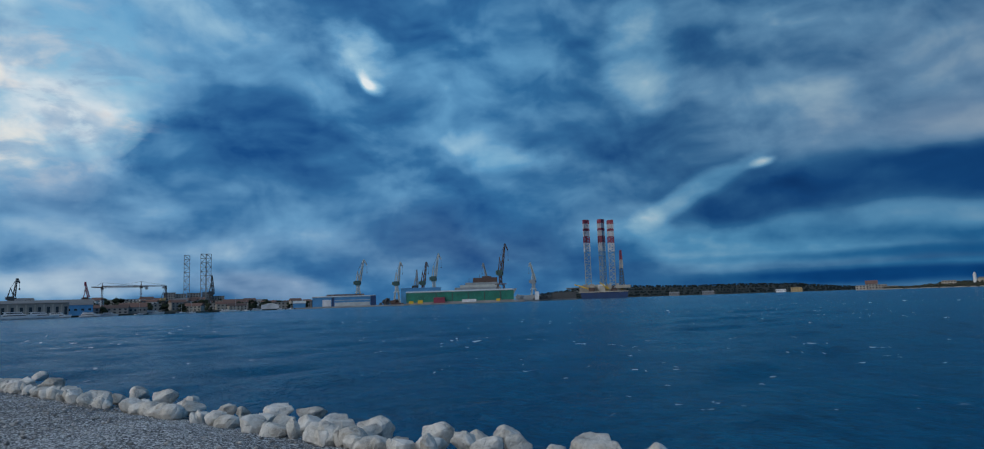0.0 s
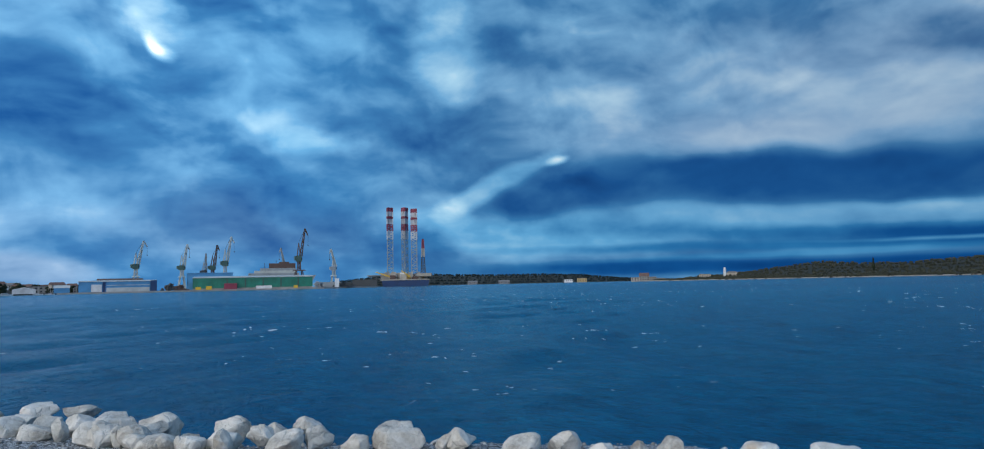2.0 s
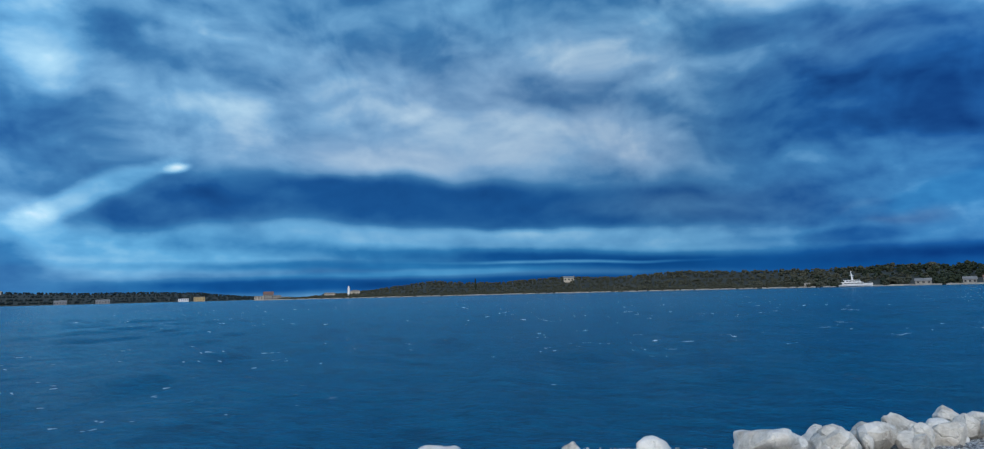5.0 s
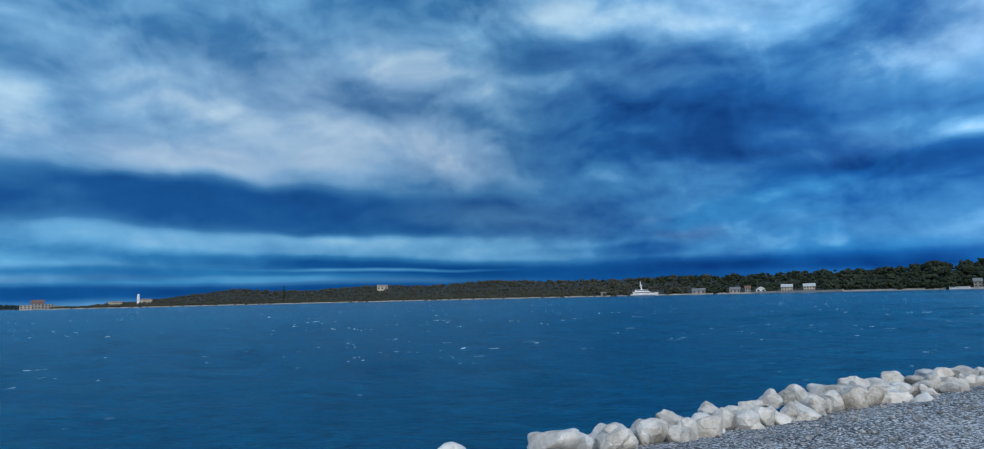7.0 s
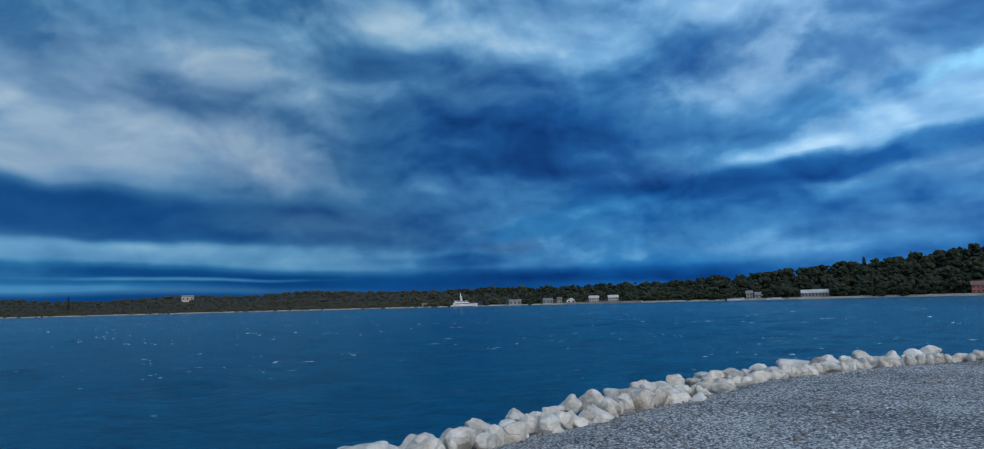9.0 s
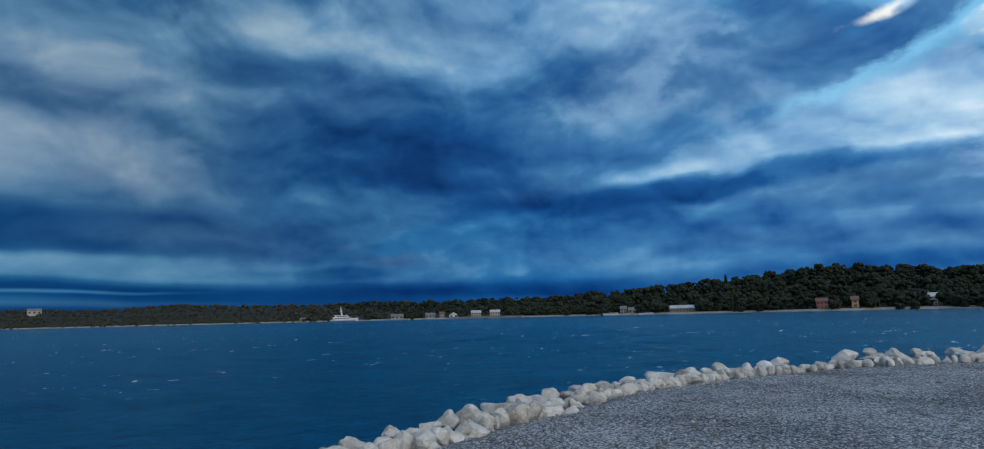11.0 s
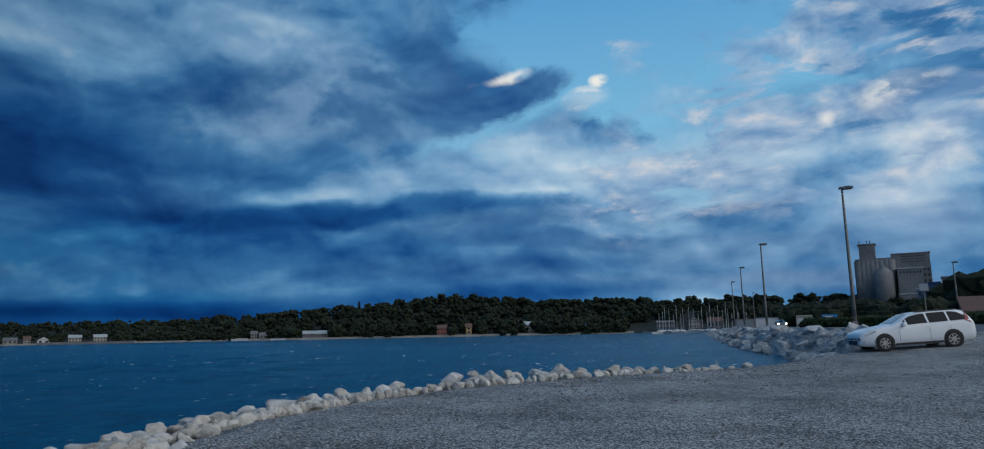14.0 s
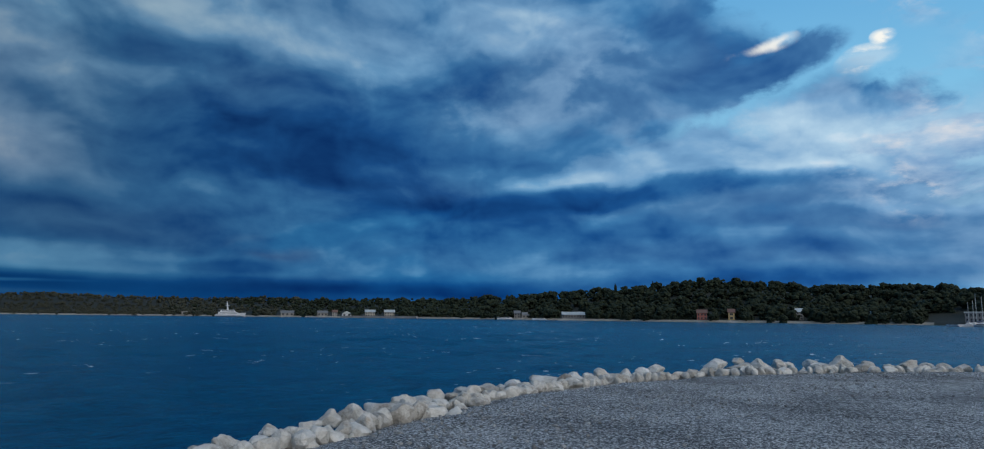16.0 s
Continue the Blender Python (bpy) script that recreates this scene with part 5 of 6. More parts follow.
heli = part("helideck", Geo().lathe([(9, 0), (11.5, 1.2), (11.5, 1.9)], 8, (-2.45 * m1, 0, 16)), GREYSTEEL, rig, "grey helicopter deck")
for x in (-2.9, -2.45, -2.0):
    part("strut", Geo().beam((x * m1, 0, 16), (-1.8 * m1, 0, 10), 0.8), GREYSTEEL, heli)
part("deck_crane", lattice(Geo(), (-1.0 * m1, -16, 14), (-2.3 * m1, -16, 22), 2, 1, 8, 0.6, 0.4), YELLOW, rig)
part("deck_crane", lattice(Geo(), (0.45 * m1, -16, 14), (-0.3 * m1, -16, 24), 2, 1, 8, 0.6, 0.4), YELLOW, rig)


def sailboat(az, d, tall, label="white sailing boat with a bare mast at its berth", group="moored boats", turn=0.0, length=None, hull=None):
    n = length or tall * 0.75
    b = thing("sailboat", polar(az, d, SEA_Z), -az + turn, label, "boat", group)
    prof = [(-0.5, 0.25), (-0.46, 0.0), (0.3, -0.02), (0.5, 0.34)]
    g = Geo()
    ring = []
    for k in range(9):
        t = k / 8
        w = 0.15 * n * (math.sin(math.pi * min(1, 0.25 + t * 0.75)) ** 0.7 if t < 1 else 0.02)
        x = (t - 0.5) * n
        z = n * (0.085 + 0.03 * t * t)
        ring.append([(x, -w, z), (x, -w * 0.8, z * 0.25), (x, 0, -0.3), (x, w * 0.8, z * 0.25), (x, w, z)])
    vs = [p for r in ring for p in r]
    g.put(vs, [(k * 5 + i, k * 5 + i + 1, (k + 1) * 5 + i + 1, (k + 1) * 5 + i) for k in range(8) for i in range(4)] +
          [(k * 5, (k + 1) * 5, (k + 1) * 5 + 4, k * 5 + 4) for k in range(8)] + [(0, 1, 2, 3, 4)])
    part("hull", g, hull or WHITE, b)
    part("cabin", Geo().box(-0.2 * n, 0.16 * n, -0.07 * n, 0.07 * n, n * 0.09, n * 0.15, n * 0.02), WHITE, b)
    part("mast", Geo().beam((0.05 * n, 0, n * 0.1), (0.05 * n, 0, tall), 0.26, 0.16, 6), CRANEGREY, b)
    part("boom", Geo().beam((0.05 * n, 0, n * 0.2), (-0.38 * n, 0, n * 0.2), 0.3, 0.3, 6), NAVY, b, "boom with a furled blue sail")
    part("stay", Geo().beam((0.49 * n, 0, n * 0.12), (0.05 * n, 0, tall * 0.95), 0.05, 0.05, 3).beam((-0.48 * n, 0, n * 0.1), (0.05 * n, 0, tall), 0.05, 0.05, 3), DARKSTEEL, b)
    return b


def motor_yacht(az, d, n, turn, label, group="moored boats", decks=2, mast=0.0, hull=None, name="motor_yacht"):
    """A motor yacht with raked decks, dark window bands, and a mast."""
    b = thing(name, polar(az, d, SEA_Z), -az + turn, label, "yacht", group)
    ring = []
    for k in range(13):
        t = k / 12
        w = 0.11 * n * (1 - max(0, (t - 0.55) / 0.45) ** 2.2) + 0.002 * n
        z = n * (0.075 + 0.055 * t ** 1.6)
        x = (t - 0.5) * n
        rake = 0.02 * n * (1 if t > 0.9 else 0)
        ring.append([(x + rake, -w, z), (x, -w * 0.86, z * 0.3), (x - rake, 0, -0.4), (x, w * 0.86, z * 0.3), (x + rake, w, z)])
    g = Geo().put([p for r in ring for p in r], [(k * 5 + i, k * 5 + i + 1, (k + 1) * 5 + i + 1, (k + 1) * 5 + i) for k in range(12) for i in range(4)] +
                  [(k * 5, (k + 1) * 5, (k + 1) * 5 + 4, k * 5 + 4) for k in range(12)] + [(0, 1, 2, 3, 4)])
    part("hull", g, hull or WHITE, b)
    z = n * 0.085
    for i in range(decks):
        x0, x1, h = (-0.42 + 0.07 * i) * n, (0.22 - 0.10 * i) * n, n * 0.062
        w = n * (0.085 - 0.012 * i)
        dk = part("deck_house", Geo().prism([(x0, z), (x1 + 0.05 * n, z), (x1 - 0.01 * n, z + h), (x0 + 0.02 * n, z + h)], -w, w), WHITE, b)
        part("window_band", Geo().prism([(x0 + 0.06 * n, z + h * 0.35), (x1 + 0.015 * n, z + h * 0.35), (x1 - 0.0 * n, z + h * 0.8), (x0 + 0.07 * n, z + h * 0.8)], -w - 0.03, w + 0.03), WINDOW, dk)
        part("overhang", Geo().box(x0 - 0.03 * n, x1 + 0.0 * n, -w - 0.1, w + 0.1, z + h + 0.003, z + h + 0.012 * n), WHITE, dk)
        z += h + 0.012 * n
    if mast:
        part("mast", Geo().beam((-0.1 * n, 0, z), (-0.14 * n, 0, mast), 0.06 * n, 0.015 * n).box(-0.17 * n, -0.06 * n, -0.05 * n, 0.05 * n, z + (mast - z) * 0.45, z + (mast - z) * 0.52), WHITE, b)
    part("rail", Geo().beam((0.2 * n, -0.1 * n, n * 0.135), (0.5 * n, 0, n * 0.165), 0.05).beam((0.2 * n, 0.1 * n, n * 0.135), (0.5 * n, 0, n * 0.165), 0.05), CRANEGREY, b)
    return b

# ---- the old town's waterfront ----
town_top = table([(-60, 1.3), (-40, 1.15), (-34, 1.0), (-30, 0.95), (-26, 0.95), (-22, 0.95), (-19, 0.75), (-16, 0.55), (-13, 0.4), (-10, 0.3)])
azt = [-60 + i * 0.5 for i in range(101)]
town_shore = table([(-60, 500), (-34, 620), (-28, 720), (-20, 850), (-14, 950), (-10, 1000)])


def town_ground(az, k):
    top = up(town_top(az), town_shore(az) + 320) - 8
    return 1.0 + (top - 1.0) * min(1, max(0, (k - 30) / 290)) if k > 0 else -1.5


quad_grid("town_shore", [[polar(a, town_shore(a) + k, town_ground(a, k)) for a in azt] for k in (-2, 0.2, 30, 100, 200, 320, 500)], EARTH, "built-up slope behind the waterfront")
town_rng = random.Random(21)
for i in range(92):
    az = town_rng.uniform(-40, -11.5)
    k = town_rng.choice((18, 45, 80, 130, 190, 260, 310))
    d = town_shore(az) + k
    wide, tall = town_rng.uniform(9, 24), town_rng.uniform(5, 10)
    if az < -30.5 and k < 60:
        continue
    flat = town_rng.random() < 0.3
    wall = town_rng.choice((CREAM, STONEWALL, WHITE, GREYWALL, CREAM, STONEWALL))
    roof = SLATE if flat else town_rng.choice((TERRACOTTA, TERRACOTTA, TERRACOTTA, RUST, SLATE))
    name = "cream" if wall is CREAM else "pale stone" if wall is STONEWALL else "white" if wall is WHITE else "grey"
    building("town_house", az, d, town_ground(az, k), wide, 11, tall, wall, roof,
             f"{name} town house with a {'flat grey' if flat else 'dark red' if roof in (TERRACOTTA, RUST) else 'grey'} roof on the slope", "flat" if flat else "gable",
             2 if tall < 8 else 3, int(wide / 4), 0.3, town_rng.uniform(-25, 25), "town houses", "house")
for az, w, h in ((-23.6, 16, 17), (-22.9, 18, 15), (-21.9, 20, 16), (-21.0, 14, 18), (-20.2, 18, 13), (-18.9, 20, 9)):
    d = town_shore(az) + 330
    building("apartment_block", az, d, town_ground(az, 320), w, 14, h, STONEWALL, SLATE, "pale apartment block on the skyline", "flat", 5, 5, group="apartment blocks", category="apartment block")
# long waterfront building with pilasters
lw = thing("customs_house", polar(-35.2, 640, 1.0), 35.2, "long pale stone waterfront building with pilasters", "building", "buildings on the shore")
part("wall", Geo().box(-58, 58, 0, 20, -1, 10.5), STONEWALL, lw)
part("roof", Geo().put([(-59, -1, 10.51), (59, -1, 10.51), (59, 21, 10.51), (-59, 21, 10.51), (-56, 10, 13), (56, 10, 13)], [(0, 1, 5, 4), (2, 3, 4, 5), (1, 2, 5), (3, 0, 4), (3, 2, 1, 0)]), SLATE, lw)
pil = Geo().box(-0.5, 0.5, -0.5, 0, 0, 9.6).mesh("pilaster", CREAM)
bay = Geo().box(-1.0, 1.0, -0.04, 0.2, 1.0, 7.5).mesh("window", WINDOW)
for i in range(20):
    for me, nm, off in ((pil, "pilaster", 0), (bay, "window", 2.9)):
        o = new(nm, me)
        o.parent = lw
        o.matrix_local = pose(-57 + i * 5.8 + off, 0, 0)
building("boathouse", -29.6, 700, 1.0, 26, 18, 9, BLUEHALL, SLATE, "blue-grey shed on the waterfront", "gable", 1, 5)
building("boathouse", -26.0, 760, 1.0, 24, 16, 6, STONEWALL, TERRACOTTA, "pale boathouse at the water with a red roof", "gable", 1, 6)
building("marquee", -16.4, 930, 1.0, 22, 14, 5, WHITE, WHITE, "white marquee hall on the waterfront", "hip", pitch=0.12)
building("marquee", -14.2, 960, 1.0, 16, 12, 6, BLUEHALL, LIGHTROOF, "small blue hall on the waterfront", "gable")
spots = [(*polar(a := town_rng.uniform(-40, -12), town_shore(a) + (k := town_rng.uniform(20, 330)))[:2], town_ground(a, k), town_rng.uniform(5, 10), 9) for _ in range(150)]
woods("town_trees", spots, "dark trees between the town houses")
for az, d, n in ((-36.0, 612, 22), (-34.3, 610, 20), (-33.0, 618, 24), (-31.6, 628, 22), (-30.6, 640, 18), (-28.7, 690, 17), (-27.5, 715, 14), (-24.6, 770, 18), (-19.6, 840, 14), (-17.4, 880, 12)):
    motor_yacht(az, d, n, town_rng.uniform(-25, 10), "white motor yacht moored on the town quay", decks=2)
for az in (-25.6, -22.8, -22.1, -19.0, -18.2, -15.6, -14.9):
    sailboat(az, town_shore(az) - 14, town_rng.uniform(11, 16), turn=town_rng.uniform(-40, 40))

# cranes and lattice legs over the town
portal_crane(-33.4, 760, 1.0, up(2.6, 760), 0.9, DARKSTEEL, DARKSTEEL, "dark dockside crane on the town quay")
portal_crane(-34.4, 800, 1.0, up(2.7, 800), -0.4, DARKSTEEL, DARKSTEEL, "dark dockside crane farther along")
portal_crane(-29.0, 860, 1.0, up(2.3, 860), -0.2, RED, RUST, "red dockside crane with a steep jib", 10)
portal_crane(-24.0, 900, 1.0, up(1.95, 900), 0.5, DARKSTEEL, OCHRE, "dark small crane behind the quay", 7)


def tower_crane(az, d, top, left, right, label):
    c = thing("tower_crane", polar(az, d, 4), -az, label, "crane", "tower cranes")
    h = top - 4
    part("mast", lattice(Geo(), (0, 0, -3), (0, 0, h), 1.8, 1.8, 10, 0.35, 0.25), RUST, c)
    part("jib", lattice(Geo(), (0, 0, h), (-left, 0, h + 0.6), 1.4, 1.0, 14, 0.3, 0.2), RUST, c)
    part("counter_jib", lattice(Geo(), (0, 0, h), (right, 0, h), 1.4, 1.2, 8, 0.3, 0.2), RUST, c)
    part("counterweight", Geo().box(right - 3, right, -1, 1, h - 3, h - 0.8), GREYSTEEL, c)
    part("cab", Geo().box(-1.4, 1.4, -2.6, -1.1, h - 2.4, h - 0.2), DARKSTEEL, c)
    part("peak", Geo().beam((0, 0, h), (0, 0, h + 5), 1.0, 0.4).beam((0, 0, h + 5), (-left * 0.6, 0, h + 1.2), 0.2).beam((0, 0, h + 5), (right, 0, h + 0.6), 0.2), RUST, c)


tower_crane(-25.5, 860, up(1.95, 860), 38, 24, "brownish tower crane with a level jib over the roofs")
tower_crane(-28.0, 850, up(1.9, 850), 10, 44, "brownish tower crane with a level jib over the roofs")
for az, top, wide in ((-22.5, 4.2, 7.5), (-21.35, 4.3, 7.0), (-20.95, 4.3, 6.5)):
    d = 1000
    lt = thing("lattice_leg", polar(az, d, 2.0), -az, "tall grey lattice leg of a moored rig", "rig leg", "moored rig")
    h = up(top, d) - 2
    part("mast", lattice(Geo(), (0, 0, 0), (0, 0, h), wide, wide, 13, 0.7, 0.45, 3), GREYSTEEL, lt)
    part("footing", Geo().box(-wide, wide, -wide, wide, -3, 6, 0.5), RUST, lt)
portal_crane(-20.7, 990, 2.0, up(2.65, 990), 0.1, DARKSTEEL, DARKSTEEL, "dark derrick beside the lattice legs", 12)

# ---- buildings across the bay ----
building("waterfront_block", 25.0, 1880, 0.5, 26, 14, 10, OCHRE, SLATE, "ochre block at the foot of the far hill", "flat", 2, 4)
building("waterfront_block", 23.9, 1885, 0.5, 24, 14, 7, WHITE, SLATE, "low white building at the foot of the far hill", "flat", 1, 5)
building("waterfront_block", 18.6, 1885, 0.5, 30, 12, 6, GREYWALL, SLATE, "low grey building across the harbour", "gable", 1, 5)
building("waterfront_block", 16.0, 1885, 0.5, 26, 12, 6, GREYWALL, SLATE, "low grey building across the harbour", "gable", 1, 5)
for az, w, h, m in ((29.4, 18, 5.5, CREAM), (30.0, 16, 8, STONEWALL), (30.6, 15, 6, STONEWALL), (31.3, 14, 3.5, STONEWALL)):
    building("sea_fort", az, 1180, 0.5, w, 18, h, m, TERRACOTTA if h == 8 else STONEWALL, "pale stone fort buildings on the low point", "flat" if h != 8 else "gable", 2, 4, group="fort buildings")
building("villa", 34.7, 1130, 3, 17, 10, 5.5, CREAM, STONEWALL, "cream villa among trees on the point", "flat", 2, 5, category="house")
tw = thing("white_tower", polar(36.2, 1120, 4), -36.2, "slim white tower beside a low house", "tower")
part("shaft", Geo().lathe([(2.2, -2), (1.9, 11), (2.4, 11.2), (2.4, 12), (1.5, 12.1), (1.4, 14), (0.2, 15)], 14), WHITE, tw)
part("house", Geo().box(2.5, 18, 0, 9, -2, 6), CREAM, tw)
part("roof", Geo().prism([(2.2, 6.01), (18.3, 6.01), (16, 8), (4.5, 8)], -0.4, 9.4), SLATE, tw)
building("hilltop_house", 54.2, 960, wood_ground(54.2, 115) + 2.5, 14, 8, 5.5, CREAM, SLATE, "cream house on the wooded ridge", "gable", 1, 3, category="house")


def shore_house(az, wide, tall, wall, roof, label, shape="gable", floors=1, cols=4, back=10, deep=7, lift=0.0, turn=0.0):
    wide, tall = wide * 0.84, tall * 0.84
    d = wood_shore(az) + back
    return building("shore_house", az, d, wood_ground(az, back) + lift, wide, deep, tall, wall, roof, label, shape, floors, cols, 0.3, turn, "houses on the far shore", "house")


shore_house(72.3, 6, 3.4, STONEWALL, STONEWALL, "small stone hut on the far shore", "flat", 1, 1, 7)
shore_house(79.75, 13, 3.0, STONEWALL, SLATE, "low stone boathouse on the far shore", "gable", 1, 3, 8)
shore_house(82.45, 10, 3.2, STONEWALL, SLATE, "low stone house on the far shore", "gable", 1, 3, 8)
shore_house(83.4, 5, 4, STONEWALL, TERRACOTTA, "narrow stone house between low houses", "gable", 2, 2, 12)
shore_house(84.35, 9, 2.8, WHITE, LIGHTROOF, "white gabled house on the far shore", "hip", 1, 2, 8)
shore_house(86.2, 9.5, 4.4, CREAM, LIGHTROOF, "pale two-storey house by the beach", "gable", 2, 4, 8)
shore_house(87.75, 9.5, 4.4, CREAM, LIGHTROOF, "pale two-storey house by the beach", "gable", 2, 4, 8)
shore_house(98.2, 5, 4.0, STONEWALL, SLATE, "stone house front among trees", "gable", 2, 2, 12)
shore_house(98.9, 6, 2.6, CREAM, SLATE, "low cream house beside trees", "gable", 1, 2, 12)
shore_house(102.8, 18, 3.0, GREYWALL, LIGHTROOF, "long low house with a pale roof", "gable", 1, 8, 14)
shore_house(112.9, 6.5, 4.6, paint("red_render", 0.30, 0.10, 0.08, 0.85), TERRACOTTA, "dull red house among the pines", "gable", 2, 3, 14)
shore_house(115.1, 4, 5, OCHRE, TERRACOTTA, "ochre house among the pines", "gable", 2, 1, 16)
shore_house(119.95, 4.6, 5.2, STONEWALL, LIGHTROOF, "tall pale house among the pines", "gable", 3, 2, 20)
shore_house(124.3, 6, 4, GREYWALL, LIGHTROOF, "small pale house among the pines", "gable", 1, 2, 20)
shore_house(131.0, 11, 5.5, GREYWALL, LIGHTROOF, "pale waterfront house with tall windows", "flat", 2, 6, 14)
shore_house(133.2, 7, 5.0, CREAM, SLATE, "cream house with a dark roof behind the marina", "hip", 2, 3, 24)
shore_house(134.7, 8, 4.2, GREYWALL, TERRACOTTA, "grey house with a tiled roof behind the marina", "gable", 1, 4, 24)
dock = [polar(a, wood_shore(a) - 4) for a in (84.0, 86.0, 88.0, 90.0)]
g = Geo()
for p, q in zip(dock, dock[1:]):
    g.beam((p[0], p[1], 0.1), (q[0], q[1], 0.1), 2.2)
tagged(new("landing_stage", g.mesh("landing_stage", STONEWALL)), "pale stone landing stage below the houses", "quay", kind="structure")

motor_yacht(75.55, 640, 24, -6, "large white motor yacht at anchor with a tall mast", "anchored yacht", 2, up(0.98, 640) - SEA_Z)
motor_yacht(97.2, wood_shore(97.2) - 8, 11, 185, "small white motor boat at the far shore", "small boats", 1)
motor_yacht(100.0, wood_shore(100) - 8, 9, 175, "small white motor boat at the far shore", "small boats", 1)

# ---- marina ----
mar = random.Random(9)
for i in range(24):
    az = 130.5 + (i + mar.uniform(-0.45, 0.45)) * 0.28
    sailboat(az, mar.uniform(300, 335), up(mar.uniform(1.1, 2.0), 320) - SEA_Z, "white sailing boat with a bare mast in the marina", "marina boats", mar.choice((80, 95, 70, 105)), mar.uniform(9, 11))
for az in (129.6, 130.3, 131.2, 132.0, 133.1, 134.0, 134.9, 135.7, 136.3):
    motor_yacht(az, mar.uniform(280, 298), mar.uniform(5, 8), mar.uniform(-50, 50) + 180, "white motor boat at the marina's edge", "marina boats", 1)

# ---- road, lamps, hedge ----
LAMPGREY = paint("galvanised_steel", 0.20, 0.20, 0.19, 0.5, 1.0, 0.15, 0.6)
KERB = surface("pale_kerb_stone", [(0.30, 0.30, 0.29), (0.42, 0.41, 0.40), (0.52, 0.51, 0.50)], 0.8, 0.85, 0, 0.3, 20, 0.02)


def strip(name, line, left, right, z0, z1, material, label, category):
    """A band along a line, from left to right metres landward of it."""
    g = Geo()
    rows = []
    for i, (x, y) in enumerate(line):
        a, b = line[max(0, i - 1)], line[min(len(line) - 1, i + 1)]
        c = math.atan2(b[1] - a[1], b[0] - a[0])
        rows.append([(x + math.sin(c) * o, y - math.cos(c) * o, z) for o, z in ((left, z0), (left, z1), (right, z1), (right, z0))])
    g.put([p for r in rows for p in r], [(k * 4 + i, k * 4 + i + 1, (k + 1) * 4 + i + 1, (k + 1) * 4 + i) for k in range(len(rows) - 1) for i in range(3)] + [(0, 1, 2, 3), tuple(len(rows) * 4 - j for j in (1, 2, 3, 4))])
    return tagged(new(name, g.mesh(name, material)), label, category, kind="structure")


ROADLINE = [polar(a, d)[:2] for a, d in ((160, 44), (150, 46.5), (144.9, 47), (138.9, 72), (137.2, 101), (135.9, 160), (135.2, 300))]
strip("pavement", ROADLINE, 0.6, 2.2, 0.4, 1.42, KERB, "pale concrete pavement along the road", "pavement")
strip("road", ROADLINE, 2.2, 9.5, 0.4, 1.34, ASPHALT, "grey asphalt shore road", "road")
strip("kerb", ROADLINE, 9.5, 9.8, 0.4, 1.46, KERB, "pale kerb along the road", "kerb")


def street_lamp(az, d, foot, top, label="slim grey street lamp with a flat head", reach=1.0):
    lm = thing("street_lamp", polar(az, d, foot), -az, label, "street lamp", "street lamps")
    h = top - foot
    part("base_plate", Geo().box(-0.25, 0.25, -0.25, 0.25, -0.3, 0.04).box(-0.14, 0.14, -0.14, 0.14, 0.04, 0.5), CONCRETE, lm)
    part("pole", Geo().lathe([(0.105, 0), (0.10, h * 0.3), (0.085, h * 0.6), (0.06, h - 0.1), (0.05, h)], 12), LAMPGREY, lm, smooth=True)
    hd = part("lamp_head", Geo().prism([(-0.2, h - 0.02), (0.35, h - 0.05), (0.62, h - 0.02), (0.6, h + 0.07), (0.3, h + 0.12), (-0.15, h + 0.08)], -0.16, 0.16), LAMPGREY, lm)
    part("lens", Geo().box(0.05, 0.55, -0.12, 0.12, h - 0.09, h - 0.055), WINDOW, hd)
    part("door", Geo().box(-0.06, 0.06, -0.112, -0.09, 0.8, 1.2), DARKSTEEL, lm)
    return lm


street_lamp(144.75, 46.5, 1.30, up(10.0, 46.5))
street_lamp(138.65, 73, 1.30, up(6.28, 73))
street_lamp(137.0, 101, 1.30, up(4.57, 101))
street_lamp(136.25, 130, 1.30, up(3.5, 130))
street_lamp(150.95, 110, 1.30, up(4.1, 110), "grey street lamp beyond the hedge")
street_lamp(137.7, 190, 1.30, up(2.6, 190), "distant grey street lamp on the shore road")

sg = thing("road_sign", polar(149.15, 62, 1.3), -149.15, "grey road sign on a post by the hedge", "sign")
part("post", Geo().beam((0, 0, -0.2), (0, 0, 3.4), 0.09, 0.09, 8), LAMPGREY, sg)
part("plate", Geo().box(-0.32, 0.32, -0.08, -0.05, 2.7, 3.3), GREYSTEEL, sg)
part("plate_face", Geo().box(-0.26, 0.26, -0.09, -0.081, 2.76, 3.24), LIGHTROOF, sg)


def foliage(name, boxes, label, material=SHRUB, kind="stuff", category="hedge"):
    vs, fs, n = [], [], 0
    for cx, cy, cz, rad, tall, count in boxes:
        v, f = crown_clumps(cx, cy, cz, rad, tall, count)
        vs.append(v)
        fs.append(f + n)
        n += len(v)
    me = bpy.data.meshes.new(name)
    me.from_pydata(np.concatenate(vs).tolist(), [], np.concatenate(fs).tolist())
    me.materials.append(material)
    return tagged(new(name, me), label, category, kind=kind)


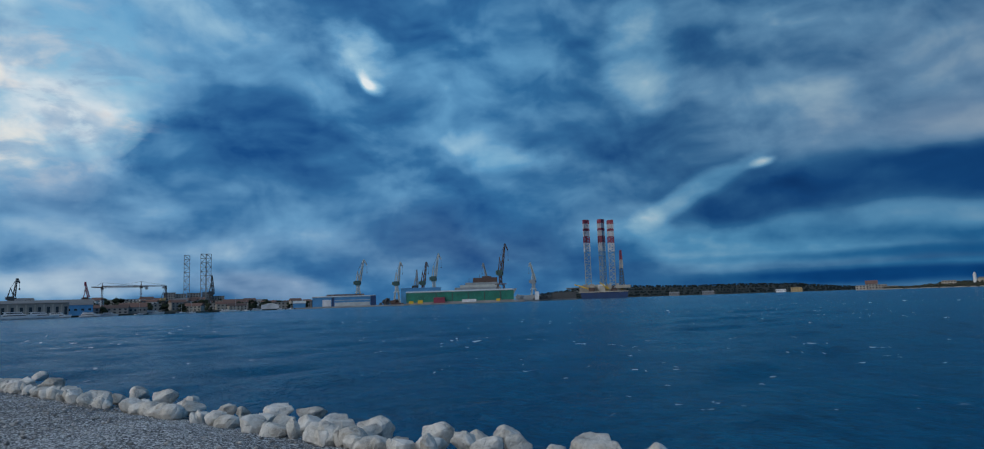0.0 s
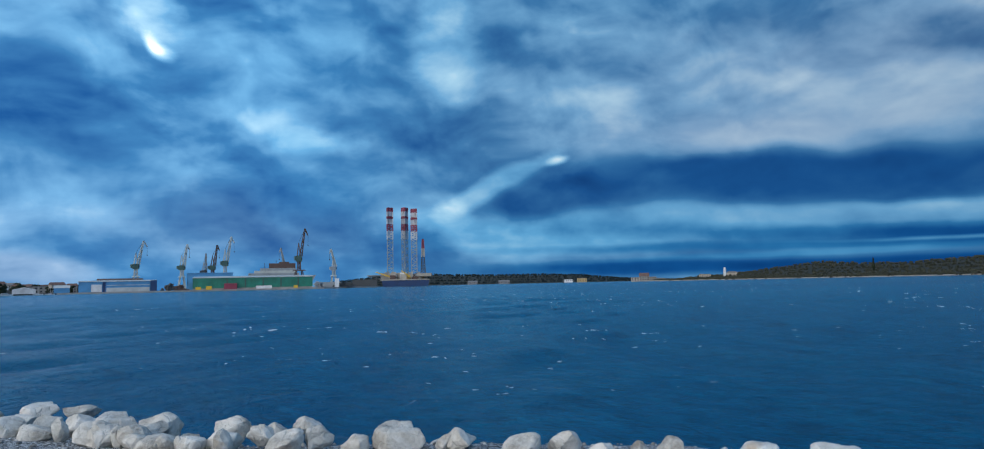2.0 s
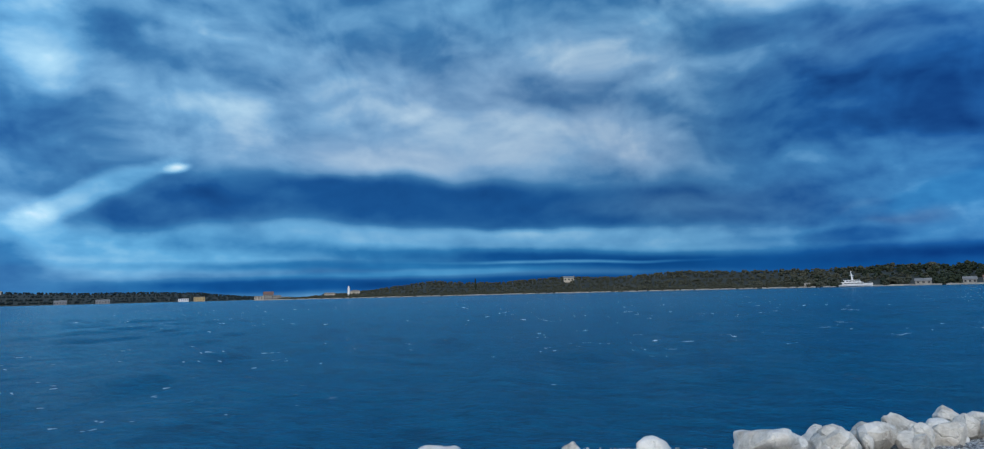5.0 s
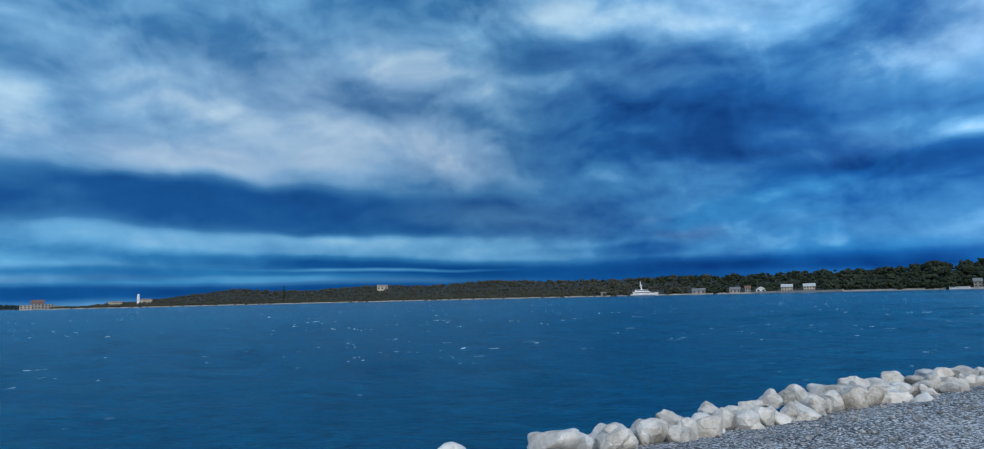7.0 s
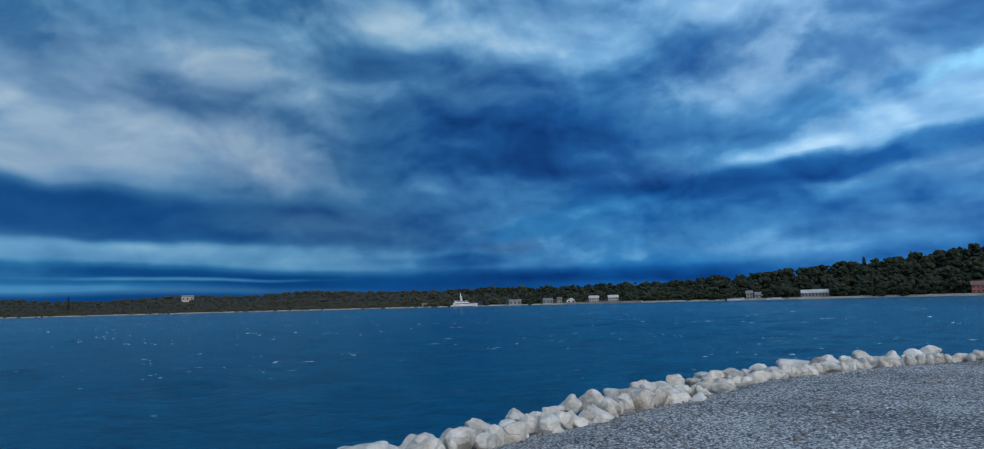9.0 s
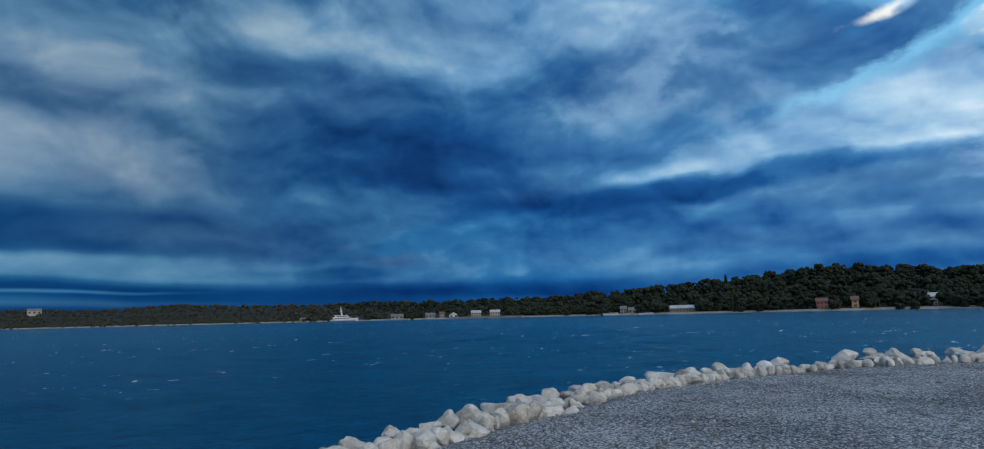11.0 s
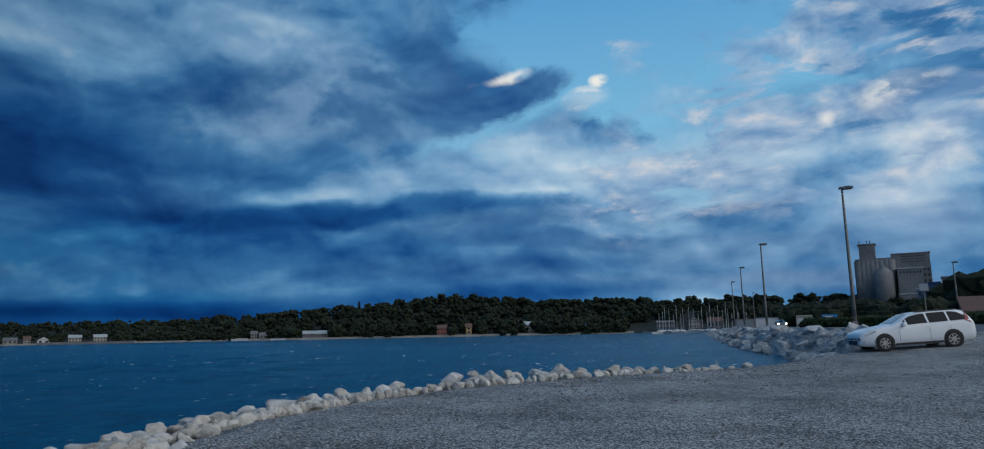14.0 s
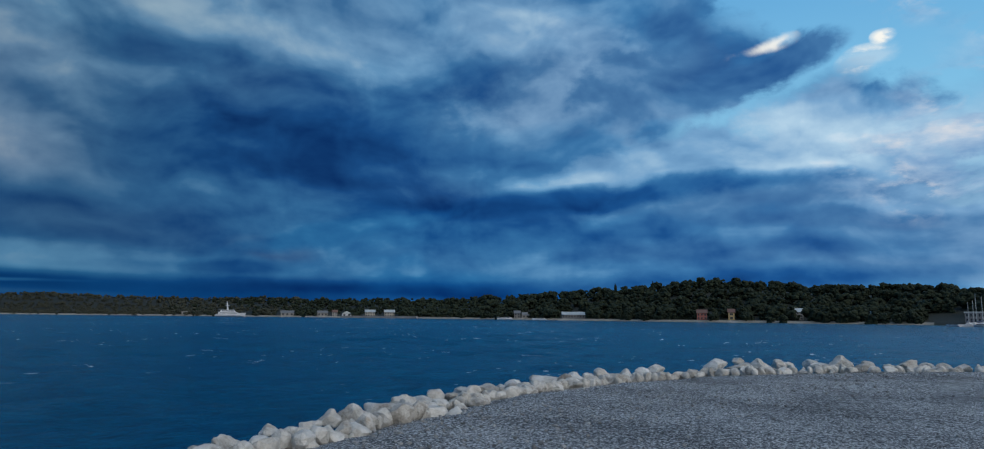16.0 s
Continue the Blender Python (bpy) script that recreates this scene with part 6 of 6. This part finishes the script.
hedge_rows = []
for i in range(150):
    t = i / 149
    az, d = 141.6 + 17 * t, 82 - 24 * t
    x, y, _ = polar(az, d + rnd.uniform(-0.5, 0.5))
    hedge_rows.append((x, y, 1.75, rnd.uniform(0.7, 1.0), 0.9, 30))
foliage("hedge", hedge_rows, "clipped dark green hedge along the road")


def tree(az, d, foot, tall, rad, label, count=150):
    t = thing("tree", polar(az, d, foot), -az, label, "tree", "trees by the road")
    r = random.Random(int(az * 10))
    g = Geo().beam((0, 0, -0.4), (0.1, 0, tall * 0.55), tall * 0.05, tall * 0.025, 8)
    for _ in range(7):
        a = r.uniform(0, 6.28)
        g.beam((0.05, 0, tall * r.uniform(0.25, 0.5)), (rad * 0.6 * math.cos(a), rad * 0.6 * math.sin(a), tall * r.uniform(0.6, 0.85)), tall * 0.02, tall * 0.008, 6)
    part("trunk", g, BARK, t)
    v, f = crown_clumps(0, 0, tall * 0.66, rad, tall * 0.62, count)
    part("crown", Geo().put(v.tolist(), f.tolist()), PINE, t)


for az, d, top, rad in ((151.9, 150, 2.35, 6), (153.5, 140, 2.75, 7), (155.4, 150, 2.6, 7), (144.2, 260, 1.35, 7), (145.4, 250, 1.5, 6), (146.3, 240, 1.15, 5),
                        (147.4, 120, 0.95, 2.2), (149.2, 100, 1.35, 2.6), (149.9, 105, 1.25, 2.4), (141.0, 260, 1.2, 7), (139.9, 270, 1.3, 7), (142.6, 250, 1.25, 7)):
    tree(az, d, 1.3, up(top, d) - 1.3, rad, "dark evergreen tree beyond the road")


def bare_tree(az, d, top, label="leafless grey tree against the wood"):
    t = thing("bare_tree", polar(az, d, 1.3), -az, label, "tree", "leafless trees")
    r = random.Random(int(az * 7))
    h = up(top, d) - 1.3
    g, twigs = Geo(), Geo()

    def grow(p, way, length, w, depth):
        q = p + way * length
        (g if depth > 1 else twigs).beam(p, q, w, w * 0.6, 5 if depth > 1 else 3)
        if depth:
            for _ in range(3):
                turn = Vector((r.gauss(0, 0.45), r.gauss(0, 0.45), r.gauss(0.1, 0.25)))
                grow(p.lerp(q, r.uniform(0.6, 1)), (way + turn).normalized(), length * r.uniform(0.55, 0.75), w * 0.55, depth - 1)

    grow(Vector((0, 0, -0.3)), Vector((0, 0, 1)), h * 0.42, h * 0.045, 4)
    part("trunk", g, BRANCH, t)
    tagged(part("twigs", twigs, BRANCH, t), kind="stuff")


for az, d, top in ((138.9, 230, 2.3), (143.9, 250, 2.5), (144.6, 255, 2.35), (137.2, 230, 1.9), (140.6, 230, 1.8)):
    bare_tree(az, d, top)

# ---- silos and buildings behind the road ----
SILO = surface("silo_concrete", [(0.11, 0.115, 0.12), (0.19, 0.193, 0.197), (0.27, 0.27, 0.27)], 0.05, 0.9, 0, 0.2, 0.8, 0.1)
SD = 420.0
so = thing("grain_silo", polar(147.3, SD, 1.0), -147.3, "large grey concrete grain silo with a tower", "silo")


def sx(az):
    return (az - 147.3) * SD * radians(1)


def sz(el):
    return up(el, SD) - 1.0


part("silo_block", Geo().box(sx(144.9), sx(147.25), 0, 24, -2, sz(4.72)), SILO, so)
cell = Geo().lathe([(2.1, -2), (2.1, sz(4.55)), (1.9, sz(4.58))], 14)
for i in range(8):
    o = new("silo_cell", cell.mesh("silo_cell", SILO, True)) if i == 0 else new("silo_cell", o.data)
    o.parent = so
    o.matrix_local = pose(sx(145.1) + i * 2.15, 0.4, 0)
part("silo_block", Geo().box(sx(147.26), sx(149.6), 4, 28, -2, sz(4.92)), SILO, so)
part("parapet", Geo().box(sx(147.2), sx(149.65), 3.6, 28.4, sz(4.93), sz(5.02)), SILO, so)
tw2 = part("head_tower", Geo().box(sx(145.2), sx(146.25), 2, 12, sz(4.73), sz(5.75)), SILO, so)
part("tower_cap", Geo().box(sx(145.12), sx(146.33), 1.6, 12.4, sz(5.76), sz(5.83)), SILO, tw2)
for a in (145.25, 145.75, 145.95):
    part("antenna", Geo().beam((sx(a), 6, sz(5.83)), (sx(a), 6, sz(6.12)), 0.35), DARKSTEEL, tw2)
part("round_bin", Geo().lathe([(4.6, -2), (4.6, sz(3.6)), (0.8, sz(4.0)), (0.8, sz(4.1))], 20, (sx(146.65), -7, 0)), SILO, so, "round bin with a conical top", True)
part("elevator_house", Geo().box(sx(147.5), sx(149.05), -9, 3.5, -2, sz(3.75)), SILO, so)
part("elevator_roof", Geo().box(sx(147.42), sx(149.12), -9.5, 3.6, sz(3.76), sz(3.86)), LIGHTROOF, so)
part("annex", Geo().box(sx(147.45), sx(148.7), -16, -9.1, -2, sz(1.95)), SILO, so)
part("annex_roof", Geo().box(sx(147.4), sx(148.75), -16.4, -9.0, sz(1.96), sz(2.03)), LIGHTROOF, so)
for r in range(2):
    for i in range(5):
        part("window", Geo().box(sx(147.6) + i * 1.8, sx(147.6) + i * 1.8 + 1.0, -16.08, -15.9, 3 + r * 4.6, 5.6 + r * 4.6), WINDOW, so)
for i in range(7):
    part("window", Geo().box(sx(147.65) + i * 1.45, sx(147.65) + i * 1.45 + 0.7, -9.06, -8.9, sz(3.45), sz(3.6)), WINDOW, so)
for r in range(3):
    part("window_band", Geo().box(sx(147.8), sx(149.3), 3.94, 4.1, sz(4.35 + r * 0.19), sz(4.41 + r * 0.19)), DARKSTEEL, so)
for r in range(3):
    for i in range(2):
        part("window", Geo().box(sx(149.1) + i * 2, sx(149.1) + i * 2 + 1.1, 3.9, 4.05, sz(2.9 + r * 0.4), sz(3.08 + r * 0.4)), WINDOW, so)
building("blue_office", 148.95, 330, 1.0, 4.6, 12, up(2.35, 330) - 1, paint("grey_blue_cladding", 0.16, 0.22, 0.29, 0.6), LIGHTROOF, "grey-blue clad office block below the silo", "flat", 4, 2, category="office")
building("blue_office", 149.55, 325, 1.0, 5.2, 12, up(2.75, 325) - 1, NAVY, NAVY, "dark blue clad tower block", "flat", 3, 1, category="office")
building("apartment_block", 150.75, 420, 1.0, 9.5, 12, up(3.1, 420) - 1, GREYWALL, SLATE, "grey apartment block with rows of windows", "flat", 7, 3, group="apartment blocks", category="apartment block")
building("apartment_block", 151.7, 440, 1.0, 7.5, 12, up(2.95, 440) - 1, GREYWALL, SLATE, "grey apartment block with rows of windows", "flat", 7, 2, group="apartment blocks", category="apartment block")
rs = building("roadside_hall", 154.2, 96, 1.2, 9.5, 9, up(0.75, 96) - 1.2, CREAM, TERRACOTTA, "low hall with a red tiled roof and white pillars", "gable", 0, 0, 0.2, 8)
for i in range(10):
    part("pillar", Geo().box(-4.7 + i * 1.02, -4.45 + i * 1.02, -0.12, 0, 0, up(0.75, 96) - 1.3), WHITE, rs, "white pillar")
    part("opening", Geo().box(-4.38 + i * 1.02, -3.78 + i * 1.02, -0.05, 0.02, 0.4, up(0.75, 96) - 1.5), WINDOW, rs, "dark opening")
bb = thing("billboard", polar(142.6, 165, 1.3), -142.6, "blue billboard on a steel frame beside boats", "billboard")
part("panel", Geo().box(-0.6, 2.4, 0, 0.2, 0.9, 2.6), paint("bright_blue_panel", 0.02, 0.22, 0.48, 0.4), bb)
part("bar", Geo().box(-0.3, 1.6, -0.05, -0.01, 2.0, 2.3), WHITE, bb, "white bar of writing")
part("bar", Geo().box(-0.3, 1.0, -0.05, -0.01, 1.4, 1.6), WHITE, bb, "white bar of writing")
for x in (-0.4, 1.0, 2.2):
    part("post", Geo().box(x - 0.08, x + 0.08, 0.05, 0.2, -0.3, 0.9), GREYSTEEL, bb)
for az, d, w, h, m in ((141.6, 160, 4.5, 1.6, WHITE), (143.6, 150, 3.2, 1.3, WHITE), (141.2, 170, 3.0, 2.4, CREAM), (143.0, 150, 2.2, 1.2, LIGHTROOF)):
    block("boat_cradle", az, d, 1.3, w, 2, h, m, "white laid-up boat shed beside the road", "shed")
block("site_cabin", 138.55, 185, 1.3, 5.5, 2.6, 2.3, WHITE, "white site cabin beside the shore road", "cabin", SLATE)
block("site_cabin", 137.4, 200, 1.3, 7.5, 2.6, 2.2, GREYSTEEL, "grey site cabin beside the shore road", "cabin", SLATE)

# ---- cars ----
def clear_coat(name, colour):
    m = bpy.data.materials.new(name)
    m.use_nodes = True
    p = m.node_tree.nodes["Principled BSDF"]
    N = Net(m.node_tree)
    where = N.add("ShaderNodeTexCoord").outputs["Object"]
    dust = N.smooth(N.noise(where, 2.5, 5.0, 0.65), 0.45, 0.8, 0.0, 0.1)
    N.put(p.inputs["Base Color"], N.mix(dust, (*colour, 1), (0.32, 0.31, 0.29, 1)))
    N.put(p.inputs["Roughness"], N.math("MULTIPLY_ADD", dust, 0.8, 0.28))
    p.inputs["Coat Weight"].default_value = 0.6
    return m


CARWHITE = clear_coat("white_car_paint", (0.86, 0.88, 0.90))
CARDARK = clear_coat("dark_car_paint", (0.06, 0.065, 0.075))
CARGLASS = plain("tinted_car_glass", (0.012, 0.016, 0.02), 0.08, 0.0, 3.0)
for node in CARGLASS.node_tree.nodes:
    if node.type == "BSDF_PRINCIPLED":
        node.inputs["Specular IOR Level"].default_value = 0.25
RUBBER = plain("tyre_rubber", (0.02, 0.02, 0.021), 0.8, 0.0, 20.0)
ALLOY = plain("alloy_wheel", (0.42, 0.42, 0.43), 0.35, 0.8, 8.0)
PLASTIC = plain("black_plastic", (0.02, 0.021, 0.023), 0.5, 0.0, 8.0)
LENS = plain("headlight_lens", (0.45, 0.48, 0.5), 0.12, 0.0, 8.0)
REDLENS = plain("red_lens", (0.28, 0.015, 0.015), 0.2, 0.0, 8.0)
lit = bpy.data.materials.new("lit_headlamp")
lit.use_nodes = True
lit.node_tree.nodes["Principled BSDF"].inputs["Emission Color"].default_value = (1.0, 0.86, 0.62, 1)
lit.node_tree.nodes["Principled BSDF"].inputs["Emission Strength"].default_value = 16.0

# along the car: x, underside, belt, top, half width, half width of the roof
STATIONS = [(-2.23, 0.36, 0.62, 0.66, 0.64, 0.50), (-2.19, 0.27, 0.72, 0.76, 0.75, 0.60), (-2.05, 0.22, 0.79, 0.83, 0.83, 0.66), (-1.75, 0.19, 0.87, 0.92, 0.88, 0.70),
            (-1.35, 0.19, 0.93, 0.98, 0.905, 0.72), (-0.95, 0.19, 0.96, 1.03, 0.915, 0.72), (-0.78, 0.19, 0.965, 1.08, 0.918, 0.72), (-0.45, 0.19, 0.97, 1.27, 0.92, 0.66),
            (-0.10, 0.19, 0.98, 1.43, 0.92, 0.60), (0.25, 0.19, 0.99, 1.485, 0.92, 0.60), (0.75, 0.19, 1.00, 1.51, 0.92, 0.60), (1.3, 0.19, 1.015, 1.515, 0.915, 0.60),
            (1.75, 0.20, 1.03, 1.495, 0.905, 0.59), (1.98, 0.22, 1.04, 1.43, 0.895, 0.58), (2.14, 0.25, 1.04, 1.20, 0.88, 0.66), (2.21, 0.28, 0.92, 1.00, 0.86, 0.74), (2.25, 0.36, 0.62, 0.66, 0.80, 0.70)]


def car_at(x):
    xs = [s[0] for s in STATIONS]
    return [float(np.interp(x, xs, [s[i] for s in STATIONS])) for i in range(1, 6)]


def side(x, k, out=0.012):
    """A point of the glass house's near side: k from the belt to the roof's edge."""
    lo, belt, top, w, wr = car_at(x)
    a, b = Vector((x, -w * 0.965, belt)), Vector((x, -wr, top - 0.045))
    p = a.lerp(b, k)
    return (p.x, p.y - out, p.z + out * 0.4)


def car(name, place, turn, pitch, paint_mat, label, lamps):
    c = thing(name, place, 0, label, "car")
    c.matrix_world = pose(*place) @ pose(0, 0, 0, 0, 0, turn) @ pose(0, 0, 0, 0, pitch, 0)
    rings = []
    for x, lo, belt, top, w, wr in STATIONS:
        half = [(0, lo), (w * 0.86, lo), (w * 0.97, lo + 0.10), (w, lo + 0.2 + 0.12 * (belt - lo)), (w * 1.0, belt - 0.16), (w * 0.965, belt),
                (wr + (w * 0.965 - wr) * 0.12, top - 0.09 if top - belt > 0.2 else top - 0.03), (wr * 0.88, top - 0.012), (wr * 0.5, top), (0, top + 0.004)]
        rings.append([(x, -y, z) for y, z in half] + [(x, y, z) for y, z in half[-2:0:-1]])
    n = len(rings[0])
    g = Geo().put([p for r in rings for p in r], [(k * n + i, k * n + (i + 1) % n, (k + 1) * n + (i + 1) % n, (k + 1) * n + i) for k in range(len(rings) - 1) for i in range(n)] +
                  [tuple(range(n)), tuple((len(rings) - 1) * n + i for i in range(n))])
    body = part("body", g, paint_mat, c, smooth=True)
    for xs0, xs1, cut in ((-0.62, -0.40, 0), (-0.34, 0.42, 0), (0.50, 1.22, 0), (1.30, 1.92, 1)):
        for m in (1, -1):
            pts = []
            k = 6
            for i in range(k + 1):
                x = xs0 + (xs1 - xs0) * i / k
                hi = 0.90 if not cut else 0.90 - 0.45 * (i / k) ** 3
                if xs1 < -0.35:
                    hi = 0.15 + 0.75 * i / k
                p, q = side(x, 0.06), side(x, hi)
                pts += [(p[0], p[1] * m, p[2]), (q[0], q[1] * m, q[2])]
            part("window", Geo().put(pts, [(2 * i, 2 * i + 2, 2 * i + 3, 2 * i + 1) for i in range(k)]), CARGLASS, c, "dark side window", True)
    ws = []
    for i in range(5):
        x = -0.77 + 0.66 * i / 4
        lo, belt, top, w, wr = car_at(x)
        for y in (-0.86, -0.45, 0, 0.45, 0.86):
            ws.append((x - 0.02, y * wr * 0.98, top + 0.012 - (0.05 if abs(y) > 0.8 else 0)))
    part("windscreen", Geo().put(ws, [(i * 5 + j, i * 5 + j + 1, i * 5 + j + 6, i * 5 + j + 5) for i in range(4) for j in range(4)]), LENS if paint_mat is CARWHITE else CARGLASS, c, "windscreen", True)
    part("rear_window", Geo().put([(2.02, -0.5, 1.41), (2.02, 0.5, 1.41), (2.175, 0.6, 1.16), (2.175, -0.6, 1.16)], [(0, 1, 2, 3)]), CARGLASS, c)
    for x in (-1.32, 1.32):
        for m in (-1, 1):
            part("wheel_arch", Geo().lathe([(0.375, -0.01), (0.375, 0.016), (0.2, 0.017)], 28, (x, 0.905 * m, 0.345), "y") if m < 0 else
                 Geo().lathe([(0.375, -0.01), (0.375, 0.012)], 28, (x, 0.91, 0.345), "y"), PLASTIC, c)
            wheel = part("wheel", Geo().lathe([(0.2, -0.19), (0.29, -0.19), (0.318, -0.16), (0.318, 0.05), (0.30, 0.08), (0.22, 0.075), (0.21, 0.03)], 32, (x, 0.86 * m if m > 0 else -0.865, 0.318), "y"), RUBBER, c, "tyre", True)
            yy = (-0.915 if m < 0 else 0.915)
            rim = Geo().lathe([(0.222, -0.02), (0.222, 0.012), (0.2, 0.014), (0.195, -0.01)], 28, (x, yy, 0.318), "y").lathe([(0.06, -0.03), (0.055, 0.03), (0.02, 0.034)], 16, (x, yy, 0.318), "y")
            for i in range(7):
                a = 2 * math.pi * i / 7
                rim.beam((x + 0.05 * math.cos(a), yy - 0.012 * -m * -1, 0.318 + 0.05 * math.sin(a)), (x + 0.2 * math.cos(a), yy, 0.318 + 0.2 * math.sin(a)), 0.055, 0.04)
            part("rim", rim, ALLOY, wheel)
    for m in (-1, 1):
        part("headlight", Geo().put([(-2.17, m * 0.66, 0.64), (-2.03, m * 0.85, 0.65), (-1.64, m * 0.905, 0.77), (-1.60, m * 0.895, 0.84), (-1.85, m * 0.86, 0.83), (-2.12, m * 0.72, 0.76)],
                                    [(0, 1, 2, 3, 4, 5)]), lamps, c, "headlight")
        part("fog_light", Geo().put([(-2.205, m * 0.50, 0.36), (-2.10, m * 0.80, 0.37), (-2.08, m * 0.81, 0.48), (-2.215, m * 0.52, 0.45)], [(0, 1, 2, 3)]), PLASTIC, c)
        part("tail_light", Geo().put([(2.19, m * 0.66, 0.94), (2.10, m * 0.90, 0.92), (1.86, m * 0.88, 1.05), (1.96, m * 0.70, 1.33), (2.06, m * 0.62, 1.30)], [(0, 1, 2, 3, 4)]), REDLENS, c)
        mir = part("mirror", Geo().lathe([(0.02, -0.1), (0.085, -0.06), (0.095, 0.03), (0.05, 0.09)], 10, (-0.56, m * 1.02, 1.02), "y"), paint_mat, c, smooth=True)
        part("mirror_arm", Geo().beam((-0.54, m * 0.88, 0.98), (-0.55, m * 0.97, 1.0), 0.06), PLASTIC, mir)
        for x in (0.32, 1.12):
            part("door_handle", Geo().box(x, x + 0.17, m * 0.925 - 0.015, m * 0.925 + 0.015, 0.86, 0.885), paint_mat, c)
        for x in (-0.72, 0.46, 1.26):
            part("door_gap", Geo().box(x - 0.004, x + 0.004, m * 0.921 - 0.003, m * 0.921 + 0.003, 0.34, 0.84), PLASTIC, c)
        part("sill", Geo().box(-0.9, 0.92, m * 0.90 - 0.03, m * 0.90 + 0.03, 0.20, 0.29), PLASTIC, c)
        part("roof_rail", Geo().beam((0.1, m * 0.56, 1.49), (1.7, m * 0.545, 1.505), 0.035), PLASTIC, c)
        if lamps is lit:
            part("lit_lamp", Geo().lathe([(0.13, -0.02), (0.12, 0.05), (0.04, 0.08)], 14, (-2.2, m * 0.66, 0.68), "x"), lit, c, "glowing headlamp")
    part("grille", Geo().put([(-2.225, -0.42, 0.60), (-2.225, 0.42, 0.60), (-2.19, 0.40, 0.68), (-2.19, -0.40, 0.68)], [(0, 1, 2, 3)]), PLASTIC, c)
    part("lower_grille", Geo().put([(-2.245, -0.46, 0.30), (-2.245, 0.46, 0.30), (-2.24, 0.50, 0.46), (-2.24, -0.50, 0.46)], [(0, 1, 2, 3)]), PLASTIC, c)
    pl = part("number_plate", Geo().box(-2.27, -2.25, -0.26, 0.26, 0.48, 0.59), WHITE, c, "plate with dark bars")
    part("bar", Geo().box(-2.275, -2.2701, -0.2, 0.2, 0.51, 0.56), PLASTIC, pl)
    part("bumper_line", Geo().box(2.2, 2.265, -0.7, 0.7, 0.5, 0.53), PLASTIC, c)
    return c


fw, rw = Vector(polar(146.55, 33.0)), Vector(polar(150.65, 34.1))
rear = (rw - fw).normalized()
mid = (fw + rw) / 2 + Vector((-rear.y, rear.x, 0)) * 0.76
zf, zr = float(base_height(np.float64(fw.y))), float(base_height(np.float64(rw.y)))
car("white_estate_car", (mid.x, mid.y, (zf + zr) / 2 + 0.01), math.degrees(math.atan2(rear.y, rear.x)), -math.degrees(math.atan2(zr - zf, 2.64)), CARWHITE,
    "white estate car parked on the gravel", LENS)
x, y, _ = polar(139.55, 150)
car("dark_car", (x, y, 1.35), math.degrees(math.atan2(y, x)) + 8, 0.0, CARDARK, "dark car with lit headlights on the shore road", lit)
